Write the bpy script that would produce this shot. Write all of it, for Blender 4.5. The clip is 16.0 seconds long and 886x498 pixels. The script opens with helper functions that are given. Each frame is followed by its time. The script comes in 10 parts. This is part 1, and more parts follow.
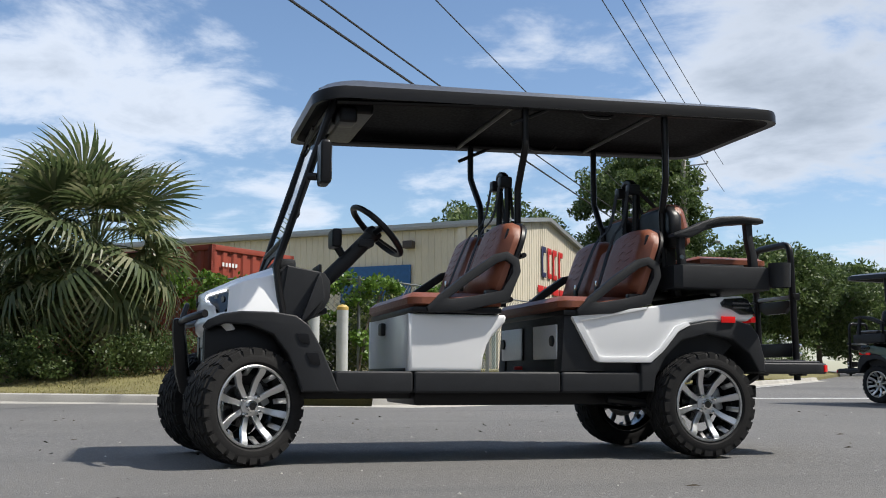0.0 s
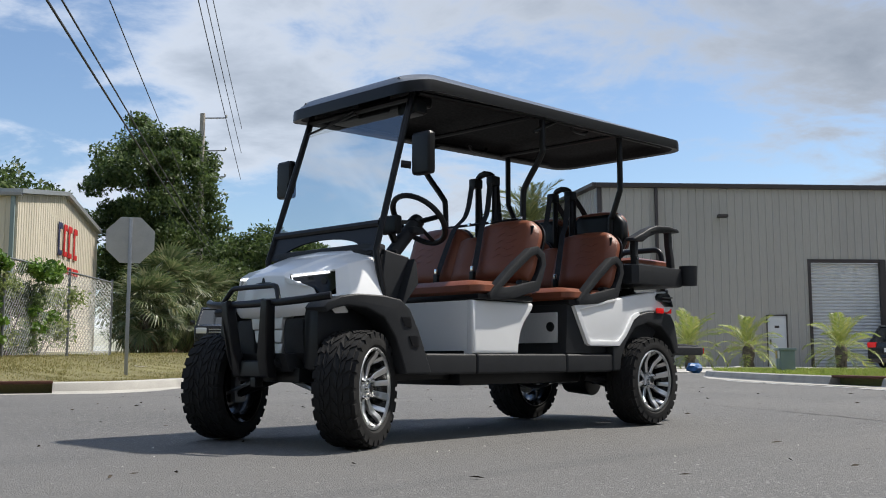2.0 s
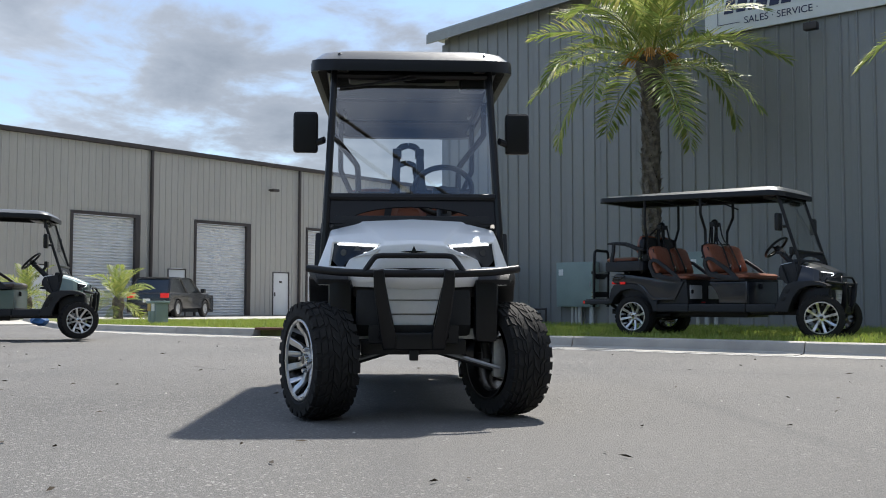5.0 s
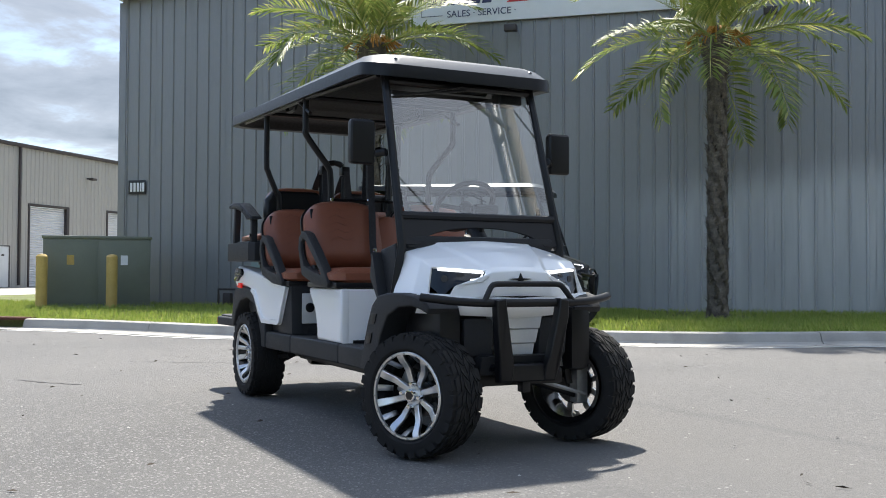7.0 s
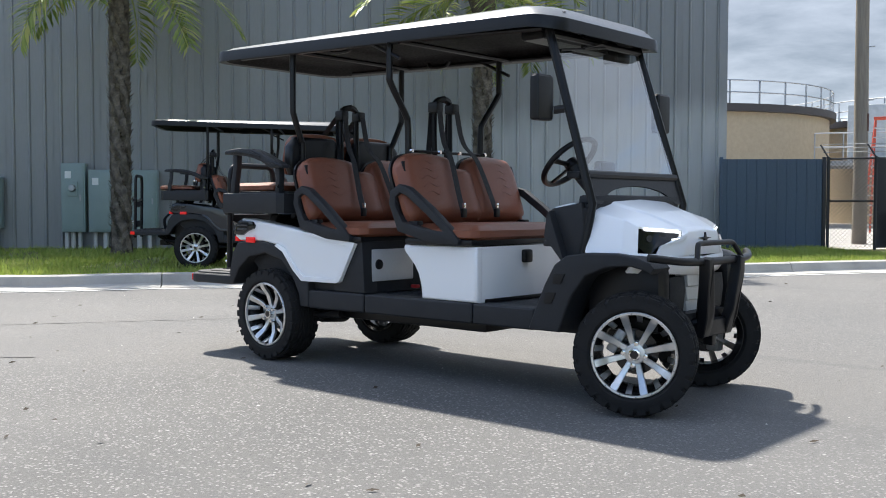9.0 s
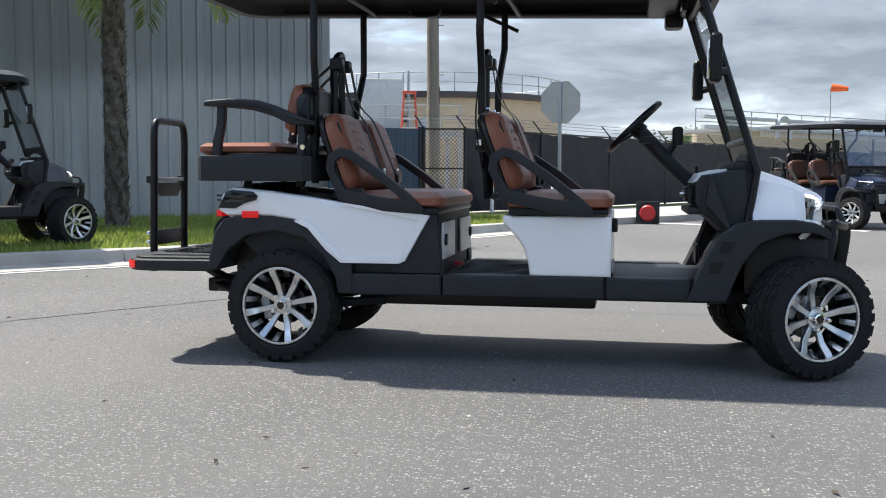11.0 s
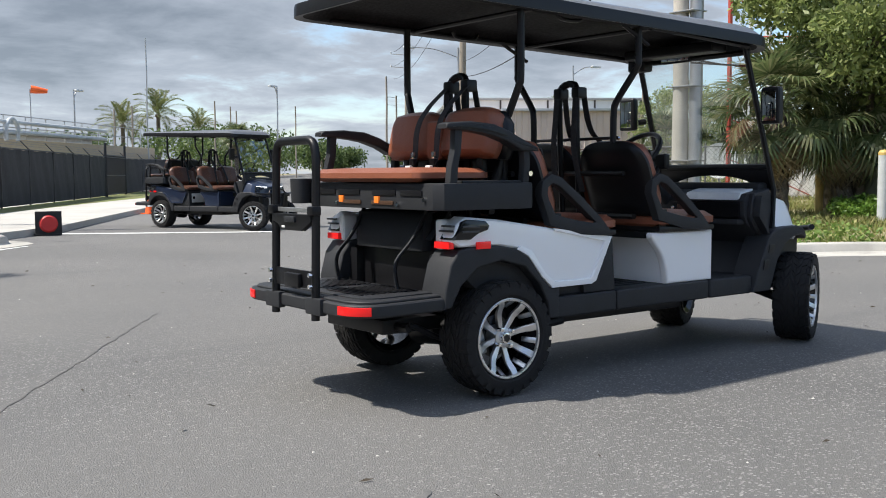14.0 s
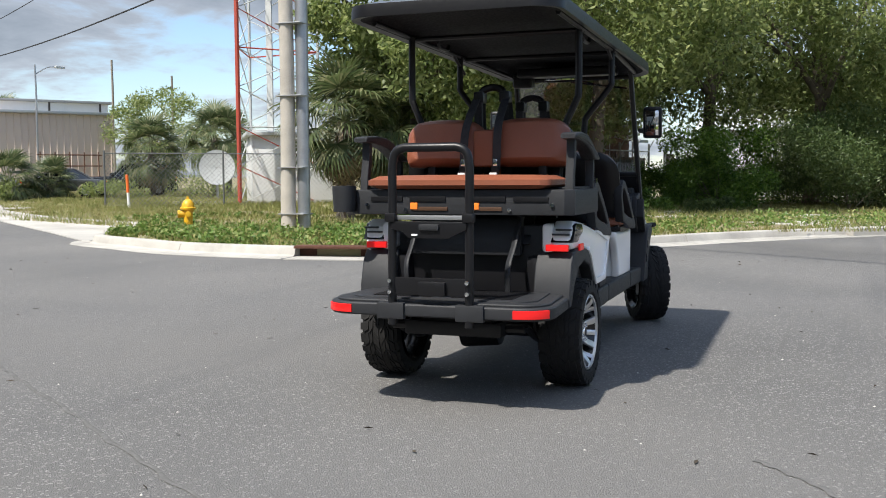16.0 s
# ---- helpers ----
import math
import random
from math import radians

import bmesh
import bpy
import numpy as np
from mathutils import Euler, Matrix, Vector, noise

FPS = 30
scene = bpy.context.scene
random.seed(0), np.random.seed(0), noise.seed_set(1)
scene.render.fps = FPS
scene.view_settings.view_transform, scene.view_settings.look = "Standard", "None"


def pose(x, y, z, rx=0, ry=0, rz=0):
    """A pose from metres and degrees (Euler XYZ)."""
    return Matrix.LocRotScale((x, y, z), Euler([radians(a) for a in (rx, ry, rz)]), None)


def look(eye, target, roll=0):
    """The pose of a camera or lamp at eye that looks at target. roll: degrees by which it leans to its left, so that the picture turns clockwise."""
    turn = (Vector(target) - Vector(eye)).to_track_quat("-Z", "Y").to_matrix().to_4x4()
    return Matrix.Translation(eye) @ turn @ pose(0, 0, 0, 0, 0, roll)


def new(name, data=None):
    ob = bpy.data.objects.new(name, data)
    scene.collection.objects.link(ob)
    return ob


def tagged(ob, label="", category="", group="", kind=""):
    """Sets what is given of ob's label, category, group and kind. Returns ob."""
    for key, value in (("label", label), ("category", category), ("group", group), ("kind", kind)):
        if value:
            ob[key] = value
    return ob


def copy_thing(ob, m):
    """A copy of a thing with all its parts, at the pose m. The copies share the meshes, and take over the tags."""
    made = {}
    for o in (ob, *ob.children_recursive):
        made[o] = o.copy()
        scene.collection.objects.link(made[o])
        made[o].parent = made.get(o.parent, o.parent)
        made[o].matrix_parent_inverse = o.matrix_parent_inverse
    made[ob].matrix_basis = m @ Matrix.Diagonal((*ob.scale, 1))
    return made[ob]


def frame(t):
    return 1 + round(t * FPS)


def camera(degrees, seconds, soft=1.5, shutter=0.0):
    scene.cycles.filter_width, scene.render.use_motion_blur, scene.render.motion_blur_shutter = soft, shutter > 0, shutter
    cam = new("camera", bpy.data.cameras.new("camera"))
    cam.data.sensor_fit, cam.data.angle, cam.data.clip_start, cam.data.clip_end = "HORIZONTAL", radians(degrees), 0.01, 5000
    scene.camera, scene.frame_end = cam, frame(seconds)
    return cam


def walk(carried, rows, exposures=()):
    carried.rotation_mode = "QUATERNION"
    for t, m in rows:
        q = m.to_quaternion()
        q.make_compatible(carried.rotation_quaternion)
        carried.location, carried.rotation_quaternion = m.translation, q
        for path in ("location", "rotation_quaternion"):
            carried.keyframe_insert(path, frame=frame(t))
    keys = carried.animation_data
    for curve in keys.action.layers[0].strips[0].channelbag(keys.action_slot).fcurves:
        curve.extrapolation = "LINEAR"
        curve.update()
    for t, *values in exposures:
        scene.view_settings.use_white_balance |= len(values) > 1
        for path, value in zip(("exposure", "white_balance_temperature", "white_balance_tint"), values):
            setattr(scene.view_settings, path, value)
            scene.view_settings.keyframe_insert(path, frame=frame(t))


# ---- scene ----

# ---------- camera ----------
LENS = 47.76
PATH = [
    (0, (1.632, 5.545, 0.450), (0.333, 0.809, 1.065), 0.21),
    (0.5, (2.356, 5.407, 0.436), (0.446, 0.870, 1.026), 0.19),
    (1, (3.089, 5.149, 0.447), (0.575, 0.899, 1.016), 0.10),
    (1.5, (3.832, 4.760, 0.446), (0.776, 0.859, 1.001), -0.03),
    (2, (4.527, 4.253, 0.439), (0.959, 0.785, 0.983), -0.06),
    (2.5, (5.153, 3.639, 0.447), (1.081, 0.754, 0.973), -0.01),
    (3, (5.663, 2.893, 0.455), (1.191, 0.662, 0.961), -0.04),
    (3.5, (6.062, 2.120, 0.472), (1.333, 0.502, 0.948), 0.12),
    (4, (6.311, 1.353, 0.490), (1.423, 0.348, 0.930), 0.29),
    (4.5, (6.409, 0.618, 0.523), (1.440, 0.247, 0.902), 0.22),
    (5, (6.386, -0.064, 0.562), (1.415, 0.150, 0.842), 0.07),
    (5.2, (6.379, -0.324, 0.577), (1.404, 0.108, 0.815), 0.09),
    (7.3, (5.389, -2.734, 0.890), (1.041, -0.286, 0.975), 0.17),
    (7.5, (5.253, -2.955, 0.914), (1.001, -0.331, 0.960), 0.11),
    (8, (4.877, -3.512, 0.955), (0.894, -0.457, 0.900), 0.15),
    (8.5, (4.393, -4.038, 0.963), (0.720, -0.597, 0.828), 0.22),
    (9, (3.828, -4.558, 0.978), (0.471, -0.815, 0.763), 0.12),
    (9.2, (3.575, -4.729, 0.970), (0.376, -0.898, 0.734), 0.09),
    (11.3, (0.000, -5.455, 0.963), (-0.550, -0.449, 0.604), 0.07),
    (11.5, (-0.366, -5.423, 0.959), (-0.667, -0.416, 0.612), -0.04),
    (12, (-1.256, -5.320, 0.985), (-0.851, -0.326, 0.626), -0.23),
    (12.5, (-2.118, -5.178, 1.022), (-0.971, -0.307, 0.658), -0.38),
    (13, (-2.930, -4.960, 1.051), (-1.117, -0.304, 0.686), -0.31),
    (13.5, (-3.698, -4.695, 1.077), (-1.274, -0.330, 0.714), -0.32),
    (14, (-4.405, -4.321, 1.104), (-1.420, -0.325, 0.728), -0.31),
    (14.5, (-5.055, -3.900, 1.132), (-1.589, -0.331, 0.750), -0.32),
    (15, (-5.621, -3.364, 1.145), (-1.716, -0.303, 0.761), -0.39),
    (15.5, (-6.117, -2.657, 1.157), (-1.811, -0.220, 0.770), -0.19),
    (16, (-6.464, -1.802, 1.125), (-1.857, -0.016, 0.769), -0.33),
]
EXPOSURES = [(0, 0.92), (2.5, 0.88), (4, 1.12), (5, 1.22), (7.5, 1.68), (9, 1.75), (11.5, 1.52), (13, 1.36), (16, 1.30)]
cam = camera(LENS, 16.0, soft=1.0)
walk(cam, [(t, look(eye, target, roll)) for t, eye, target, roll in PATH], EXPOSURES)

# ---------- world, sun ----------
SUN_FROM = Vector((-0.62, 0.255, 1.0)).normalized()


def build_world():
    w = bpy.data.worlds.new("sky_world")
    scene.world = w
    w.use_nodes = True
    nt = w.node_tree
    nt.nodes.clear()
    N, L = nt.nodes.new, nt.links.new

    def math_node(op, a, b=None, clamp=False):
        n = N("ShaderNodeMath")
        n.operation, n.use_clamp = op, clamp
        for k, v in enumerate((a, b)):
            if v is None:
                continue
            if isinstance(v, (int, float)):
                n.inputs[k].default_value = v
            else:
                L(v, n.inputs[k])
        return n.outputs[0]

    sky = N("ShaderNodeTexSky")
    sky.sky_type, sky.sun_disc = "NISHITA", False
    sky.sun_elevation, sky.sun_rotation = math.asin(SUN_FROM.z), math.atan2(SUN_FROM.x, SUN_FROM.y) % (2 * math.pi)
    sky.air_density, sky.dust_density, sky.ozone_density = 1.0, 0.6, 2.0
    tc = N("ShaderNodeTexCoord")
    sep = N("ShaderNodeSeparateXYZ")
    L(tc.outputs["Generated"], sep.inputs[0])
    up = math_node("ADD", math_node("MAXIMUM", sep.outputs[2], 0.0), 0.16)
    com = N("ShaderNodeCombineXYZ")
    L(math_node("DIVIDE", sep.outputs[0], up), com.inputs[0])
    L(math_node("DIVIDE", sep.outputs[1], up), com.inputs[1])

    def fbm(scale, detail, rough, shift, distort=0.0):
        m = N("ShaderNodeMapping")
        m.inputs["Location"].default_value = shift
        L(com.outputs[0], m.inputs[0])
        n = N("ShaderNodeTexNoise")
        n.inputs["Scale"].default_value, n.inputs["Detail"].default_value = scale, detail
        n.inputs["Roughness"].default_value, n.inputs["Distortion"].default_value = rough, distort
        L(m.outputs[0], n.inputs["Vector"])
        return n.outputs["Fac"]

    big = fbm(0.85, 9.0, 0.58, (3.1, 1.7, 0.0), 0.25)
    fine = fbm(3.1, 6.0, 0.6, (9.0, 4.0, 0.0), 0.4)
    # more cloud towards the north and west, bluer towards the south
    lean = math_node("ADD", math_node("MULTIPLY", sep.outputs[0], -0.055), math_node("MULTIPLY", sep.outputs[1], 0.11))
    dens = math_node("ADD", math_node("ADD", big, math_node("MULTIPLY", math_node("SUBTRACT", fine, 0.5), 0.40)), lean)
    cover = N("ShaderNodeMapRange")
    cover.interpolation_type = "SMOOTHSTEP"
    cover.inputs["From Min"].default_value, cover.inputs["From Max"].default_value = 0.41, 0.56
    L(dens, cover.inputs["Value"])
    ramp = N("ShaderNodeValToRGB")
    e = ramp.color_ramp.elements
    e[0].position, e[0].color = 0.46, (0.87, 0.89, 0.94, 1)
    e[1].position, e[1].color = 0.74, (0.40, 0.44, 0.50, 1)
    mid = ramp.color_ramp.elements.new(0.58)
    mid.color = (0.66, 0.70, 0.77, 1)
    L(dens, ramp.inputs[0])
    cloud = N("ShaderNodeMix")
    cloud.data_type, cloud.blend_type = "RGBA", "MULTIPLY"
    cloud.inputs["Factor"].default_value = 1.0
    L(ramp.outputs[0], cloud.inputs["A"])
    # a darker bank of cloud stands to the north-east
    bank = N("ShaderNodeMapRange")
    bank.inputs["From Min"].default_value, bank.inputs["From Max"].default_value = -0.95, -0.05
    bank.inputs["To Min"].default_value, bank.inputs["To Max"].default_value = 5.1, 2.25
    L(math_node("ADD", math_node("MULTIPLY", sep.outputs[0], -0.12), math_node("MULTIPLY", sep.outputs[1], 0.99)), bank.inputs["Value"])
    # the air is paler low over the land
    low = N("ShaderNodeMapRange")
    low.interpolation_type = "SMOOTHSTEP"
    low.inputs["From Min"].default_value, low.inputs["From Max"].default_value = 0.02, 0.16
    low.inputs["To Min"].default_value, low.inputs["To Max"].default_value = 1.15, 0.92
    L(sep.outputs[2], low.inputs["Value"])
    # the clouds overhead, nearer the sun, are the brightest
    high = N("ShaderNodeMapRange")
    high.interpolation_type = "SMOOTHSTEP"
    high.inputs["From Min"].default_value, high.inputs["From Max"].default_value = 0.40, 0.72
    high.inputs["To Min"].default_value, high.inputs["To Max"].default_value = 1.0, 2.2
    L(sep.outputs[2], high.inputs["Value"])
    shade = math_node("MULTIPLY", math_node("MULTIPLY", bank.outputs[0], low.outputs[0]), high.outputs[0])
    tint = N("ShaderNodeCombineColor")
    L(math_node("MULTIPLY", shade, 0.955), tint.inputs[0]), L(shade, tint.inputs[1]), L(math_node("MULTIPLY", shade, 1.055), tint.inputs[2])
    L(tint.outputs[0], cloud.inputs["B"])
    mix = N("ShaderNodeMix")
    mix.data_type = "RGBA"
    L(math_node("MULTIPLY", cover.outputs[0], 0.93), mix.inputs["Factor"])
    thin = N("ShaderNodeMix")
    thin.data_type, thin.blend_type = "RGBA", "MULTIPLY"
    thin.inputs["Factor"].default_value, thin.inputs["B"].default_value = 1.0, (0.55, 0.575, 0.60, 1)
    L(sky.outputs[0], thin.inputs["A"])
    L(thin.outputs["Result"], mix.inputs["A"])
    L(cloud.outputs["Result"], mix.inputs["B"])
    bg = N("ShaderNodeBackground")
    bg.inputs["Strength"].default_value = 0.13
    L(mix.outputs["Result"], bg.inputs["Color"])
    out = N("ShaderNodeOutputWorld")
    L(bg.outputs[0], out.inputs[0])


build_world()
sun = new("sun", bpy.data.lights.new("sun", "SUN"))
sun.data.energy, sun.data.angle, sun.data.color = 2.9, radians(1.4), (1.0, 0.95, 0.87)
sun.matrix_basis = look((0, 0, 0), -SUN_FROM)
sun.location = SUN_FROM * 60

# ---------- materials ----------
def pbr(name, base, rough=0.6, metal=0.0, var=0.12, scale=6.0, fine=60.0, bump=0.0, bscale=80.0, coat=0.0, base2=None, stain=0.0, sscale=0.7,
        rvar=0.08, rand=0.0, streak=1.0, spec=0.5):
    """A surface: base colour that varies at two scales towards base2, stains, gloss variation and fine relief."""
    m = bpy.data.materials.new(name)
    m.use_nodes = True
    nt = m.node_tree
    N, L = nt.nodes.new, nt.links.new
    b = nt.nodes["Principled BSDF"]
    b.inputs["Roughness"].default_value, b.inputs["Metallic"].default_value = rough, metal
    b.inputs["Coat Weight"].default_value, b.inputs["Coat Roughness"].default_value = coat, 0.05
    b.inputs["Specular IOR Level"].default_value = spec
    tc, mp = N("ShaderNodeTexCoord"), N("ShaderNodeMapping")
    mp.inputs["Scale"].default_value = (1, 1, 1 / streak)
    L(tc.outputs["Object"], mp.inputs[0])

    def noise_tex(s, d=4.0):
        n = N("ShaderNodeTexNoise")
        n.inputs["Scale"].default_value, n.inputs["Detail"].default_value = s, d
        L(mp.outputs[0], n.inputs["Vector"])
        return n.outputs["Fac"]

    def mixed(kind, fac, a, c):
        x = N("ShaderNodeMix")
        x.data_type, x.blend_type = "RGBA", kind
        for slot, v in (("Factor", fac), ("A", a), ("B", c)):
            if isinstance(v, (int, float)):
                x.inputs[slot].default_value = v
            elif isinstance(v, tuple):
                x.inputs[slot].default_value = (*v[:3], 1)
            else:
                L(v, x.inputs[slot])
        return x.outputs["Result"]

    def ranged(v, a, c, lo, hi):
        r = N("ShaderNodeMapRange")
        r.inputs["From Min"].default_value, r.inputs["From Max"].default_value = a, c
        r.inputs["To Min"].default_value, r.inputs["To Max"].default_value = lo, hi
        L(v, r.inputs["Value"])
        return r.outputs[0]

    base2 = base2 or tuple(c * 0.55 for c in base)
    n1, n2 = noise_tex(scale), noise_tex(fine, 3.0)
    col = mixed("MIX", ranged(n1, 0.3, 0.7, 0.0, min(1.0, var * 2.2)), base, base2)
    col = mixed("MIX", ranged(n2, 0.35, 0.7, 0.0, min(1.0, var * 1.6)), col, base2)
    if stain:
        n3 = noise_tex(sscale, 6.0)
        col = mixed("MIX", ranged(n3, 0.52, 0.72, 0.0, stain), col, tuple(c * 0.4 for c in base))
    if rand:
        oi = N("ShaderNodeObjectInfo")
        col = mixed("MULTIPLY", 1.0, col, (1, 1, 1))
        hs = N("ShaderNodeHueSaturation")
        L(ranged(oi.outputs["Random"], 0, 1, 1 - rand, 1 + rand), hs.inputs["Value"])
        L(col, hs.inputs["Color"])
        col = hs.outputs[0]
    L(col, b.inputs["Base Color"])
    L(ranged(n2, 0.3, 0.7, max(0.02, rough - rvar), min(1, rough + rvar)), b.inputs["Roughness"])
    if bump:
        bp = N("ShaderNodeBump")
        bp.inputs["Strength"].default_value, bp.inputs["Distance"].default_value = min(1.0, bump), 0.01
        L(noise_tex(bscale, 4.0), bp.inputs["Height"])
        L(bp.outputs[0], b.inputs["Normal"])
    return m


def asphalt_material():
    m = pbr("asphalt", (0.161, 0.155, 0.146), 0.86, var=0.30, scale=0.35, fine=150, base2=(0.098, 0.098, 0.099), bump=0.9, bscale=130, stain=0.40, sscale=0.16)
    nt = m.node_tree
    N, L = nt.nodes.new, nt.links.new
    b = nt.nodes["Principled BSDF"]
    src = b.inputs["Base Color"].links[0].from_socket
    tc = N("ShaderNodeTexCoord")

    def noise_tex(scale, detail):
        n = N("ShaderNodeTexNoise")
        n.inputs["Scale"].default_value, n.inputs["Detail"].default_value = scale, detail
        L(tc.outputs["Object"], n.inputs["Vector"])
        return n.outputs["Fac"]

    def ranged(v, a, c, lo, hi):
        r = N("ShaderNodeMapRange")
        r.inputs["From Min"].default_value, r.inputs["From Max"].default_value = a, c
        r.inputs["To Min"].default_value, r.inputs["To Max"].default_value = lo, hi
        L(v, r.inputs["Value"])
        return r.outputs[0]

    def times(a, c):
        q = N("ShaderNodeMath")
        q.operation = "MULTIPLY"
        L(a, q.inputs[0]), L(c, q.inputs[1])
        return q.outputs[0]

    def over(base, colour, fac):
        x = N("ShaderNodeMix")
        x.data_type = "RGBA"
        L(fac, x.inputs["Factor"]), L(base, x.inputs["A"])
        x.inputs["B"].default_value = (*colour, 1)
        return x.outputs["Result"]

    # worn stretches show more of the stone than others
    wear = ranged(noise_tex(0.22, 5), 0.38, 0.62, 0.25, 1.0)
    # pale and dark stones in the binder, each of its own shade
    vo = N("ShaderNodeTexVoronoi")
    vo.inputs["Scale"].default_value = 70
    L(tc.outputs["Object"], vo.inputs["Vector"])
    sep = N("ShaderNodeSeparateColor")
    L(vo.outputs["Color"], sep.inputs[0])
    stone = ranged(vo.outputs["Distance"], 0.34, 0.50, 1.0, 0.0)
    pale = times(times(ranged(sep.outputs[0], 0.45, 0.95, 0.0, 0.60), stone), wear)
    dark = times(times(ranged(sep.outputs[1], 0.45, 0.95, 0.0, 0.65), stone), wear)
    col = over(src, (0.075, 0.075, 0.077), dark)
    col = over(col, (0.42, 0.41, 0.39), pale)
    # larger pale chips here and there
    v2 = N("ShaderNodeTexVoronoi")
    v2.inputs["Scale"].default_value = 21
    L(tc.outputs["Object"], v2.inputs["Vector"])
    s2 = N("ShaderNodeSeparateColor")
    L(v2.outputs["Color"], s2.inputs[0])
    col = over(col, (0.50, 0.49, 0.46), times(ranged(s2.outputs[0], 0.93, 0.97, 0.0, 0.55), ranged(v2.outputs["Distance"], 0.12, 0.2, 1.0, 0.0)))
    # rolled lanes and scuffs, long and faint
    mp = N("ShaderNodeMapping")
    mp.inputs["Rotation"].default_value, mp.inputs["Scale"].default_value = (0, 0, radians(-55)), (0.12, 1.6, 1)
    L(tc.outputs["Object"], mp.inputs[0])
    n = N("ShaderNodeTexNoise")
    n.inputs["Scale"].default_value, n.inputs["Detail"].default_value = 1.0, 5
    L(mp.outputs[0], n.inputs["Vector"])
    col = over(col, (0.085, 0.085, 0.087), ranged(n.outputs["Fac"], 0.56, 0.72, 0.0, 0.42))
    L(col, b.inputs["Base Color"])
    return m


def glass_material(name, tint=(0.92, 0.95, 0.95), rough=0.0):
    """A thin pane: clear, with a mirror image that grows towards grazing sight."""
    m = bpy.data.materials.new(name)
    m.use_nodes = True
    nt = m.node_tree
    nt.nodes.clear()
    N, L = nt.nodes.new, nt.links.new
    tr, gl, mx, out = N("ShaderNodeBsdfTransparent"), N("ShaderNodeBsdfGlossy"), N("ShaderNodeMixShader"), N("ShaderNodeOutputMaterial")
    tr.inputs[0].default_value = (*tint, 1)
    gl.inputs["Roughness"].default_value = rough
    lw, pw, mr = N("ShaderNodeLayerWeight"), N("ShaderNodeMath"), N("ShaderNodeMapRange")
    lw.inputs["Blend"].default_value = 0.5
    pw.operation = "POWER"
    pw.inputs[1].default_value = 2.0
    L(lw.outputs["Facing"], pw.inputs[0]), L(pw.outputs[0], mr.inputs["Value"])
    mr.inputs["To Min"].default_value, mr.inputs["To Max"].default_value = 0.19, 0.88
    L(mr.outputs[0], mx.inputs[0]), L(tr.outputs[0], mx.inputs[1]), L(gl.outputs[0], mx.inputs[2]), L(mx.outputs[0], out.inputs[0])
    return m


def leaf_material(name, c1, c2, c3, rough=0.5, trans=0.35):
    """Leaves: colour varies leaf by leaf, with light coming through."""
    m = bpy.data.materials.new(name)
    m.use_nodes = True
    nt = m.node_tree
    N, L = nt.nodes.new, nt.links.new
    b = nt.nodes["Principled BSDF"]
    geo, ramp = N("ShaderNodeNewGeometry"), N("ShaderNodeValToRGB")
    e = ramp.color_ramp.elements
    e[0].color, e[1].color = (*c1, 1), (*c3, 1)
    e.new(0.55).color = (*c2, 1)
    L(geo.outputs["Random Per Island"], ramp.inputs[0])
    L(ramp.outputs[0], b.inputs["Base Color"])
    b.inputs["Roughness"].default_value = rough
    tr, mx, out = N("ShaderNodeBsdfTranslucent"), N("ShaderNodeMixShader"), nt.nodes["Material Output"]
    L(ramp.outputs[0], tr.inputs[0])
    mx.inputs[0].default_value = trans
    L(b.outputs[0], mx.inputs[1]), L(tr.outputs[0], mx.inputs[2]), L(mx.outputs[0], out.inputs[0])
    return m


def glow_material(name, color, strength):
    m = bpy.data.materials.new(name)
    m.use_nodes = True
    b = m.node_tree.nodes["Principled BSDF"]
    b.inputs["Base Color"].default_value, b.inputs["Roughness"].default_value = (*color, 1), 0.25
    b.inputs["Emission Color"].default_value, b.inputs["Emission Strength"].default_value = (*color, 1), strength
    return m


ASPHALT = asphalt_material()
CONCRETE = pbr("concrete", (0.46, 0.44, 0.40), 0.85, var=0.22, scale=2.0, fine=90, bump=0.35, bscale=120, stain=0.5, sscale=1.6, rand=0.06)
DRIVE = pbr("pale_concrete", (0.50, 0.48, 0.44), 0.85, var=0.2, scale=0.8, fine=90, bump=0.3, bscale=100, stain=0.3, sscale=0.5)
ROADPAINT = pbr("road_paint", (0.74, 0.74, 0.72), 0.75, var=0.2, scale=3, fine=70, base2=(0.35, 0.35, 0.35), bump=0.3, bscale=160)
LAWN = pbr("lawn_soil", (0.18, 0.25, 0.05), 0.95, var=0.5, scale=1.2, fine=40, base2=(0.10, 0.085, 0.04), bump=0.8, bscale=60)
DRYLAWN = pbr("dry_lawn_soil", (0.24, 0.22, 0.085), 0.95, var=0.5, scale=1.0, fine=40, base2=(0.13, 0.115, 0.05), bump=0.8, bscale=60)
ROUGHLAND = pbr("rough_ground", (0.19, 0.19, 0.08), 0.95, var=0.5, scale=0.25, fine=9, base2=(0.25, 0.21, 0.13), bump=0.8, bscale=30)
GRASS = leaf_material("grass_blades", (0.21, 0.295, 0.045), (0.31, 0.40, 0.075), (0.42, 0.44, 0.13), 0.6, 0.4)
DRYGRASS = leaf_material("dry_grass_blades", (0.24, 0.22, 0.08), (0.33, 0.28, 0.12), (0.18, 0.19, 0.05), 0.7, 0.3)
VERGEGRASS = leaf_material("verge_grass_blades", (0.16, 0.195, 0.045), (0.24, 0.265, 0.075), (0.38, 0.33, 0.15), 0.65, 0.35)
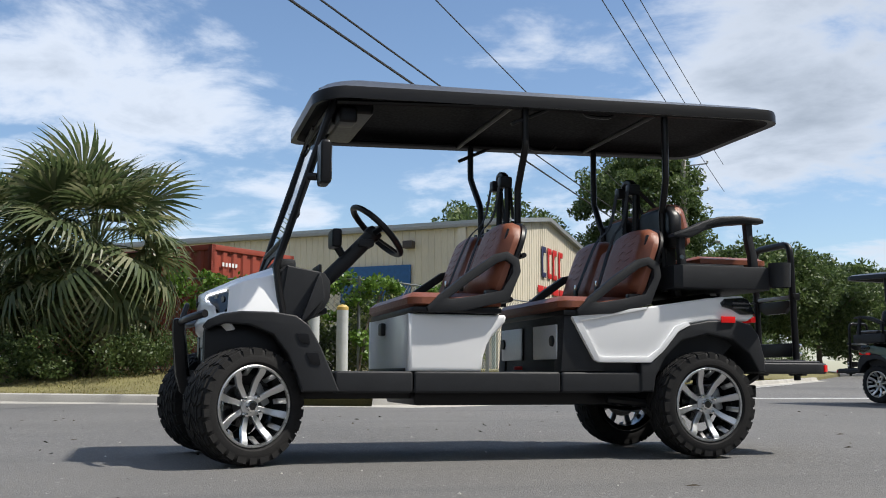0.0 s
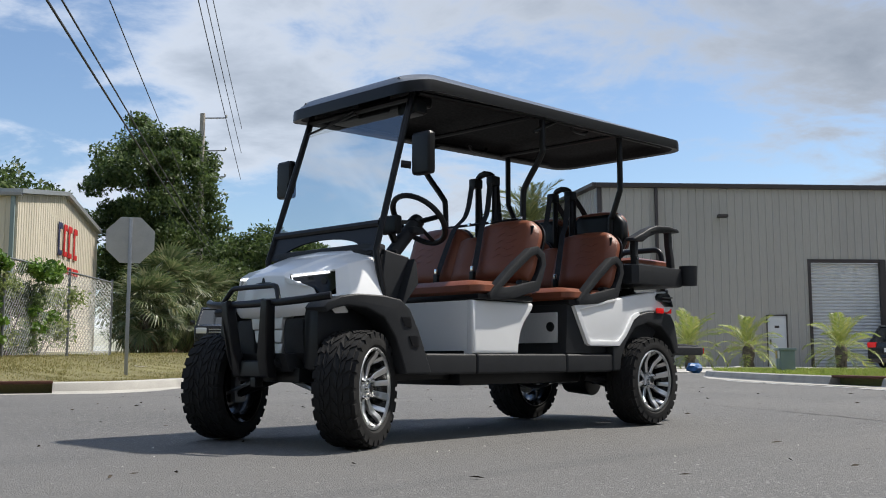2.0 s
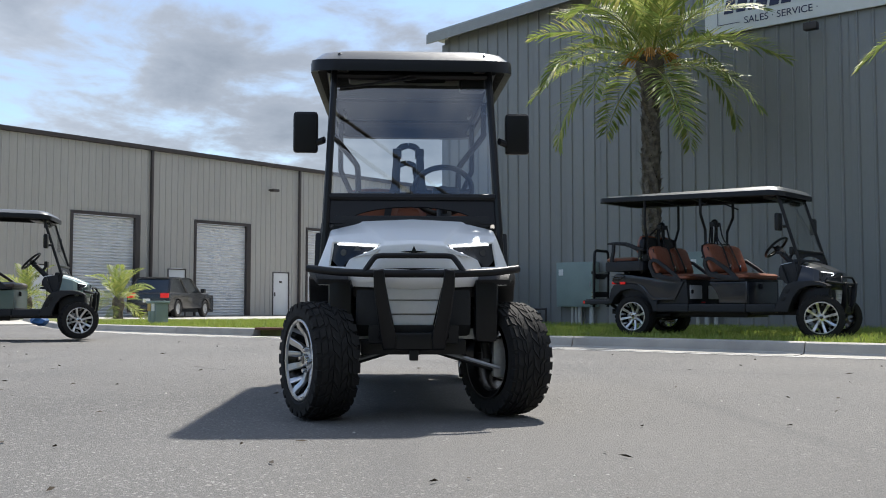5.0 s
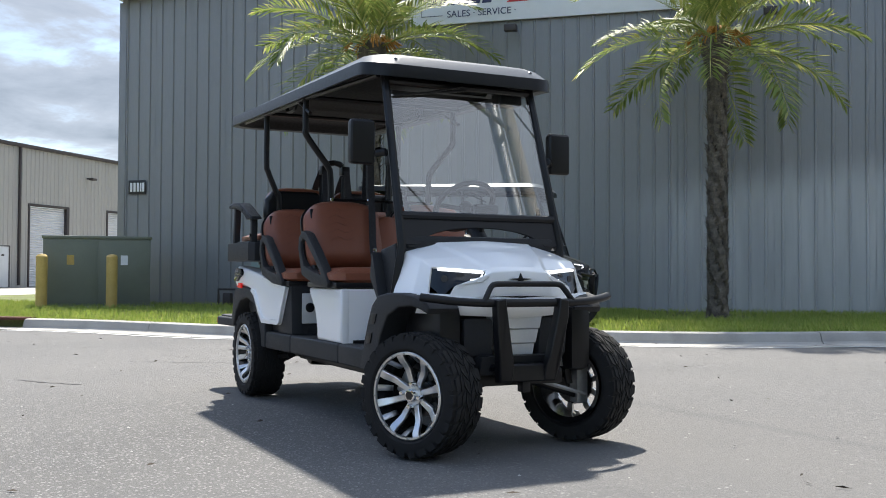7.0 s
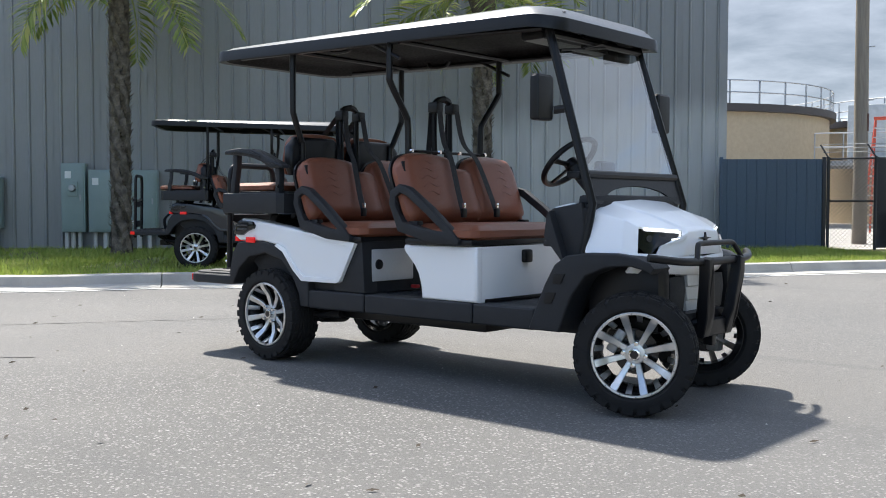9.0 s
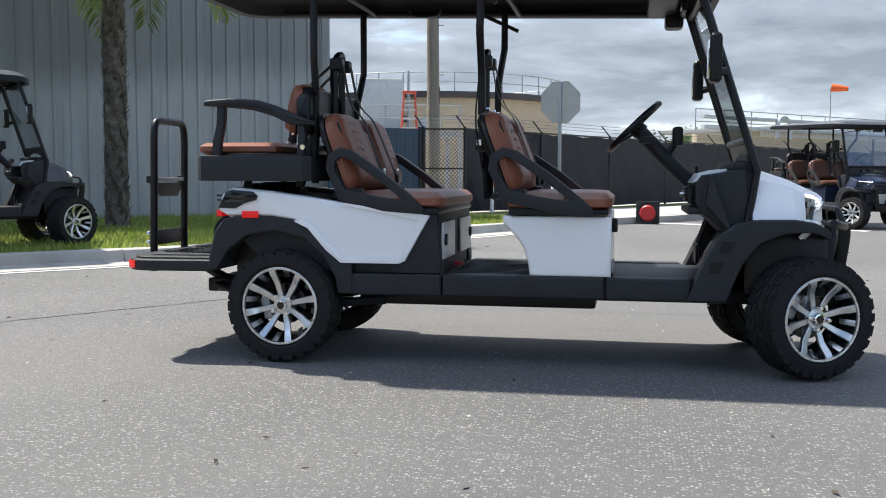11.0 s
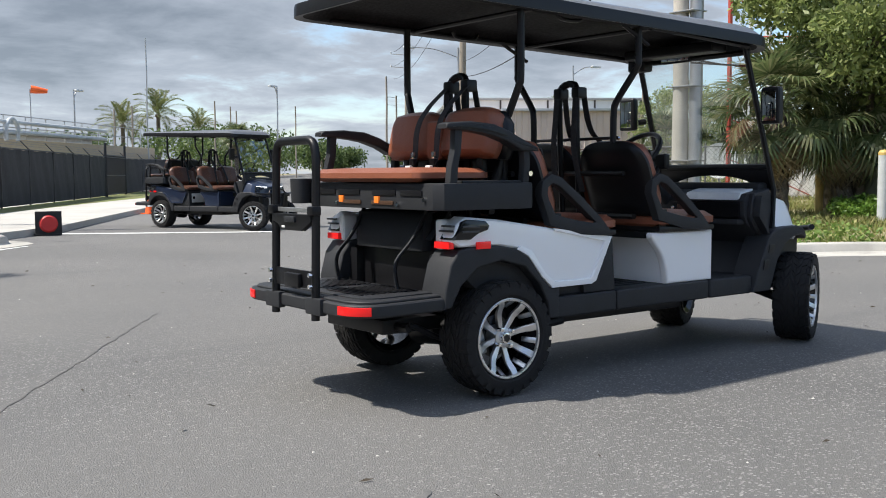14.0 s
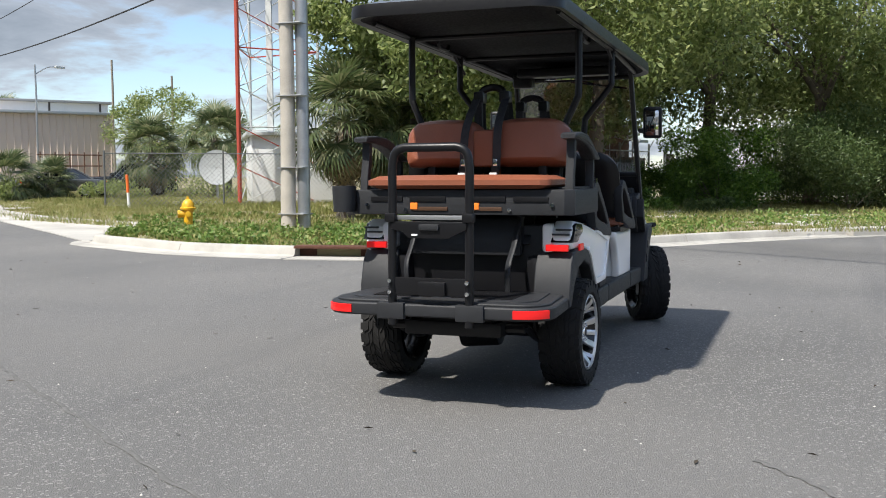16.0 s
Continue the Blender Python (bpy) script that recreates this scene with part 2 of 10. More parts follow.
WEEDS = leaf_material("weed_leaves", (0.09, 0.17, 0.03), (0.15, 0.24, 0.045), (0.30, 0.29, 0.11), 0.6, 0.3)
OAKLEAF = leaf_material("oak_leaves", (0.125, 0.172, 0.052), (0.232, 0.288, 0.096), (0.38, 0.42, 0.17), 0.5, 0.55)
OAKDARK = leaf_material("dark_oak_leaves", (0.045, 0.080, 0.022), (0.085, 0.130, 0.040), (0.15, 0.20, 0.07), 0.5, 0.45)
IVY = leaf_material("vine_leaves", (0.05, 0.12, 0.015), (0.12, 0.22, 0.03), (0.20, 0.32, 0.06), 0.45, 0.35)
DATEPALM = leaf_material("palm_leaflets", (0.18, 0.25, 0.06), (0.30, 0.36, 0.095), (0.50, 0.46, 0.16), 0.5, 0.45)
FARPALM = leaf_material("dark_palm_leaflets", (0.085, 0.115, 0.045), (0.145, 0.175, 0.065), (0.27, 0.26, 0.11), 0.5, 0.4)
FANPALM = leaf_material("fan_palm_leaves", (0.062, 0.092, 0.038), (0.12, 0.155, 0.062), (0.25, 0.25, 0.135), 0.42, 0.4)
DEADLEAF = leaf_material("dry_palm_leaves", (0.17, 0.13, 0.075), (0.26, 0.21, 0.13), (0.12, 0.09, 0.055), 0.8, 0.2)
ORANGEFRUIT = pbr("palm_fruit_stalks", (0.55, 0.26, 0.04), 0.7, var=0.3)
BARK = pbr("bark", (0.16, 0.13, 0.10), 0.95, var=0.4, scale=8, fine=40, bump=1.0, bscale=25, streak=4)
PALMBARK = pbr("palm_trunk", (0.24, 0.205, 0.165), 0.95, var=0.45, scale=9, fine=50, base2=(0.06, 0.05, 0.04), bump=1.0, bscale=30)
DARKSIDING = pbr("charcoal_metal_siding", (0.245, 0.246, 0.246), 0.42, 0.15, var=0.14, scale=1.3, fine=30, base2=(0.193, 0.194, 0.195), streak=6, rand=0.05)


def pale_lower_wall(m):
    """Paler colour on the lower wall towards its north end, with an uneven upper edge."""
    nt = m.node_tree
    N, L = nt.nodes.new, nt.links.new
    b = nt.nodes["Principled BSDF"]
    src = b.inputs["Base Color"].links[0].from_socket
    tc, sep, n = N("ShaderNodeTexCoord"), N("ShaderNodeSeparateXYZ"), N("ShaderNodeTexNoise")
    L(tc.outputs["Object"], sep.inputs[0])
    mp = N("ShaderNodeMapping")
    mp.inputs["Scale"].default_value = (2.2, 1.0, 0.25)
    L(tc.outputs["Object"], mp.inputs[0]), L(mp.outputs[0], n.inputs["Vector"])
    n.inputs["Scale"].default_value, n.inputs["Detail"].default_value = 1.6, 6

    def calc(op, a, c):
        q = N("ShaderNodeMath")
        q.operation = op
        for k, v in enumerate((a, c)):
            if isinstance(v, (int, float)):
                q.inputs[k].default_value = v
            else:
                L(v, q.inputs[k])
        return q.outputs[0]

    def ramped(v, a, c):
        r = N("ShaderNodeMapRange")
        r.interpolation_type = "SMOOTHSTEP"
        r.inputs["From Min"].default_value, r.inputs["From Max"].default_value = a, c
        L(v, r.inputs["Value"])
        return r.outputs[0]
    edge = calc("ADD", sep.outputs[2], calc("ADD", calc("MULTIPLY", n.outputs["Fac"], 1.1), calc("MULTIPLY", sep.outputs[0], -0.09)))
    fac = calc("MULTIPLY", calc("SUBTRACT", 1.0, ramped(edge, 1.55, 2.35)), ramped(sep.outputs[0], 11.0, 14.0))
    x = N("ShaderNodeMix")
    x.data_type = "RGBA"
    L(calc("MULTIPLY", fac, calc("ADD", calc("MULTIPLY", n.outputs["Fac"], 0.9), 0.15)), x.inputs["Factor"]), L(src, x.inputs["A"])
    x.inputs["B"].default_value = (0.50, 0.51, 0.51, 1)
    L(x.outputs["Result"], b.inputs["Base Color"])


pale_lower_wall(DARKSIDING)
GREYSIDING = pbr("grey_metal_siding", (0.42, 0.402, 0.37), 0.5, 0.1, var=0.12, scale=0.8, fine=20, base2=(0.28, 0.268, 0.25), streak=8)
BEIGESIDING = pbr("beige_metal_siding", (0.70, 0.64, 0.52), 0.55, 0.05, var=0.14, scale=0.8, fine=20, base2=(0.40, 0.36, 0.28), streak=8)
PINKSIDING = pbr("pinkish_metal_siding", (0.58, 0.49, 0.43), 0.6, 0.05, var=0.14, scale=0.8, fine=20, base2=(0.48, 0.40, 0.35), streak=8)
ROLLDOOR = pbr("white_roller_door", (0.62, 0.63, 0.64), 0.5, var=0.08, scale=2)
TRIMGREY = pbr("grey_trim", (0.33, 0.335, 0.33), 0.5, 0.2, var=0.1)
TRIMDARK = pbr("dark_brown_trim", (0.06, 0.05, 0.048), 0.5, 0.2, var=0.1)
ROOFMETAL = pbr("roof_metal", (0.40, 0.42, 0.43), 0.45, 0.5, var=0.1)
BLUEWALL = pbr("blue_painted_metal", (0.052, 0.085, 0.125), 0.5, 0.1, var=0.15, scale=1.5, base2=(0.04, 0.06, 0.09), streak=5)
STEEL = pbr("galvanised_steel", (0.42, 0.43, 0.44), 0.45, 0.8, var=0.15)
RUSTY = pbr("rusty_iron", (0.13, 0.055, 0.035), 0.9, 0.2, var=0.4, scale=6, bump=0.5)
WOODPOLE = pbr("weathered_pole", (0.30, 0.26, 0.21), 0.95, var=0.3, scale=5, fine=30, bump=0.7, streak=10)
CONCPOLE = pbr("concrete_pole", (0.50, 0.46, 0.40), 0.9, var=0.2, scale=3, bump=0.4, stain=0.4, sscale=1.2)
UTILGREEN = pbr("utility_green", (0.175, 0.190, 0.145), 0.5, var=0.15, scale=2, stain=0.25)
UTILTEAL = pbr("meter_grey_green", (0.25, 0.32, 0.31), 0.45, var=0.1, scale=3)
PVC = pbr("grey_pipe", (0.55, 0.55, 0.54), 0.5, var=0.1)
BLACKCABLE = pbr("cable_black", (0.02, 0.02, 0.022), 0.7, var=0.1)
SAFETYYELLOW = pbr("safety_yellow", (0.60, 0.42, 0.13), 0.55, var=0.25, scale=5, base2=(0.36, 0.24, 0.06), rand=0.05)
HYDRANT = pbr("hydrant_yellow", (0.75, 0.42, 0.02), 0.45, var=0.15)
REDPAINT = pbr("red_container_paint", (0.33, 0.055, 0.028), 0.6, var=0.25, scale=2, base2=(0.20, 0.04, 0.025), stain=0.4)
SIGNRED = pbr("sign_red", (0.55, 0.03, 0.03), 0.45, var=0.05)
SIGNWHITE = pbr("sign_white", (0.78, 0.78, 0.77), 0.5, var=0.05)
SIGNBACK = pbr("sign_back_aluminium", (0.50, 0.49, 0.46), 0.55, 0.3, var=0.1)
SIGNNAVY = pbr("sign_navy", (0.03, 0.035, 0.09), 0.5, var=0.05)
ORANGE = pbr("marker_orange", (0.85, 0.16, 0.03), 0.5, var=0.1)
FENCESCREEN = pbr("black_fence_screen", (0.022, 0.024, 0.027), 0.85, var=0.2, scale=3, bump=0.4)
FENCEWIRE = pbr("fence_wire", (0.20, 0.21, 0.21), 0.5, 0.7, var=0.1)
TARPBLUE = pbr("blue_tarp", (0.02, 0.11, 0.30), 0.5, var=0.2)
WHITEPAINT = pbr("white_paint", (0.72, 0.73, 0.73), 0.5, var=0.08, scale=2)
TANWALL = pbr("tan_stucco", (0.48, 0.39, 0.27), 0.9, var=0.12)
BROWNWOOD = pbr("brown_fence_wood", (0.16, 0.085, 0.055), 0.9, var=0.3, streak=6)
DARKVOID = pbr("dark_interior", (0.02, 0.02, 0.02), 0.9)

# ---------- building helpers ----------
def part(name, bm, material, parent=None, label="", smooth=35.0):
    """Links a bmesh as one mesh object under a thing."""
    me = bpy.data.meshes.new(name)
    bmesh.ops.recalc_face_normals(bm, faces=bm.faces[:])
    bm.to_mesh(me)
    bm.free()
    return linked(name, me, material, parent, label, smooth)


def linked(name, me, material, parent=None, label="", smooth=35.0):
    if not me.materials:
        me.materials.append(material)
        if smooth:
            me.shade_smooth()
            me.set_sharp_from_angle(angle=radians(smooth))
    ob = new(name, me)
    if parent:
        ob.parent = parent
    if label:
        ob["label"] = label
    return ob


def raw(name, verts, faces, material, parent=None, label="", smooth=0.0):
    """A mesh from computed vertices and faces."""
    me = bpy.data.meshes.new(name)
    me.from_pydata([tuple(v) for v in verts], [], [tuple(f) for f in faces])
    me.update()
    return linked(name, me, material, parent, label, smooth)


def thing(name, m, label, category, group="", kind=""):
    ob = new(name)
    ob.empty_display_size = 0.2
    ob.matrix_basis = m
    return tagged(ob, label, category, group, kind)


def box(bm, x0, x1, y0, y1, z0, z1, bevel=0.0, seg=2, m=None):
    r = bmesh.ops.create_cube(bm, size=1.0)
    vs = r["verts"]
    for v in vs:
        v.co = Vector(((x0 + x1) / 2 + v.co.x * (x1 - x0), (y0 + y1) / 2 + v.co.y * (y1 - y0), (z0 + z1) / 2 + v.co.z * (z1 - z0)))
    if m is not None:
        bmesh.ops.transform(bm, matrix=m, verts=vs)
    if bevel:
        es = list({e for v in vs for e in v.link_edges})
        bmesh.ops.bevel(bm, geom=es, offset=bevel, segments=seg, affect="EDGES", profile=0.6)
    return bm


def boxed(*a, **k):
    return box(bmesh.new(), *a, **k)


def smooth_path(pts, n=6):
    """A Catmull-Rom curve through the points."""
    p = [Vector(q) for q in pts]
    p = [p[0] * 2 - p[1]] + p + [p[-1] * 2 - p[-2]]
    out = []
    for i in range(1, len(p) - 2):
        for k in range(n):
            t = k / n
            a, b, c, d = p[i - 1], p[i], p[i + 1], p[i + 2]
            out.append(0.5 * ((2 * b) + (c - a) * t + (2 * a - 5 * b + 4 * c - d) * t * t + (3 * b - a - 3 * c + d) * t ** 3))
    out.append(p[-2])
    return out


def tube(bm, pts, r, sides=10, cap=True, flat=1.0, r_end=None):
    """A round bar along points. flat: its height against its width."""
    pts = [Vector(p) for p in pts]
    rings, side, last = [], None, None
    for i, p in enumerate(pts):
        d = (pts[min(i + 1, len(pts) - 1)] - pts[max(i - 1, 0)]).normalized()
        if side is None:
            side = d.orthogonal().normalized() if abs(d.z) > 0.95 else d.cross(Vector((0, 0, 1))).normalized()
        if last is not None:
            side = last.rotation_difference(d) @ side
        last = d
        side = (side - d * side.dot(d)).normalized()
        up = side.cross(d)
        rr = r if r_end is None else r + (r_end - r) * i / max(1, len(pts) - 1)
        rings.append([bm.verts.new(p + side * math.cos(2 * math.pi * k / sides) * rr + up * math.sin(2 * math.pi * k / sides) * rr * flat) for k in range(sides)])
    for a, b in zip(rings, rings[1:]):
        for k in range(sides):
            bm.faces.new((a[k], a[(k + 1) % sides], b[(k + 1) % sides], b[k]))
    if cap:
        bm.faces.new(rings[0][::-1]), bm.faces.new(rings[-1])
    return bm


def tubed(pts, r, sides=10, **k):
    return tube(bmesh.new(), pts, r, sides, **k)


def prism(bm, outline, axis, a, b, bevel=0.0, seg=2):
    """An outline of 2D points pushed along an axis from a to b. axis 'y': points are (x, z); 'x': (y, z); 'z': (x, y)."""
    def at(p, q):
        return {"y": (p[0], q, p[1]), "x": (q, p[0], p[1]), "z": (p[0], p[1], q)}[axis]
    lo = [bm.verts.new(at(p, a)) for p in outline]
    hi = [bm.verts.new(at(p, b)) for p in outline]
    n = len(outline)
    fs = [bm.faces.new(lo), bm.faces.new(hi)] + [bm.faces.new((lo[i], lo[(i + 1) % n], hi[(i + 1) % n], hi[i])) for i in range(n)]
    if bevel:
        es = list({e for f in fs[:2] for e in f.edges})
        bmesh.ops.recalc_face_normals(bm, faces=fs)
        bmesh.ops.bevel(bm, geom=es, offset=bevel, segments=seg, affect="EDGES", profile=0.6)
    return bm


def prismed(*a, **k):
    return prism(bmesh.new(), *a, **k)


def cyl(bm, r, h, m=None, sides=20, r2=None, bevel=0.0):
    """A cylinder round z from 0 to h."""
    q = bmesh.ops.create_cone(bm, cap_ends=True, segments=sides, radius1=r, radius2=r if r2 is None else r2, depth=h)
    t = Matrix.Translation((0, 0, h / 2))
    bmesh.ops.transform(bm, matrix=(m @ t) if m is not None else t, verts=q["verts"])
    if bevel:
        es = [e for e in {e for v in q["verts"] for e in v.link_edges} if len(e.link_faces) == 2 and e.calc_face_angle() > 1.0]
        bmesh.ops.bevel(bm, geom=es, offset=bevel, segments=2, affect="EDGES", profile=0.6)
    return bm


def lathe(bm, prof, sides=32, m=None, closed=False):
    """A profile of (radius, height) turned round z."""
    rings = [[bm.verts.new((r * math.cos(2 * math.pi * k / sides), r * math.sin(2 * math.pi * k / sides), z)) for k in range(sides)] for r, z in prof]
    pairs = list(zip(rings, rings[1:])) + ([(rings[-1], rings[0])] if closed else [])
    for a, b in pairs:
        for k in range(sides):
            bm.faces.new((a[k], a[(k + 1) % sides], b[(k + 1) % sides], b[k]))
    if m is not None:
        bmesh.ops.transform(bm, matrix=m, verts=[v for r in rings for v in r])
    return bm


def grid_sheet(rows, closed_u=False):
    """A bmesh from rows of points, joined as a net."""
    bm = bmesh.new()
    vs = [[bm.verts.new(p) for p in r] for r in rows]
    for a, b in zip(vs, vs[1:]):
        for k in range(len(a) - 1):
            bm.faces.new((a[k], a[k + 1], b[k + 1], b[k]))
        if closed_u:
            bm.faces.new((a[-1], a[0], b[0], b[-1]))
    return bm


def thick(bm, t):
    """Gives a sheet a thickness."""
    bmesh.ops.recalc_face_normals(bm, faces=bm.faces[:])
    bmesh.ops.solidify(bm, geom=bm.faces[:], thickness=t)
    return bm


def base_z(x, y):
    """The road's height: it rises gently to the south and far to the north-east."""
    d = -(0.75 * x + 0.66 * y)
    return 0.010 * min(max(0.0, -y - 9), 110) + (0.012 * min(-d - 42, 110) if d < -42 else 0.0)


def ground_z(x, y):
    """The land's height, with the low bank behind the south kerb."""
    s = min(-(y + 8.5 + 0.42 * x) * 0.92, (x + 1.5) * 0.72 - (y + 7.8) * 0.69)
    f = min(1.0, max(0.0, (s - 0.3) / 3.0))
    return base_z(x, y) + 0.30 * f * f * (3 - 2 * f)


def letters(name, text, size, m, material, parent, depth=0.004):
    cu = bpy.data.curves.new(name, "FONT")
    cu.body, cu.size, cu.extrude, cu.align_x = text, size, depth, "LEFT"
    tmp = bpy.data.objects.new(name, cu)
    me = bpy.data.meshes.new_from_object(tmp)
    bpy.data.objects.remove(tmp)
    ob = linked(name, me, material, parent, "", 0)
    ob.matrix_basis = m
    return ob

# ---------- land, road, verges ----------
def draped(name, outline, lift, material, step=2.5, side=0.0, kind="structure", label="", category="", height=None):
    """A flat-topped sheet over an outline, laid on the land, with sides that go down."""
    bm = bmesh.new()
    bm.faces.new([bm.verts.new((x, y, 0)) for x, y in outline])
    for ax in (0, 1):
        lo, hi = min(p[ax] for p in outline), max(p[ax] for p in outline)
        n = int((hi - lo) / step)
        for i in range(1, n):
            c, no = [0, 0, 0], [0, 0, 0]
            c[ax], no[ax] = lo + (hi - lo) * i / n, 1
            bmesh.ops.bisect_plane(bm, geom=bm.verts[:] + bm.edges[:] + bm.faces[:], plane_co=c, plane_no=no)
    if side:
        rim = [e for e in bm.edges if e.is_boundary]
        q = bmesh.ops.extrude_edge_only(bm, edges=rim)
        low = {v for v in q["geom"] if isinstance(v, bmesh.types.BMVert)}
    else:
        low = set()
    for v in bm.verts:
        v.co.z = (height or ground_z)(v.co.x, v.co.y) + (lift - side if v in low else lift)
    ob = part(name, bm, material, None, "", 40)
    return tagged(ob, label, category or name, "", kind)


def land_disc():
    radii = [0, 6, 12, 20, 30, 45, 65, 90, 130, 200, 350, 700, 1500, 3000]
    rows = [[(r * math.cos(a), r * math.sin(a), base_z(r * math.cos(a), r * math.sin(a)) - 0.10) for a in (2 * math.pi * k / 48 for k in range(49))] for r in radii[1:]]
    bm = grid_sheet(rows)
    c = bm.verts.new((0, 0, -0.10))
    bm.verts.ensure_lookup_table()
    for k in range(48):
        bm.faces.new((c, bm.verts[k], bm.verts[k + 1]))
    bmesh.ops.remove_doubles(bm, verts=bm.verts[:], dist=0.001)
    return tagged(part("ground", bm, ROUGHLAND, None, "", 60), "rough grassy ground reaching the horizon", "ground", "", "structure")


def along(u, v, ang=55.0, at=(0.0, 0.0)):
    """A place u metres along a line at an angle, v metres to its left."""
    c, s = math.cos(radians(ang)), math.sin(radians(ang))
    return (at[0] + u * c - v * s, at[1] + u * s + v * c)


land_disc()
draped("road", [along(-150, -40), along(-20, -60), along(20, -60), along(260, -32), along(260, 12), along(30, 24), along(-30, 60), along(-150, 60)], 0.0, ASPHALT, 6.0, 0,
       "structure", "worn grey asphalt road with pale stone chips", "road", base_z)

KERB_A = [(-26.0, -12.0), (-18.2, -8.5), (-16.5, -7.6), (-12.9, -4.2), (-10.1, -0.85), (-7.7, 0.8), (-6.8, 2.35), (-4.2, 5.5), (-3.3, 7.87), (-2.5, 9.5), (-1.47, 11.5), (-0.6, 12.5), (-0.37, 13.05), (-0.9, 14.2)]
KERB_B = [(20.0, -20.0), (12.0, -14.3), (8.0, -12.0), (3.9, -10.1), (1.58, -9.12), (0.0, -8.47), (-0.87, -8.1), (-1.7, -7.85), (-3.0, -8.5), (-5.46, -10.7), (-10.75, -16.3), (-25.0, -31.5)]
KERB_C = [(60.0, 95.0), (40.0, 58.0), (23.7, 29.7), (18.7, 23.6), (14.6, 18.0), (12.9, 15.0), (11.9, 12.8), (10.9, 11.75), (9.3, 10.95), (8.0, 10.5), (7.45, 10.0), (6.9, 8.8), (6.2, 7.2), (6.0, 4.8), (6.5, 3.9), (8.3, 2.95), (9.3, 1.3), (11.3, -0.23), (14.0, -2.7), (24.0, -12.5)]


def kerb_run(name, line, label, gutter_side, mouth, length=3.05):
    """Concrete kerb in cast lengths with a gutter pan, along a line on the road's edge; gutter_side +1: the road lies to the left."""
    pts = [p.copy() for p in smooth_path([(x, y, 0) for x, y in line], 10)]
    dist = [0.0]
    for a, b in zip(pts, pts[1:]):
        dist.append(dist[-1] + (b - a).length)
    total = dist[-1]

    def on(d):
        i = max(0, min(len(dist) - 2, int(np.searchsorted(dist, d)) - 1))
        f = (d - dist[i]) / max(1e-6, dist[i + 1] - dist[i])
        p = pts[i].lerp(pts[i + 1], min(1, max(0, f)))
        t = (pts[i + 1] - pts[i]).normalized()
        return p, Vector((-t.y, t.x, 0)) * gutter_side

    run = tagged(new(name), label, "kerb", "", "structure")
    prof = [(0.40, -0.04), (0.40, 0.006), (0.06, 0.012), (0.022, 0.035), (0.0, 0.10), (-0.02, 0.135), (-0.05, 0.148), (-0.17, 0.15), (-0.19, 0.13), (-0.19, -0.04)]
    cuts = sorted([mouth - 0.75, mouth + 0.75] + [q for q in np.arange(0.0, total, length) if abs(q - mouth) > 1.1] + [total])
    for k, (d, e) in enumerate(zip(cuts, cuts[1:])):
        if e - d < 0.1 or abs((d + e) / 2 - mouth) < 0.7:
            continue
        n = 6
        rows = []
        for i in range(n + 1):
            p, w = on(d + 0.006 + (e - d - 0.012) * i / n)
            rows.append([(p.x + w.x * o, p.y + w.y * o, base_z(p.x, p.y) + z + 0.002 * math.sin(k * 1.7)) for o, z in prof])
        bm = grid_sheet(rows)
        bm.verts.ensure_lookup_table()
        bm.faces.new([bm.verts[i] for i in range(len(prof))])
        bm.faces.new([bm.verts[n * len(prof) + i] for i in range(len(prof))])
        part("kerb_length", bm, CONCRETE, run, "", 30)
    return on, total



def paint_band(name, on, d0, d1, off, width, label):
    rows = []
    n = max(2, int((d1 - d0) / 0.5))
    for i in range(n + 1):
        p, w = on(d0 + (d1 - d0) * i / n)
        rows.append([(p.x + w.x * o, p.y + w.y * o, base_z(p.x, p.y) + 0.006) for o in (off, off + width)])
    return tagged(part(name, grid_sheet(rows), ROADPAINT, None, "", 0), label, "road line", "", "structure")




def mouth_gap(line, x, y, half=0.0):
    """How far along a kerb line a storm drain's place lies."""
    pts = smooth_path([(a, b, 0) for a, b in line], 10)
    d, best = 0.0, (1e9, 0.0)
    for a, b in zip(pts, pts[1:]):
        best = min(best, ((a - Vector((x, y, 0))).length, d))
        d += (b - a).length
    return best[1]


MOUTH_A, MOUTH_B, MOUTH_C = mouth_gap(KERB_A, -11.0, -2.0), mouth_gap(KERB_B, -0.4, -8.35), mouth_gap(KERB_C, 6.05, 4.55)
on_a, len_a = kerb_run("kerb_west", KERB_A, "pale concrete kerb with stained gutter beside the lawn", -1, MOUTH_A)
on_b, len_b = kerb_run("kerb_south", KERB_B, "cream concrete kerb round the dry lawn corner", -1, MOUTH_B)
on_c, len_c = kerb_run("kerb_east", KERB_C, "sunlit concrete kerb along the weedy verge", -1, MOUTH_C)
paint_band("edge_line_west", on_a, 14.0, len_a - 2.0, 0.47, 0.09, "thin white edge line along the gutter")
paint_band("edge_line_south", on_b, 27.0, len_b - 10.0, 0.45, 0.09, "thin white edge line along the gutter")


def flat_line(name, a, b, w, label):
    a, b = Vector((*a, 0)), Vector((*b, 0))
    t = (b - a).normalized()
    s = Vector((-t.y, t.x, 0)) * w / 2
    rows = []
    for i in range(9):
        p = a.lerp(b, i / 8)
        rows.append([(q.x, q.y, ground_z(q.x, q.y) + 0.007) for q in (p - s, p + s)])
    return tagged(part(name, grid_sheet(rows), ROADPAINT, None, "", 0), label, "road line", "", "structure")


flat_line("stop_line_north", (0.2, 15.7), (4.55, 13.0), 0.32, "worn white stop line across the lane")
flat_line("stop_line_south", (-8.0, -11.15), (-16.0, -10.6), 0.30, "worn white stop line across the lane")


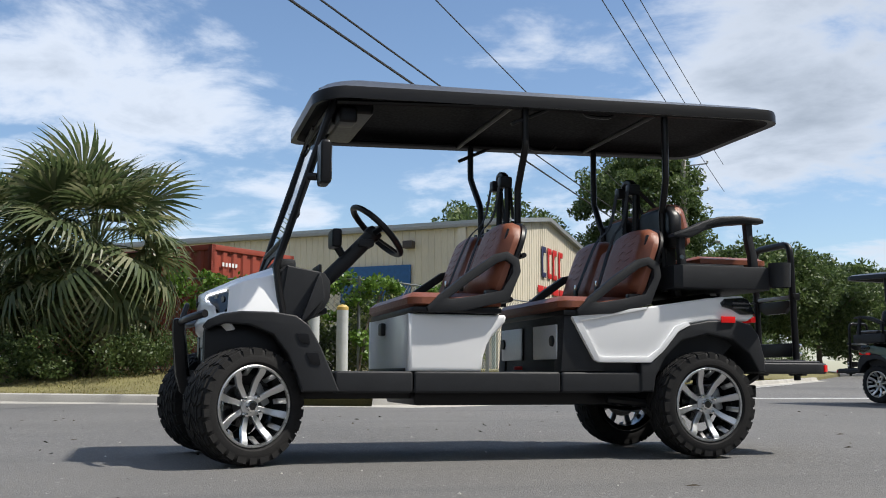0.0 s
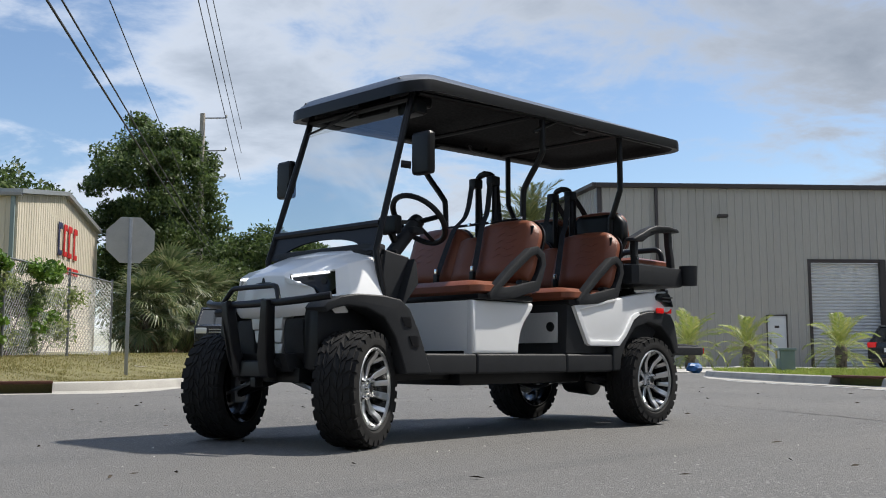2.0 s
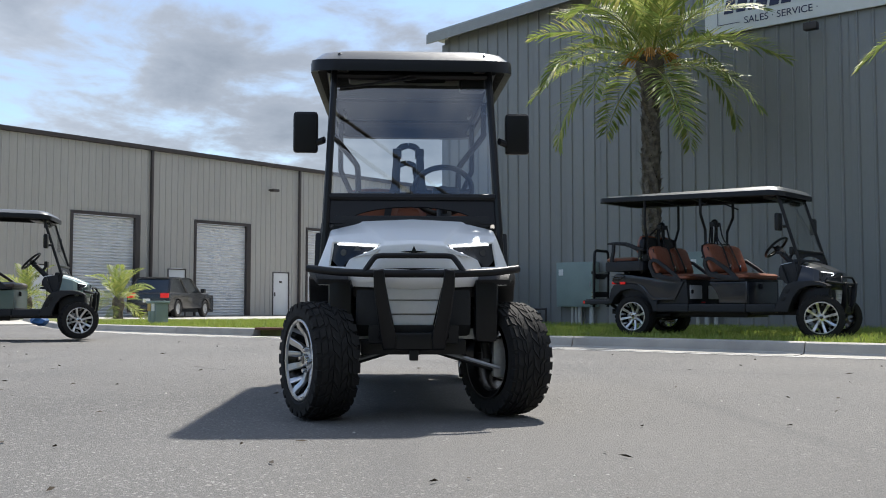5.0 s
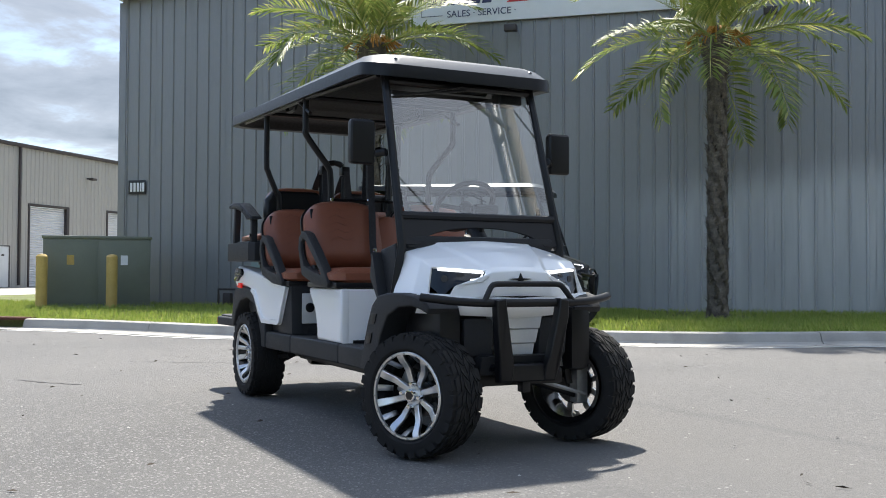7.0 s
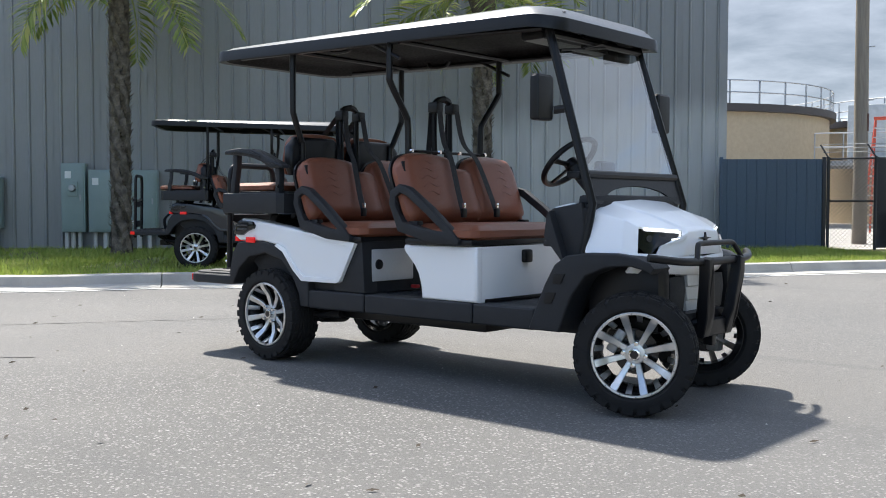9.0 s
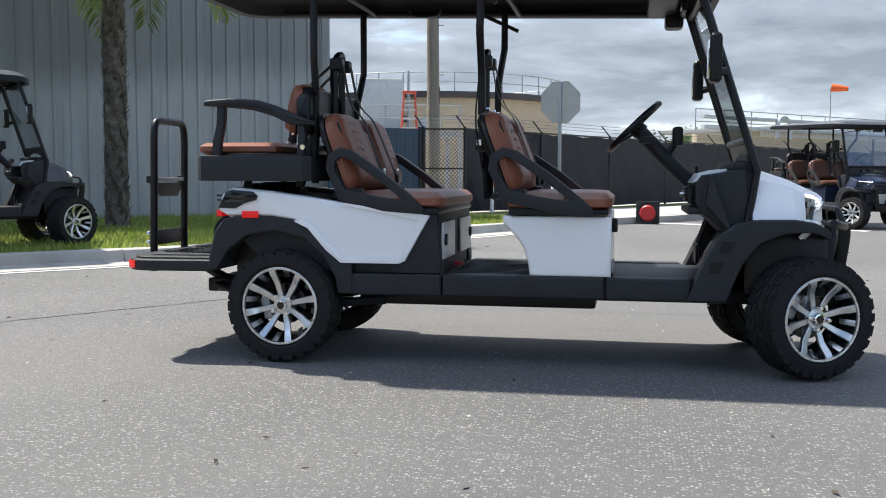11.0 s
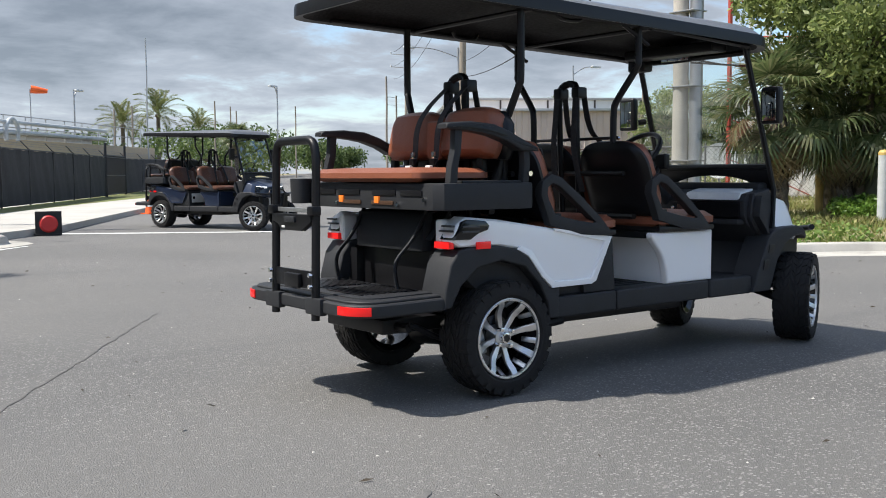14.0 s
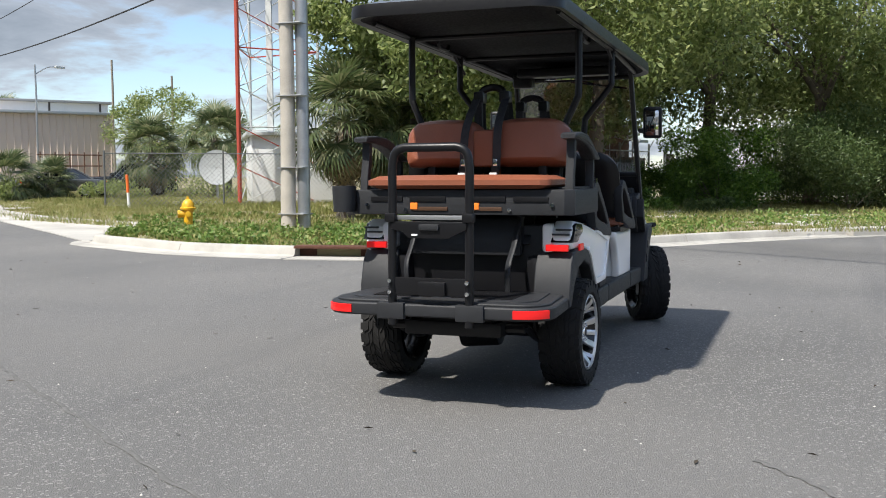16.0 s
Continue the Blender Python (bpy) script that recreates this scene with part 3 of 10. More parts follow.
def inset(line, d):
    """The line moved sideways by d (to its left)."""
    pts = smooth_path([(x, y, 0) for x, y in line], 5)
    out = []
    for i, p in enumerate(pts):
        t = (pts[min(i + 1, len(pts) - 1)] - pts[max(i - 1, 0)]).normalized()
        out.append((p.x - t.y * d, p.y + t.x * d))
    return out


VERGE_A = inset(KERB_A, 0.17) + [(-1.2, 15.0), (0.3, 16.6), (8.0, 29.5), (20.0, 49.0), (-30.0, 70.0), (-70.0, 40.0), (-24.5, -5.0)]
VERGE_B = inset(KERB_B, 0.17) + [(-40.0, -50.0), (-20.0, -80.0), (40.0, -60.0)]
VERGE_C = inset(KERB_C, 0.17) + [(60.0, -40.0), (120.0, 30.0), (100.0, 110.0)]
draped("verge_west", VERGE_A, 0.125, LAWN, 3.0, 0.3, "structure", "mown green lawn between kerb and dark building", "lawn")
draped("verge_south", VERGE_B, 0.125, DRYLAWN, 1.2, 0.3, "structure", "dry yellowish lawn behind the kerb", "lawn")
draped("verge_east", VERGE_C, 0.125, ROUGHLAND, 4.0, 0.3, "structure", "weedy verge with bare sandy patches", "verge")
draped("driveway_north", [(-0.55, 13.6), (1.2, 15.6), (8.6, 29.0), (14.0, 38.5), (12.2, 39.5), (6.2, 30.4), (-1.6, 17.6), (-1.6, 15.6)], 0.132, DRIVE, 2.0, 0.3, "structure", "pale concrete footpath by the fence", "footpath")
draped("yard_north", [(-3.9, 15.0), (-1.5, 19.3), (10.6, 42.2), (2.0, 60.0), (-25.0, 60.0), (-25.0, 35.0), (-6.0, 15.6)], 0.131, DRIVE, 3.0, 0.3, "structure", "pale gravel yard behind the fence", "yard")
draped("driveway_east", [(13.2, -2.2), (16.0, -5.0), (33.0, 9.5), (30.0, 13.5)], 0.14, DRIVE, 2.0, 0.3, "structure", "pale concrete driveway through the verge", "driveway")
draped("sidewalk_east", [(19.1, 23.7), (20.1, 23.2), (25.3, 29.2), (41.0, 57.0), (40.3, 57.6), (24.1, 29.65)], 0.14, DRIVE, 2.0, 0.3, "structure", "pale concrete footpath beside the road", "footpath")
draped("apron_east", [(7.25, 9.85), (9.9, 13.2), (13.6, 18.1), (18.3, 24.0), (18.7, 23.55), (14.55, 17.95), (12.8, 14.9), (11.75, 12.85), (10.75, 11.85), (9.25, 11.05), (7.95, 10.6)], 0.018, DRIVE, 2.0, 0.05, "structure", "pale concrete driveway apron beside the road", "driveway", base_z)
draped("lot_southwest", [(-27.0, -23.0), (-20.0, -11.0), (-27.0, -4.0), (-58.0, 16.0), (-70.0, -4.0), (-34.0, -30.0)], 0.03, DRIVE, 4.0, 0.1, "structure", "pale concrete yard in front of the grey warehouse", "yard")
draped("footpath_south", [(-6.8, -15.2), (-5.8, -14.4), (-1.0, -19.0), (-2.0, -20.2)], 0.135, DRIVE, 2.0, 0.3, "structure", "pale concrete path across the dry lawn", "footpath")


def drain_mouth(name, on, d, label):
    """A storm drain's mouth: a rusty opening under a concrete lid, in a gap of the kerb."""
    p, w = on(d)
    ang = math.degrees(math.atan2(w.y, w.x)) - 90
    ob = thing(name, pose(p.x, p.y, base_z(p.x, p.y), 0, 0, ang), label, "storm drain", "storm drains")
    part("rusty_plate", boxed(-0.75, 0.75, -0.26, -0.20, -0.05, 0.13), RUSTY, ob, "rusty iron back plate")
    part("lid", boxed(-0.76, 0.76, -0.30, -0.02, 0.125, 0.165, 0.012), RUSTY, ob, "rust-stained iron lid edge")
    part("sill", boxed(-0.75, 0.75, -0.22, 0.40, -0.06, 0.012), CONCRETE, ob, "stained concrete sill")
    return ob


drain_mouth("storm_drain", on_a, MOUTH_A, "rusty storm drain mouth in the lawn kerb")
drain_mouth("storm_drain", on_b, MOUTH_B, "rusty storm drain mouth in the south kerb")
drain_mouth("storm_drain", on_c, MOUTH_C, "rusty storm drain mouth in the east kerb")

# ---------- buildings ----------
def ribbed(bm, x0, x1, z0, top, pitch=0.305, rib=0.028, y=0.0):
    """Metal siding in the x-z plane at y, ribs towards -y. top: the upper edge as a function of x."""
    n = max(1, round((x1 - x0) / pitch))
    p = (x1 - x0) / n
    xs = []
    for i in range(n):
        a = x0 + i * p
        xs += [(a, 0), (a + p * 0.40, 0), (a + p * 0.46, -rib), (a + p * 0.54, -rib), (a + p * 0.60, 0)]
    xs.append((x1, 0))
    lo = [bm.verts.new((a, y + b, z0)) for a, b in xs]
    hi = [bm.verts.new((a, y + b, top(a))) for a, b in xs]
    for i in range(len(xs) - 1):
        bm.faces.new((lo[i], lo[i + 1], hi[i + 1], hi[i]))
    return bm


def mirror_y(ob):
    """Turns a thing's own meshes to the other side of its x axis."""
    for o in ob.children_recursive:
        o.data.transform(Matrix.Diagonal((1, -1, 1, 1)))
        o.data.flip_normals()


def dark_building():
    m = pose(-18.97, 1.07, 0.0, 0, 0, 47.5)
    ob = thing("metal_building", m, "tall charcoal metal-clad building with a low gable", "building")
    Wd, eave, slope = 19.25, 7.38, 0.065
    top = lambda x: eave + slope * (x if x < Wd / 2 else Wd - x)
    n = 21
    for i in range(n):
        a, b = Wd * i / n, Wd * (i + 1) / n
        part("wall_panel", ribbed(bmesh.new(), a + 0.004, b - 0.004, 0.0, top, (b - a) / 3, 0.032), DARKSIDING, ob, "", 0)
    wl = part("wall", prismed([(0, 0), (Wd, 0), (Wd, eave), (Wd / 2, top(Wd / 2)), (0, eave)], "y", 0.05, 0.25), DARKSIDING, ob, "", 0)
    for k, x in enumerate((0.0, Wd)):
        bm = bmesh.new()
        for j in range(6):
            q = ribbed(bmesh.new(), 5.0 * j, 5.0 * (j + 1), 0.0, lambda a: eave, 0.305, 0.032)
            q.transform(pose(x, 0.0, 0, 0, 0, 90) if k else pose(x, 30.0, 0, 0, 0, -90))
            me = bpy.data.meshes.new("t")
            q.to_mesh(me), q.free()
            bm.from_mesh(me)
            bpy.data.meshes.remove(me)
        part("side_wall", bm, DARKSIDING, ob, "", 0)
    part("roof", prismed([(-0.3, eave + 0.02), (Wd / 2, top(Wd / 2) + 0.04), (Wd + 0.3, eave + 0.02), (Wd + 0.3, eave + 0.16), (Wd / 2, top(Wd / 2) + 0.20), (-0.3, eave + 0.16)], "y", -0.32, 30), ROOFMETAL, ob, "pale metal roof edge", 0)
    part("fascia", prismed([(-0.31, eave - 0.14), (Wd / 2, top(Wd / 2) - 0.12), (Wd + 0.31, eave - 0.14), (Wd + 0.31, eave + 0.10), (Wd / 2, top(Wd / 2) + 0.13), (-0.31, eave + 0.10)], "y", -0.37, -0.335), TRIMGREY, ob, "grey fascia board", 0)
    part("corner_trim", boxed(-0.05, 0.14, -0.05, 0.1, 0, eave - 0.15, 0.01), DARKSIDING, ob)
    part("corner_trim", boxed(Wd - 0.14, Wd + 0.05, -0.05, 0.1, 0, eave - 0.15, 0.01), DARKSIDING, ob)
    part("base_trim", boxed(0.15, Wd - 0.15, -0.055, -0.035, 0.05, 0.12), TRIMGREY, ob)
    # the wide sign below the gable
    sg = thing("wall_sign", m @ pose(7.2, -0.06, 0.15), "white company sign with navy lettering on dark siding", "sign")
    part("board", boxed(0, 6.1, -0.05, 0.0, 6.02, 7.28, 0.008), SIGNWHITE, sg)
    for x, w, h in ((0.42, 0.20, 0.28), (0.68, 0.20, 0.28), (0.94, 0.08, 0.28), (1.08, 0.24, 0.28), (1.38, 0.19, 0.28), (1.62, 0.20, 0.28)):
        part("logo_bar", prismed([(x, 6.42), (x + w, 6.42), (x + w + 0.06, 6.42 + h), (x + 0.06, 6.42 + h)], "y", -0.062, -0.052), SIGNNAVY, sg, "navy slanted logo block")
    part("logo_stroke", prismed([(2.15, 6.40), (2.6, 6.40), (3.2, 6.75), (2.75, 6.75)], "y", -0.062, -0.052), SIGNRED, sg, "red slanted logo stroke")
    for x, w in ((3.4, 0.5), (4.0, 0.4), (4.5, 0.6), (5.2, 0.4)):
        part("logo_bar", prismed([(x, 6.42), (x + w, 6.42), (x + w + 0.05, 6.70), (x + 0.05, 6.70)], "y", -0.062, -0.052), SIGNNAVY, sg, "navy slanted logo block")
    part("frame_line", boxed(0.28, 0.29, -0.06, -0.052, 6.2, 6.55), SIGNNAVY, sg)
    part("frame_line", boxed(0.28, 0.75, -0.06, -0.052, 6.2, 6.212), SIGNNAVY, sg)
    letters("lettering", "SALES · SERVICE ·", 0.20, pose(0.85, -0.056, 6.16, 90, 0, 0), SIGNNAVY, sg)
    # unit plate
    pl = thing("unit_plate", m @ pose(0.25, -0.05, 2.68), "small black unit plate on dark siding", "plate")
    part("board", boxed(0, 0.46, -0.012, 0.0, 0, 0.33, 0.004), pbr("plate_black", (0.02, 0.02, 0.02), 0.4), pl)
    for x, w in ((0.05, 0.06), (0.14, 0.06), (0.23, 0.06), (0.315, 0.04), (0.37, 0.06)):
        part("mark", boxed(x, x + w, -0.018, -0.013, 0.06, 0.27, 0.003), SIGNWHITE, pl)
    # flood lamps
    for x, z in ((9.5, 5.95), (14.6, 5.95)):
        fl = thing("flood_lamp", m @ pose(x, -0.05, z), "small dark flood lamp fixed to siding", "lamp", "flood lamps")
        part("bracket", tubed([(0, 0, 0.05), (0, -0.2, 0.05), (0, -0.28, 0.0)], 0.02, 8), TRIMDARK, fl)
        part("head", boxed(-0.13, 0.13, -0.42, -0.24, -0.09, 0.05, 0.02), TRIMDARK, fl)
    # electrical boxes and conduits on the wall
    def cabinet(x0, x1, z0, z1, y1, name, label, pipes, mat):
        c = thing(name, m @ pose(x0, -0.04, 0), label, "electrical box", "electrical boxes")
        part("body", boxed(0, x1 - x0, -y1, 0, z0, z1, 0.012), mat, c)
        dr = part("door", boxed(0.03, x1 - x0 - 0.03, -y1 - 0.02, -y1 - 0.001, z0 + 0.04, z1 - 0.04, 0.006), mat, c)
        part("latch", boxed(x1 - x0 - 0.10, x1 - x0 - 0.07, -y1 - 0.04, -y1 - 0.02, (z0 + z1) / 2 - 0.06, (z0 + z1) / 2 + 0.06, 0.005), STEEL, dr)
        part("notice", boxed(0.08, 0.2, -y1 - 0.026, -y1 - 0.021, z1 - 0.3, z1 - 0.16), SIGNWHITE, dr, "pale notice")
        for x, r in pipes:
            part("conduit", tubed([(x, -y1 / 2, 0.02), (x, -y1 / 2, z0 + 0.01)], r, 10), PVC, c, "grey conduit")
    cabinet(3.55, 4.55, 0.53, 1.54, 0.22, "switch_cabinet", "pale grey-green electrical cabinet on charcoal wall", ((0.36, 0.03), (0.46, 0.03), (0.56, 0.045), (0.86, 0.05)), UTILTEAL)
    cabinet(5.70, 6.16, 0.45, 1.81, 0.22, "meter_box", "tall grey-green meter box on charcoal wall", ((0.08, 0.04), (0.2, 0.045), (0.33, 0.04)), UTILTEAL)
    cabinet(6.23, 6.76, 0.45, 1.68, 0.25, "meter_box", "grey-green meter box on charcoal wall", ((0.1, 0.04), (0.3, 0.05)), UTILTEAL)
    cabinet(6.83, 7.55, 0.45, 1.68, 0.25, "meter_box", "grey-green meter box on charcoal wall", ((0.15, 0.04), (0.35, 0.05), (0.55, 0.04)), UTILTEAL)
    md = thing("power_meter", m @ pose(5.83, -0.285, 1.16), "round glass power meter on the meter box", "meter")
    part("socket", boxed(0.0, 0.2, -0.03, 0, 0, 0.28, 0.01), UTILTEAL, md)
    part("dome", cyl(bmesh.new(), 0.075, 0.06, pose(0.1, -0.03, 0.16, 90), 20, 0.06, 0.008), STEEL, md)
    br = thing("pipe_stand", m @ pose(2.75, -0.25, 0.12), "low black pipe stand on the lawn", "pipe stand")
    part("hoop", tubed([(0, 0, 0), (0, 0, 0.36), (0.5, 0, 0.36), (0.5, 0, 0)], 0.03, 8), TRIMDARK, br)
    part("valve", boxed(0.14, 0.34, -0.08, 0.06, 0.0, 0.28, 0.03), TRIMDARK, br)


dark_building()


def roller_door(parent, x0, x1, z1, y=0.14):
    bm = bmesh.new()
    n = int(z1 / 0.12)
    rows = []
    for i in range(n):
        z = z1 * i / n
        rows += [[(x0, y, z), (x1, y, z)], [(x0, y - 0.03, z + z1 / n * 0.45), (x1, y - 0.03, z + z1 / n * 0.45)], [(x0, y, z + z1 / n * 0.92), (x1, y, z + z1 / n * 0.92)]]
    d = part("roller_door", grid_sheet(rows), ROLLDOOR, parent, "white slatted roller door, closed", 0)
    for x in (x0 - 0.16, x1):
        part("jamb", boxed(x, x + 0.16, -0.04, 0.15, 0, z1 + 0.14, 0.01), TRIMDARK, parent)
    part("head", boxed(x0, x1, -0.04, 0.15, z1, z1 + 0.14, 0.01), TRIMDARK, parent)
    return d


def grey_warehouse():
    zb = 0.05
    m = pose(-29.36, -19.7, zb, 0, 0, 138)
    # local x runs along the front, +y towards the yard is behind: the front faces +y, so turn the shell
    ob = thing("warehouse", m, "long grey metal warehouse with white roller doors", "building")
    eave, Lg, dp = 7.45, 48.0, 30.0
    flip = Matrix.Diagonal((1, -1, 1, 1))
    holes = [(8.8, 12.0, 4.35), (15.05, 18.25, 4.35), (22.05, 26.65, 4.4), (31.0, 34.3, 4.35), (38.0, 43.0, 4.4)]
    doors = [(6.93, 7.83), (13.6, 14.6), (19.8, 20.9), (28.6, 29.6)]
    cuts = sorted([(a, b, z) for a, b, z in holes] + [(a, b, 2.15) for a, b in doors])
    x = 0.0
    def wall_piece(a, b, z0):
        bm = ribbed(bmesh.new(), a, b, z0, lambda q: eave, 0.33, 0.03, -0.01)
        bm.transform(flip)
        part("wall_panel", bm, GREYSIDING, ob, "", 0)
        part("wall", boxed(a, b, -0.2, 0.0, z0, eave - 0.002), GREYSIDING, ob, "", 0)
    for a, b, z in cuts:
        if a > x:
            wall_piece(x, a, 0.0)
        wall_piece(a, b, z + (0.14 if z > 3 else 0.05))
        x = b
    wall_piece(x, Lg, 0.0)
    for a, b, z in holes:
        n = int(z / 0.13)
        rows = []
        for i in range(n):
            q = z * i / n
            rows += [[(a, -0.14, q), (b, -0.14, q)], [(a, -0.10, q + z / n * 0.45), (b, -0.10, q + z / n * 0.45)], [(a, -0.14, q + z / n * 0.9), (b, -0.14, q + z / n * 0.9)]]
        d = part("roller_door", grid_sheet(rows), ROLLDOOR, ob, "white slatted roller door, closed", 0)
        part("jamb", boxed(a - 0.02, a + 0.10, -0.15, 0.06, 0, z + 0.14, 0.01), TRIMDARK, ob)
        part("jamb", boxed(b - 0.12, b + 0.12, -0.15, 0.06, 0, z + 0.14, 0.01), TRIMDARK, ob, "dark brown door jamb")
        part("head", boxed(a + 0.11, b - 0.13, -0.15, 0.06, z, z + 0.14, 0.01), TRIMDARK, ob)
    for a, b in doors:
        d = part("door", boxed(a + 0.04, b - 0.04, -0.05, 0.0, 0.02, 2.12, 0.006), WHITEPAINT, ob, "white metal side door, closed")
        part("handle", boxed(a + 0.12, a + 0.18, 0.001, 0.05, 0.95, 1.15, 0.008), TRIMDARK, d)
        part("notice", boxed((a + b) / 2 - 0.1, (a + b) / 2 + 0.1, 0.001, 0.006, 1.62, 1.72), TRIMDARK, d)
        for xx in (a, b - 0.05):
            part("door_frame", boxed(xx, xx + 0.05, -0.06, 0.04, 0, 2.17, 0.005), TRIMDARK, ob)
        part("door_frame", boxed(a + 0.05, b - 0.05, -0.06, 0.04, 2.125, 2.175, 0.005), TRIMDARK, ob)
    for s in (2.4, 12.65, 21.5, 30.2, 40.6):
        part("downpipe", boxed(s - 0.06, s + 0.06, 0.04, 0.16, 0.1, eave, 0.015), TRIMDARK, ob, "dark square downpipe")
    part("corner_trim", boxed(-0.06, 0.12, -0.1, 0.06, 0, eave, 0.01), TRIMDARK, ob)
    part("eave_gutter", boxed(-0.1, Lg, -0.1, 0.2, eave - 0.02, eave + 0.16, 0.02), TRIMDARK, ob)
    top = lambda q: eave + 0.07 * (q if q < dp / 2 else dp - q)
    bm = ribbed(bmesh.new(), 0.0, dp, 0.0, top, 0.33, 0.03, 0.0)
    bm.transform(pose(0, 0, 0, 0, 0, -90))
    part("gable_wall", bm, GREYSIDING, ob, "", 0)
    part("roof", prismed([(0, eave + 0.05), (-dp / 2, top(dp / 2) + 0.05), (-dp, eave + 0.05), (-dp, eave + 0.2), (-dp / 2, top(dp / 2) + 0.2), (0, eave + 0.2)], "x", -0.25, Lg), TRIMDARK, ob, "dark metal roof", 0)
    part("gable_lamp", boxed(-0.45, -0.05, -8.4, -8.0, 5.6, 5.85, 0.03), TRIMDARK, ob)
    mirror_y(ob)
    for s in (5.07, 19.5, 36.0):
        fl = thing("wall_lamp", m @ pose(s, -0.05, 6.25), "small dark lamp on the warehouse wall", "lamp", "warehouse lamps")
        part("arm", boxed(-0.05, 0.05, -0.35, 0, -0.03, 0.05, 0.01), TRIMDARK, fl)
        part("head", boxed(-0.2, 0.2, -0.55, -0.25, -0.10, 0.03, 0.02), TRIMDARK, fl)


grey_warehouse()


def far_dark_building():
    ob = thing("metal_shed", pose(-72.0, -72.0, 1.0, 0, 0, 140), "distant dark grey metal shed with an open white door", "building")
    bm = ribbed(bmesh.new(), 0, 60, 0, lambda q: 8.2, 0.6, 0.04)
    bm.transform(Matrix.Diagonal((1, -1, 1, 1)))
    part("front_wall", bm, DARKSIDING, ob, "", 0)
    part("body", boxed(0, 60, -25, -0.05, 0, 8.2), DARKSIDING, ob)
    part("roof", boxed(-0.4, 60.4, -25, 0.4, 8.2, 8.55, 0.02), ROOFMETAL, ob, "pale metal roof edge")
    d = part("door", boxed(15.0, 16.6, 0.06, 0.14, 0, 2.2), WHITEPAINT, ob, "white door leaf, open")
    # thin near-black slab: the doorway's inner shade is put into its colour
    part("opening", boxed(16.6, 19.0, 0.045, 0.07, 0, 2.2), DARKVOID, ob, "dark doorway")
    mirror_y(ob)


far_dark_building()


def beige_warehouse():
    zb = 0.35
    m = pose(-12.5, -36.7, zb, 0, 0, 140)
    ob = thing("warehouse", m, "beige metal warehouse with pale gabled end", "building")
    eave, Lg, wd = 6.85, 42.0, 13.6
    top = lambda q: eave + 0.15 * (q if q < wd / 2 else wd - q)
    # front, running back along -x from the corner, faces +y
    bm = ribbed(bmesh.new(), -Lg, 0, 0, lambda q: eave, 0.33, 0.03, 0.0)
    bm.transform(Matrix.Diagonal((1, -1, 1, 1)))
    part("front_wall", bm, BEIGESIDING, ob, "", 0)
    bm = ribbed(bmesh.new(), 0, wd, 0, top, 0.33, 0.03, 0.0)
    bm.transform(pose(0, -0.02, 0, 0, 0, -90) @ Matrix.Diagonal((1, -1, 1, 1)))
    part("gable_wall", bm, BEIGESIDING, ob, "", 0)
    part("roof", prismed([(0.2, eave), (-wd / 2, top(wd / 2)), (-wd, eave), (-wd, eave + 0.2), (-wd / 2, top(wd / 2) + 0.2), (0.2, eave + 0.2)], "x", -Lg - 0.3, 0.25), ROOFMETAL, ob, "pale metal roof", 0)
    part("eave_gutter", boxed(-Lg, 0.2, 0.02, 0.24, eave - 0.10, eave + 0.06, 0.02), TRIMGREY, ob, "grey gutter")
    part("downpipe", boxed(-0.25, -0.08, 0.03, 0.16, 0, eave, 0.02), UTILTEAL, ob, "pale green downpipe")
    part("downpipe", boxed(-1.9, -1.5, 0.03, 0.16, 0, eave, 0.02), BEIGESIDING, ob)
    part("tarp", boxed(-8.0, -4.3, 0.04, 0.16, 3.3, 5.15, 0.02), TARPBLUE, ob, "blue tarpaulin hung on the wall")
    lm = part("wall_lamp", boxed(-4.6, -4.1, 0.04, 0.4, 5.9, 6.25, 0.04), TRIMDARK, ob, "dark wall lamp")
    # large painted signs on the gable as plain blocks
    for k, (q, w) in enumerate(((5.8, 0.62), (6.75, 0.55), (7.55, 0.6), (8.5, 0.62))):
        mat, word = (SIGNNAVY, "dark stroke of a painted wall sign") if k == 0 else (SIGNRED, "red stroke of a painted wall sign")
        part("painted_sign_bar", boxed(0.05, 0.10, -q - 0.2, -q, 4.95, 6.5, 0.02), mat, ob, word)
        part("painted_sign_bar", boxed(0.05, 0.10, -q - w, -q - 0.21, 6.2, 6.5, 0.02), mat, ob, word)
        part("painted_sign_bar", boxed(0.05, 0.10, -q - w, -q - 0.21, 4.95, 5.2, 0.02), mat, ob, word)
    for q, w in ((5.2, 0.8), (6.2, 1.1), (7.5, 0.9), (8.6, 0.9)):
        part("painted_sign_bar", boxed(0.05, 0.10, -q - w, -q, 4.15, 4.5, 0.02), SIGNRED, ob, "red bar of a painted wall sign")
    mirror_y(ob)


beige_warehouse()


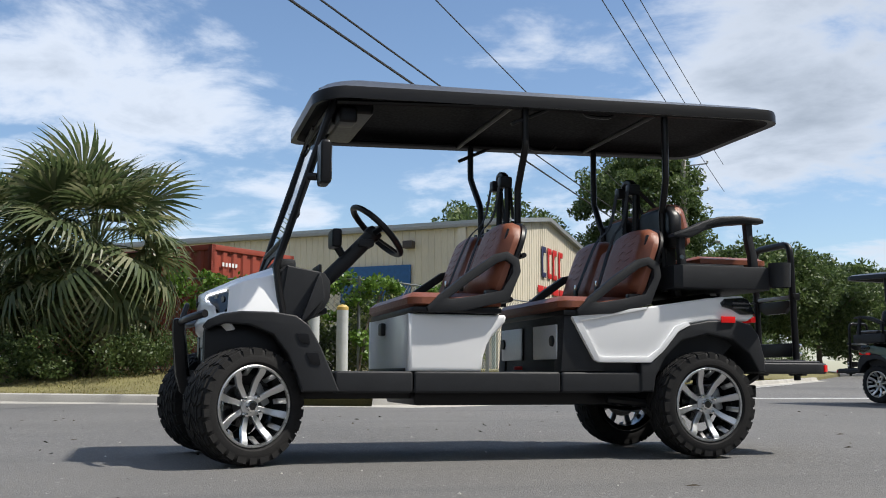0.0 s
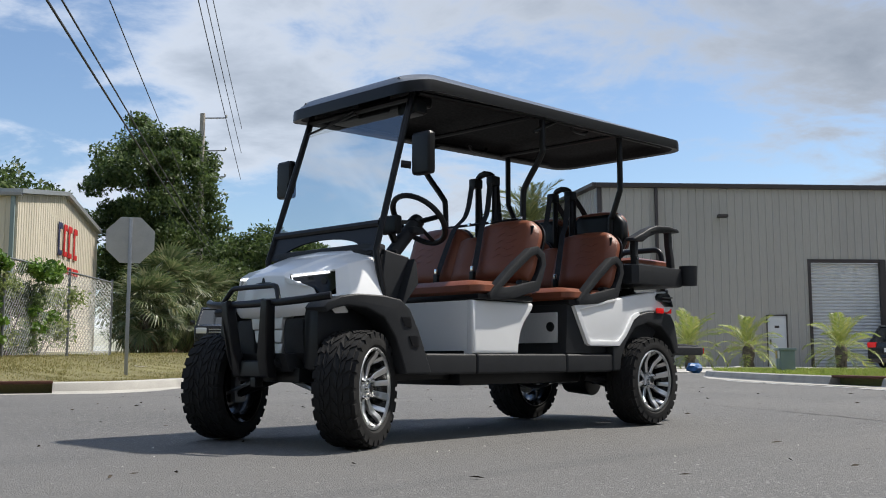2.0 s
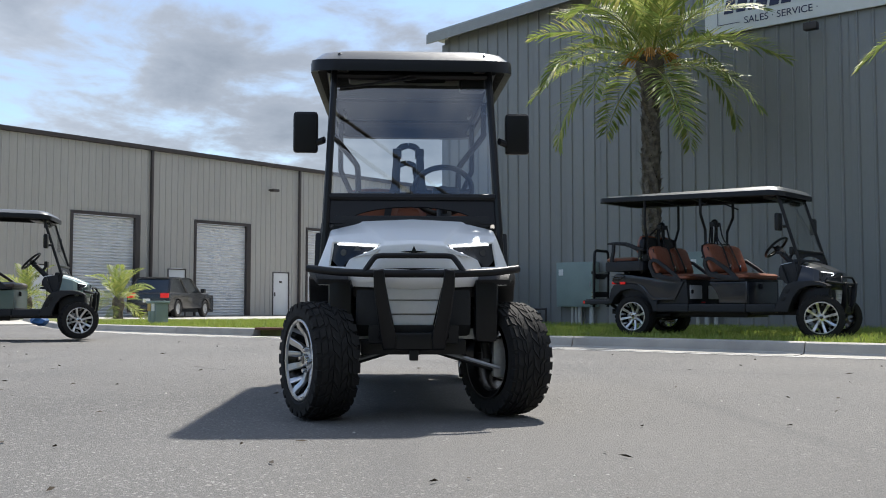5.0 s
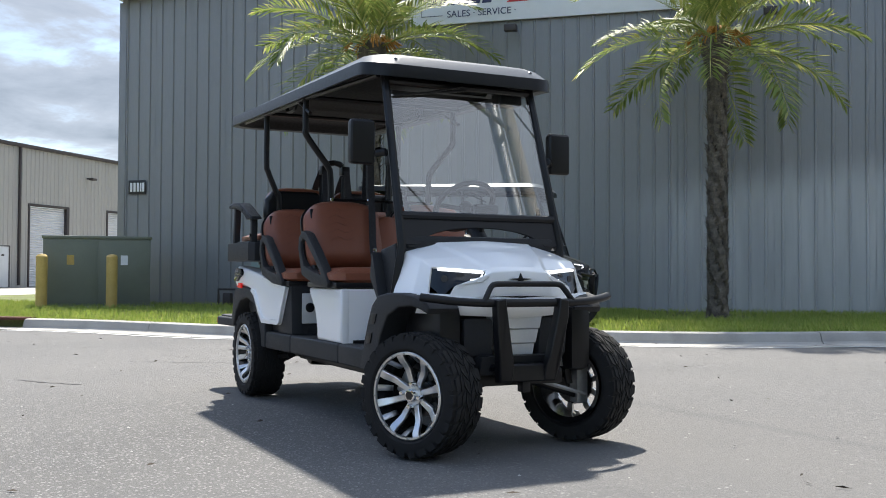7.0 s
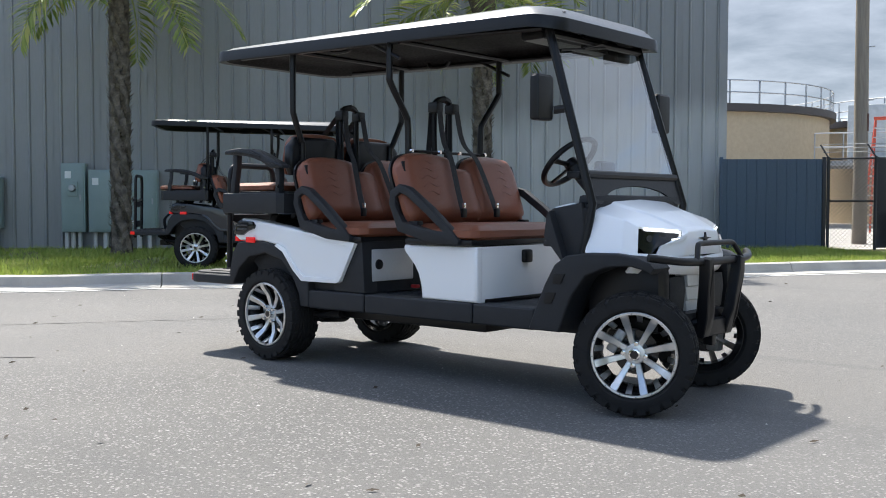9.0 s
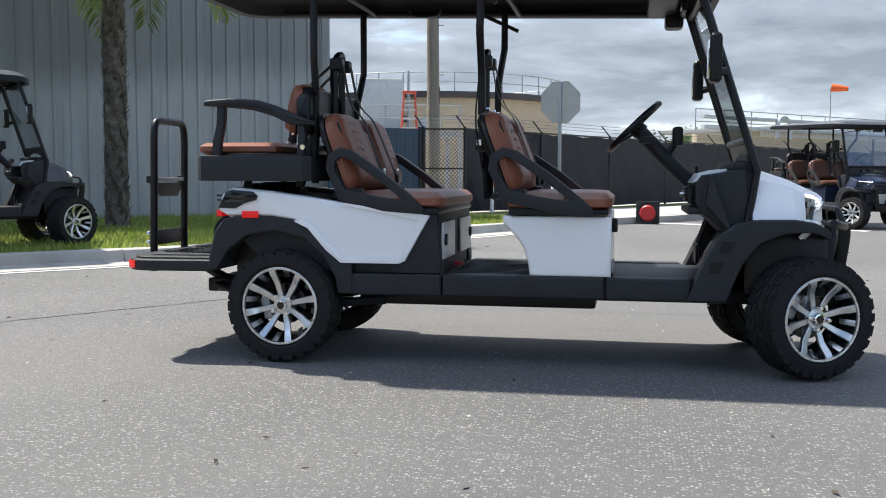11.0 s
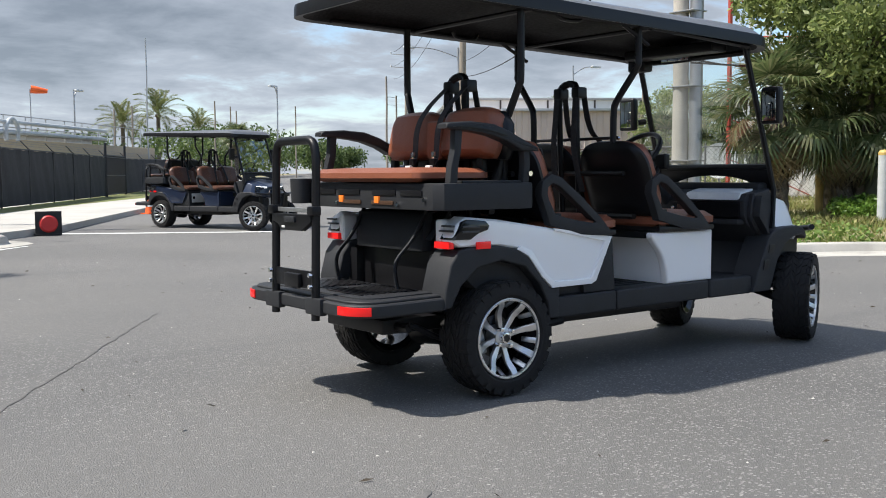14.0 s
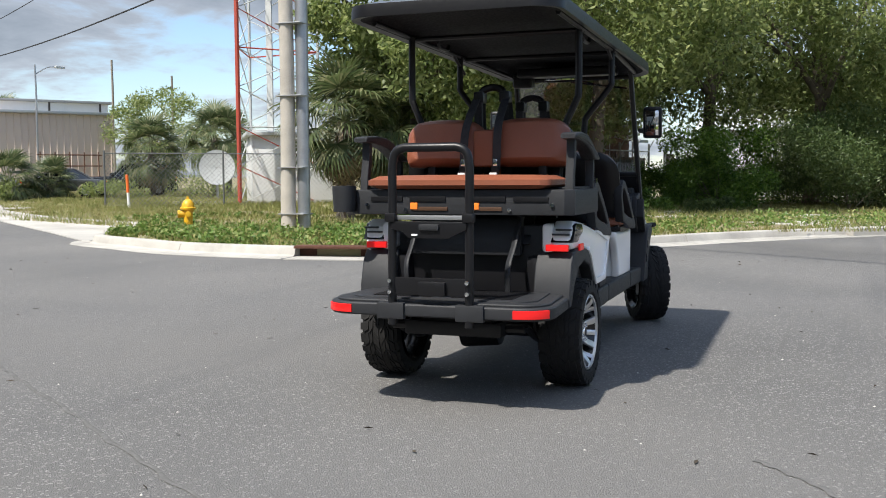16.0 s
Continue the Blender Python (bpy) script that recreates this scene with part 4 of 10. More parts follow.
def pink_buildings():
    m = pose(39.6, 47.4, 0.25, 0, 0, -33)
    ob = thing("warehouse", m, "pale pinkish metal warehouse beyond the grass verge", "building")
    Lg, dp, eave = 9.4, 17.0, 5.0
    part("body", boxed(0.02, Lg, 0.1, dp, 0, eave), PINKSIDING, ob)
    part("front_wall", ribbed(bmesh.new(), 0, Lg, 0.8, lambda q: eave, 0.42, 0.07), PINKSIDING, ob, "", 0)
    part("plinth", boxed(0, Lg, -0.04, 0.08, 0, 0.8), PINKSIDING, ob)
    part("side_wall", boxed(-0.15, 0.0, 0, dp, 0, eave - 0.1), PINKSIDING, ob, "smooth peach side wall")
    part("roof", boxed(-0.3, Lg + 0.3, -0.3, dp, eave, eave + 0.18, 0.02), ROOFMETAL, ob)
    part("door", boxed(-0.2, -0.14, 2.4, 4.2, 0.02, 3.6), TRIMDARK, ob, "tall dark doorway")
    part("window", boxed(-0.2, -0.14, 7.6, 8.4, 0.9, 2.0), TRIMDARK, ob, "small dark window")
    for k in range(5):
        part("rack_post", tubed([(4.5 + k * 0.9, -0.8, 0), (4.5 + k * 0.9, -0.8, 2.6)], 0.04, 5), RUSTY, ob, "rusty pipe rack post")
    for z in (1.0, 1.7, 2.4):
        part("rack_bar", tubed([(4.3, -0.8, z), (8.3, -0.8, z)], 0.04, 5), RUSTY, ob)
    ob2 = thing("warehouse", pose(46.8, 62.7, 0.3, 0, 0, -33), "taller white metal warehouse behind the pink one", "building")
    part("body", boxed(0, 16.6, 0, 20, 0, 6.9), WHITEPAINT, ob2)
    part("roof", boxed(-0.3, 16.9, -0.3, 20, 6.9, 7.1, 0.02), TRIMGREY, ob2, "grey roof edge")
    part("lower_wing", boxed(1.0, 9.0, -6.0, -0.01, 0, 5.4), PINKSIDING, ob2, "lower peach wing")
    for k in range(4):
        part("wall_post", boxed(3.9 + 4 * k, 4.05 + 4 * k, -0.06, 0.0, 5.5, 6.9), TRIMDARK, ob2)
    for y in (3.0, 8.0):
        part("window", boxed(-0.05, 0.02, y, y + 1.2, 3.6, 5.0), TRIMDARK, ob2, "small dark window")
    part("canopy", boxed(-1.4, -0.02, 1.0, 4.0, 2.7, 2.9, 0.03), TRIMDARK, ob2, "dark door canopy")
    ob3 = thing("warehouse", pose(53.3, 74.5, 0.4, 0, 0, -33), "small white gabled shed beside the road", "building")
    part("wall", prismed([(-2.2, 0), (2.2, 0), (2.2, 4.3), (0, 6.0), (-2.2, 4.3)], "y", 0, 9), WHITEPAINT, ob3)
    part("roof", prismed([(-2.4, 4.25), (0, 6.05), (2.4, 4.25), (2.4, 4.4), (0, 6.25), (-2.4, 4.4)], "y", -0.25, 9.2), TRIMGREY, ob3, "grey gable roof", 0)


pink_buildings()


def tank(x, y, r, h, label):
    """Round tan tank with a railed roof, behind the fence."""
    ob = thing("storage_tank", pose(x, y, 0.1), label, "tank")
    part("wall", cyl(bmesh.new(), r, h, None, 64), TANWALL, ob)
    part("rim", lathe(bmesh.new(), [(r, h), (r + 0.3, h), (r + 0.3, h + 0.32), (r, h + 0.32)], 64, None, True), TRIMDARK, ob, "dark brown rim")
    part("roof", cyl(bmesh.new(), r, 0.3, pose(0, 0, h + 0.05), 64, r * 0.85), WHITEPAINT, ob)
    for k in range(36):
        a = 2 * math.pi * k / 36
        part("rail_post", boxed(-0.03, 0.03, -0.03, 0.03, h + 0.32, h + 1.3), STEEL, ob).location = ((r + 0.15) * math.cos(a), (r + 0.15) * math.sin(a), 0)
    for z in (h + 0.8, h + 1.3):
        part("rail", tubed([((r + 0.15) * math.cos(2 * math.pi * k / 48), (r + 0.15) * math.sin(2 * math.pi * k / 48), z) for k in range(49)], 0.03, 6, cap=False), STEEL, ob)
    part("vent", boxed(-0.2, 0.2, -r - 0.06, -r + 0.05, h - 1.3, h - 0.95), TRIMDARK, ob, "small dark wall vent")


tank(-11.5, 53.8, 7.6, 4.9, "round tan storage tank with railed roof")
tank(-21.5, 40.0, 7.8, 4.9, "round tan storage tank beside the dark building")

# ---------- the six-seat golf cart ----------
def paint(name, base, metal=0.0):
    """Plain sprayed lacquer under a clear coat, with a faint orange-peel."""
    m = bpy.data.materials.new(name)
    m.use_nodes = True
    nt = m.node_tree
    b = nt.nodes["Principled BSDF"]
    b.inputs["Base Color"].default_value = (*base, 1)
    b.inputs["Metallic"].default_value, b.inputs["Roughness"].default_value = metal, 0.30
    b.inputs["Coat Weight"].default_value, b.inputs["Coat Roughness"].default_value = 0.5, 0.04
    tc, n, bp = nt.nodes.new("ShaderNodeTexCoord"), nt.nodes.new("ShaderNodeTexNoise"), nt.nodes.new("ShaderNodeBump")
    n.inputs["Scale"].default_value = 26
    bp.inputs["Strength"].default_value, bp.inputs["Distance"].default_value = 0.02, 0.002
    nt.links.new(tc.outputs["Object"], n.inputs["Vector"])
    nt.links.new(n.outputs["Fac"], bp.inputs["Height"])
    nt.links.new(bp.outputs[0], b.inputs["Coat Normal"])
    return m


BODYWHITE = paint("white_body_paint", (0.88, 0.885, 0.89))
BODYNAVY = paint("dark_navy_body_paint", (0.012, 0.015, 0.022), 0.2)
BODYGREEN = paint("grey_green_body_paint", (0.115, 0.165, 0.150), 0.3)
BODYBLUE = paint("deep_blue_body_paint", (0.016, 0.026, 0.055), 0.3)
PLASTIC = pbr("charcoal_plastic", (0.026, 0.0275, 0.031), 0.55, var=0.18, scale=10, fine=200, bump=0.15, bscale=500, spec=0.3)
GLOSSBLACK = pbr("black_powder_coat", (0.0085, 0.0085, 0.010), 0.38, var=0.1, rvar=0.04, spec=0.32)
ROOFTOP = pbr("grey_roof_top", (0.085, 0.09, 0.10), 0.32, var=0.06, scale=2, coat=0.3, rvar=0.04)
LINER = pbr("black_roof_liner", (0.004, 0.004, 0.005), 0.7, var=0.1, spec=0.12)
LEATHER = pbr("rust_brown_vinyl", (0.245, 0.080, 0.042), 0.42, var=0.16, scale=7, fine=140, base2=(0.185, 0.058, 0.031), bump=0.22, bscale=260)
LEATHERDARK = pbr("taupe_vinyl", (0.085, 0.062, 0.05), 0.45, var=0.16, scale=7, fine=140, bump=0.22, bscale=260)
LEATHERDEEP = pbr("deep_brown_vinyl", (0.10, 0.040, 0.024), 0.45, var=0.16, scale=7, fine=140, bump=0.22, bscale=260)
STITCH = pbr("vinyl_seam", (0.20, 0.064, 0.034), 0.5, var=0.1)
RUBBER = pbr("tyre_rubber", (0.013, 0.013, 0.014), 0.78, var=0.25, scale=12, fine=90, base2=(0.022, 0.021, 0.020), bump=0.2, bscale=150, spec=0.25)
MACHINED = pbr("machined_aluminium", (0.70, 0.705, 0.71), 0.34, 1.0, var=0.06, rvar=0.05)
RIMBLACK = pbr("gloss_black_rim", (0.010, 0.010, 0.011), 0.18, var=0.05, rvar=0.03)
CHROME = pbr("chrome", (0.80, 0.80, 0.80), 0.12, 1.0, var=0.03, rvar=0.03)
SILVERPLASTIC = pbr("satin_silver_plastic", (0.72, 0.73, 0.74), 0.38, 0.3, var=0.05)
WEBBING = pbr("belt_webbing", (0.022, 0.022, 0.026), 0.75, var=0.15, bump=0.3, bscale=300)
BRONZE = pbr("dull_bronze_trim", (0.15, 0.085, 0.055), 0.4, 0.6, var=0.1)
# the reflectors are no lamps: a faint glow is added to their colour
REDLENS = glow_material("red_reflector", (0.62, 0.012, 0.012), 0.12)
AMBERLENS = glow_material("amber_reflector", (0.80, 0.20, 0.03), 0.10)
DRL = glow_material("white_running_light", (0.95, 0.97, 1.0), 0.75)
LAMPGLASS = pbr("dark_lamp_lens", (0.008, 0.009, 0.011), 0.14, var=0.05, coat=0.3, rvar=0.02, spec=0.3)
LAMPGREY = pbr("smoked_lamp_bar", (0.040, 0.041, 0.045), 0.35, var=0.05)
WINDSCREEN = glass_material("windscreen_glass", (0.86, 0.90, 0.90))
MIRRORGLASS = pbr("mirror_glass", (0.8, 0.8, 0.8), 0.03, 1.0, var=0.02, rvar=0.01)


def tyre_mesh():
    bm = bmesh.new()
    R, w = 0.280, 0.1175
    prof = [(0.196, -0.098), (0.215, -w), (0.245, -w - 0.002), (0.268, -w * 0.93), (R, -w * 0.74), (R + 0.003, 0.0), (R, w * 0.74), (0.268, w * 0.93), (0.245, w + 0.002), (0.215, w), (0.196, 0.098), (0.19, 0.0)]
    lathe(bm, prof, 60, None, True)
    bmesh.ops.recalc_face_normals(bm, faces=bm.faces[:])
    casing = bpy.data.meshes.new("tyre")
    bm.to_mesh(casing), bm.free()
    bm = bmesh.new()
    # tread blocks, two centre rows of slanted lugs and two shoulder rows
    def lug(a, z0, z1, da, skew, r0, r1):
        vs = []
        for r in (r0, r1):
            k = 0.92 if r == r1 else 1.0
            for z, s in ((z0, -1), (z1, 1)):
                for e in (-1, 1):
                    t = a + e * da * k + skew * s
                    zz = (z0 + z1) / 2 + (z - (z0 + z1) / 2) * k
                    vs.append(bm.verts.new((r * math.cos(t), r * math.sin(t), zz)))
        a0, a1, b0, b1, c0, c1, d0, d1 = vs
        for f in ((c0, c1, d1, d0), (a0, a1, c1, c0), (b1, b0, d0, d1), (a0, c0, d0, b0), (a1, b1, d1, c1)):
            bm.faces.new(f)
    n = 26
    for i in range(n):
        a = 2 * math.pi * i / n
        j = 0.5 + 0.5 * math.sin(i * 2.4)
        lug(a + 0.02 * j, 0.004, 0.034 + 0.006 * j, 0.096, 0.075, R - 0.004, R + 0.0085)
        lug(a + 0.12, -0.034 - 0.006 * j, -0.004, 0.096, -0.075, R - 0.004, R + 0.0085)
        lug(a + 0.07, 0.037 + 0.006 * j, 0.062, 0.080 + 0.02 * j, -0.05, R - 0.006, R + 0.008)
        lug(a + 0.19, -0.062, -0.037 - 0.006 * j, 0.080 + 0.02 * j, 0.05, R - 0.006, R + 0.008)
        for s in (1, -1):
            q = a + (0.06 if s > 0 else 0.18)
            lug(q, min(s * 0.065, s * 0.096), max(s * 0.065, s * 0.096), 0.085 + 0.018 * (i % 2), -0.03 * s, R - 0.012, R + 0.006)
            lug(q, min(s * 0.096, s * 0.1185), max(s * 0.096, s * 0.1185), 0.075 + 0.025 * (i % 2), 0.0, 0.246, R - 0.003)
    bmesh.ops.recalc_face_normals(bm, faces=bm.faces[:])
    me = bpy.data.meshes.new("tread")
    bm.to_mesh(me), bm.free()
    # the inner half is a little slimmer
    for half in (casing, me):
        for v in half.vertices:
            v.co.z *= 0.86 if v.co.z < 0 else 1.0
    return casing, me


def blade(stations, depth):
    """A bar with chamfered edges that runs outwards through stations of radius, height of its face and half width."""
    bm, rings = bmesh.new(), []
    for r, z, w in stations:
        rings.append([bm.verts.new((r, y, q)) for y, q in ((-w, z - depth), (-w, z - 0.003), (-w + 0.003, z), (w - 0.003, z), (w, z - 0.003), (w, z - depth))])
    for a, b in zip(rings, rings[1:]):
        for k in range(6):
            bm.faces.new((a[k], b[k], b[(k + 1) % 6], a[(k + 1) % 6]))
    bm.faces.new(rings[0]), bm.faces.new(rings[-1][::-1])
    return bm


def rim_parts():
    """Meshes of the wheel: barrel, lip, spoke, cap and nut, shared by all wheels. The outer face looks to +z."""
    out = {}
    def keep(name, bm):
        bmesh.ops.recalc_face_normals(bm, faces=bm.faces[:])
        me = bpy.data.meshes.new(name)
        bm.to_mesh(me), bm.free()
        out[name] = me
    keep("barrel", lathe(bmesh.new(), [(0.198, 0.100), (0.188, 0.098), (0.180, 0.06), (0.165, 0.03), (0.165, -0.08), (0.195, -0.105), (0.198, -0.105)], 48))
    keep("lip", lathe(bmesh.new(), [(0.201, 0.098), (0.201, 0.110), (0.197, 0.113), (0.188, 0.112), (0.186, 0.100)], 48))
    keep("spoke", blade([(0.030, 0.052, 0.0135), (0.070, 0.060, 0.0138), (0.118, 0.066, 0.0155), (0.142, 0.080, 0.0168), (0.166, 0.098, 0.0180), (0.187, 0.104, 0.0186)], 0.020))
    keep("tab", blade([(0.149, 0.046, 0.0125), (0.166, 0.072, 0.0135), (0.184, 0.102, 0.0145)], 0.016))
    keep("hub", cyl(bmesh.new(), 0.058, 0.076, pose(0, 0, -0.014), 32, 0.048, 0.004))
    keep("inset", cyl(bmesh.new(), 0.021, 0.004, pose(0, 0, 0.0875), 6))
    keep("cap", cyl(bmesh.new(), 0.031, 0.028, pose(0, 0, 0.061), 24, 0.028, 0.005))
    keep("nut", cyl(bmesh.new(), 0.012, 0.030, pose(0, 0, 0.060), 12, 0.0105, 0.002))
    keep("rivet", cyl(bmesh.new(), 0.0035, 0.006, pose(0, 0, 0.110), 8))
    keep("disc", cyl(bmesh.new(), 0.105, 0.012, pose(0, 0, -0.02), 32))
    keep("caliper", boxed(-0.13, -0.08, -0.06, 0.06, -0.05, 0.02, 0.012))
    return out


(TYRE_ME, TREAD_ME), RIM_ME = tyre_mesh(), rim_parts()


def wheel(parent, m):
    w = new("wheel")
    w.parent, w.matrix_basis, w.empty_display_size = parent, m, 0.1
    linked("tyre", TYRE_ME, RUBBER, w, "black all-terrain tyre", 30)
    tagged(linked("tread", TREAD_ME, RUBBER, w, "", 0), "chunky black tread lugs", "", "", "stuff")
    linked("barrel", RIM_ME["barrel"], RIMBLACK, w)
    linked("lip", RIM_ME["lip"], MACHINED, w)
    linked("hub", RIM_ME["hub"], MACHINED, w)
    linked("cap", RIM_ME["cap"], CHROME, w)
    linked("cap_inset", RIM_ME["inset"], RIMBLACK, w)
    linked("brake_disc", RIM_ME["disc"], RIMBLACK, w)
    linked("caliper", RIM_ME["caliper"], STEEL, w)
    for k in range(8):
        linked("spoke", RIM_ME["spoke"], MACHINED, w).matrix_basis = pose(0, 0, 0, 0, 0, 45 * k)
        linked("tab", RIM_ME["tab"], MACHINED, w).matrix_basis = pose(0, 0, 0, 0, 0, 45 * k + 22.5)
    for k in range(4):
        linked("nut", RIM_ME["nut"], CHROME, w).matrix_basis = pose(0, 0, 0, 0, 0, 90 * k + 22) @ pose(0.052, 0, 0.0)
    for k in range(16):
        linked("rivet", RIM_ME["rivet"], STEEL, w).matrix_basis = pose(0, 0, 0, 0, 0, 22.5 * k + 11) @ pose(0.1925, 0, 0.001)
    return w


def pad(x0, x1, y0, y1, z0, z1, bulge=0.02, corner=0.05, n=14):
    """A stuffed cushion: rounded slab with a domed top."""
    bm = bmesh.new()
    box(bm, x0, x1, y0, y1, z0, z1)
    bmesh.ops.subdivide_edges(bm, edges=bm.edges[:], cuts=n, use_grid_fill=True)
    cx, cy, hx, hy = (x0 + x1) / 2, (y0 + y1) / 2, (x1 - x0) / 2, (y1 - y0) / 2
    for v in bm.verts:
        px, py = abs(v.co.x - cx) / hx, abs(v.co.y - cy) / hy
        d = max(px, py)
        t = (v.co.z - z0) / (z1 - z0)
        # round plan corners
        qx, qy = max(0, abs(v.co.x - cx) - (hx - corner)), max(0, abs(v.co.y - cy) - (hy - corner))
        r = math.hypot(qx, qy)
        if r > corner:
            f = corner / r
            v.co.x = cx + math.copysign(hx - corner + qx * f, v.co.x - cx)
            v.co.y = cy + math.copysign(hy - corner + qy * f, v.co.y - cy)
        v.co.z += bulge * (1 - d ** 4) * (t - 0.3)
        edge = max(0.0, d - 0.86) / 0.14
        v.co.z += -(z1 - z0) * 0.28 * edge * edge * (2 * t - 1)
    return bm


def back_pad(y0, y1, z0, z1, t, notch=0.0, crown=0.07):
    """A seat back in the y-z plane, thickness t towards +x, rounded upper corners."""
    bm = bmesh.new()
    n, mrow = 16, 16
    cy, hy = (y0 + y1) / 2, (y1 - y0) / 2
    def outline(s):
        # height fraction s 0..1: half width at that height
        k = min(1.0, max(0.0, (s - 0.62) / 0.38))
        w = hy * (1 - 0.30 * k ** 2.6) if s < 0.985 else hy * 0.70
        w *= 1 - 0.10 * max(0.0, (0.22 - s) / 0.22) ** 2
        return w
    front, rear = [], []
    for j in range(mrow + 1):
        s = j / mrow
        w, z = outline(s), z0 + (z1 - z0) * s
        fr, re = [], []
        for i in range(n + 1):
            q = -1 + 2 * i / n
            e = max(abs(q), abs(2 * s - 1))
            sw = 1 - max(0, (e - 0.72) / 0.28) ** 2.2
            zz = z - crown * 0.35 * (abs(q) ** 3) * (s ** 3)
            fr.append((t * (0.35 + 0.65 * sw) + 0.006 * math.cos(q * 3.1) * sw, cy + q * w, zz))
            re.append((-0.0, cy + q * w, zz))
        front.append(fr), rear.append(re)
    vf = [[bm.verts.new(p) for p in r] for r in front]
    vr = [[bm.verts.new(p) for p in r] for r in rear]
    for a, b in zip(vf, vf[1:]):
        for i in range(n):
            bm.faces.new((a[i], a[i + 1], b[i + 1], b[i]))
    for a, b in zip(vr, vr[1:]):
        for i in range(n):
            bm.faces.new((a[i + 1], a[i], b[i], b[i + 1]))
    for j in range(mrow):
        bm.faces.new((vf[j][0], vf[j + 1][0], vr[j + 1][0], vr[j][0]))
        bm.faces.new((vf[j + 1][n], vf[j][n], vr[j][n], vr[j + 1][n]))
    for i in range(n):
        bm.faces.new((vf[0][i + 1], vf[0][i], vr[0][i], vr[0][i + 1]))
        bm.faces.new((vf[mrow][i], vf[mrow][i + 1], vr[mrow][i + 1], vr[mrow][i]))
    return bm


def strap(pts, w, side=(0, 1, 0), t=0.0025):
    """A flat belt along points."""
    s = Vector(side) * w / 2
    p = [Vector(q) for q in pts]
    return thick(grid_sheet([[q - s, q + s] for q in p]), t)


def loop_frame(outer, inner, axis, a, b, bevel=0.006):
    """A flat plate with one hole, from two outlines with the same number of points."""
    bm = bmesh.new()
    def at(p, q):
        return (p[0], q, p[1])
    n = len(outer)
    ring = []
    for q in (a, b):
        ring.append(([bm.verts.new(at(p, q)) for p in outer], [bm.verts.new(at(p, q)) for p in inner]))
    (o0, i0), (o1, i1) = ring
    for k in range(n):
        j = (k + 1) % n
        bm.faces.new((o0[k], o0[j], i0[j], i0[k]))
        bm.faces.new((o1[j], o1[k], i1[k], i1[j]))
        bm.faces.new((o0[j], o0[k], o1[k], o1[j]))
        bm.faces.new((i0[k], i0[j], i1[j], i1[k]))
    bmesh.ops.recalc_face_normals(bm, faces=bm.faces[:])
    es = [e for e in bm.edges if e.calc_face_angle(0) > 1.0]
    bmesh.ops.bevel(bm, geom=es, offset=bevel, segments=2, affect="EDGES", profile=0.6)
    return bm


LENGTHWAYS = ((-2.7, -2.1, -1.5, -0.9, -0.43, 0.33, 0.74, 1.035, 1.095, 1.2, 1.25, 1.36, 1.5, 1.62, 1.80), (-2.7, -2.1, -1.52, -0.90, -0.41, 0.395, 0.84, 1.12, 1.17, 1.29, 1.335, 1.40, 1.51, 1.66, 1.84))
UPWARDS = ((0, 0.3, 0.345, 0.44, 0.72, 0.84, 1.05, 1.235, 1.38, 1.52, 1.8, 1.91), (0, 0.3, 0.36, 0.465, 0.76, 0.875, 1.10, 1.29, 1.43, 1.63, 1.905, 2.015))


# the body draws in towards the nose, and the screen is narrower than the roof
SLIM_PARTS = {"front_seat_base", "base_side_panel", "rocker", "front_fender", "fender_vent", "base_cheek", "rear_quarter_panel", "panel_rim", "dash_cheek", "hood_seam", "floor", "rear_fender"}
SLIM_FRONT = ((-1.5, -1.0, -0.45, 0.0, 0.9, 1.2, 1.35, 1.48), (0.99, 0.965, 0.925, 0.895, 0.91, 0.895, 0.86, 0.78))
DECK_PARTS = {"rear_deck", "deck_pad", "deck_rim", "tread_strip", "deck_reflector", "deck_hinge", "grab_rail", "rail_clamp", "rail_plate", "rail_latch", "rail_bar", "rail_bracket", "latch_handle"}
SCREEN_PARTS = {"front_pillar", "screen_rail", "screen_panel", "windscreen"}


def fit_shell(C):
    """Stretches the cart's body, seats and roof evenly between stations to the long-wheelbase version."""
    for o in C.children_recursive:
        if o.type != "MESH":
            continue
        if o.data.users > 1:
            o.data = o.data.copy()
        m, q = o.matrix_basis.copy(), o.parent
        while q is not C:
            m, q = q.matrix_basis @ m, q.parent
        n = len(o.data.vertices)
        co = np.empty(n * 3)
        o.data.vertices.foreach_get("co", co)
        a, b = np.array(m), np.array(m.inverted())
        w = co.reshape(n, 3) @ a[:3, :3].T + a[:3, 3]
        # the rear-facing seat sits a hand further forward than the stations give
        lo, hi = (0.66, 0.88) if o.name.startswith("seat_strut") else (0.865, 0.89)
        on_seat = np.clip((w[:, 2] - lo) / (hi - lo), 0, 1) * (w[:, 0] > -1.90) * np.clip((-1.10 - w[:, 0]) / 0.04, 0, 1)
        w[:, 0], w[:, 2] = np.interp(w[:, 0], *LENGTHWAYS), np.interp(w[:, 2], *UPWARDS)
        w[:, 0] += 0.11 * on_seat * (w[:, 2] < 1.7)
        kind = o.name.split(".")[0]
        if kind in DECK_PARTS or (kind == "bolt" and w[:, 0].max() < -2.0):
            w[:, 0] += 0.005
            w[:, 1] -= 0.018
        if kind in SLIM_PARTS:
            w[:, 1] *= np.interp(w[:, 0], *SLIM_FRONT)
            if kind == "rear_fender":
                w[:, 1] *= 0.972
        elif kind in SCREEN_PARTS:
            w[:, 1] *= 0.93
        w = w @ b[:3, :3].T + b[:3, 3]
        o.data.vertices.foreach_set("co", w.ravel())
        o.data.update()


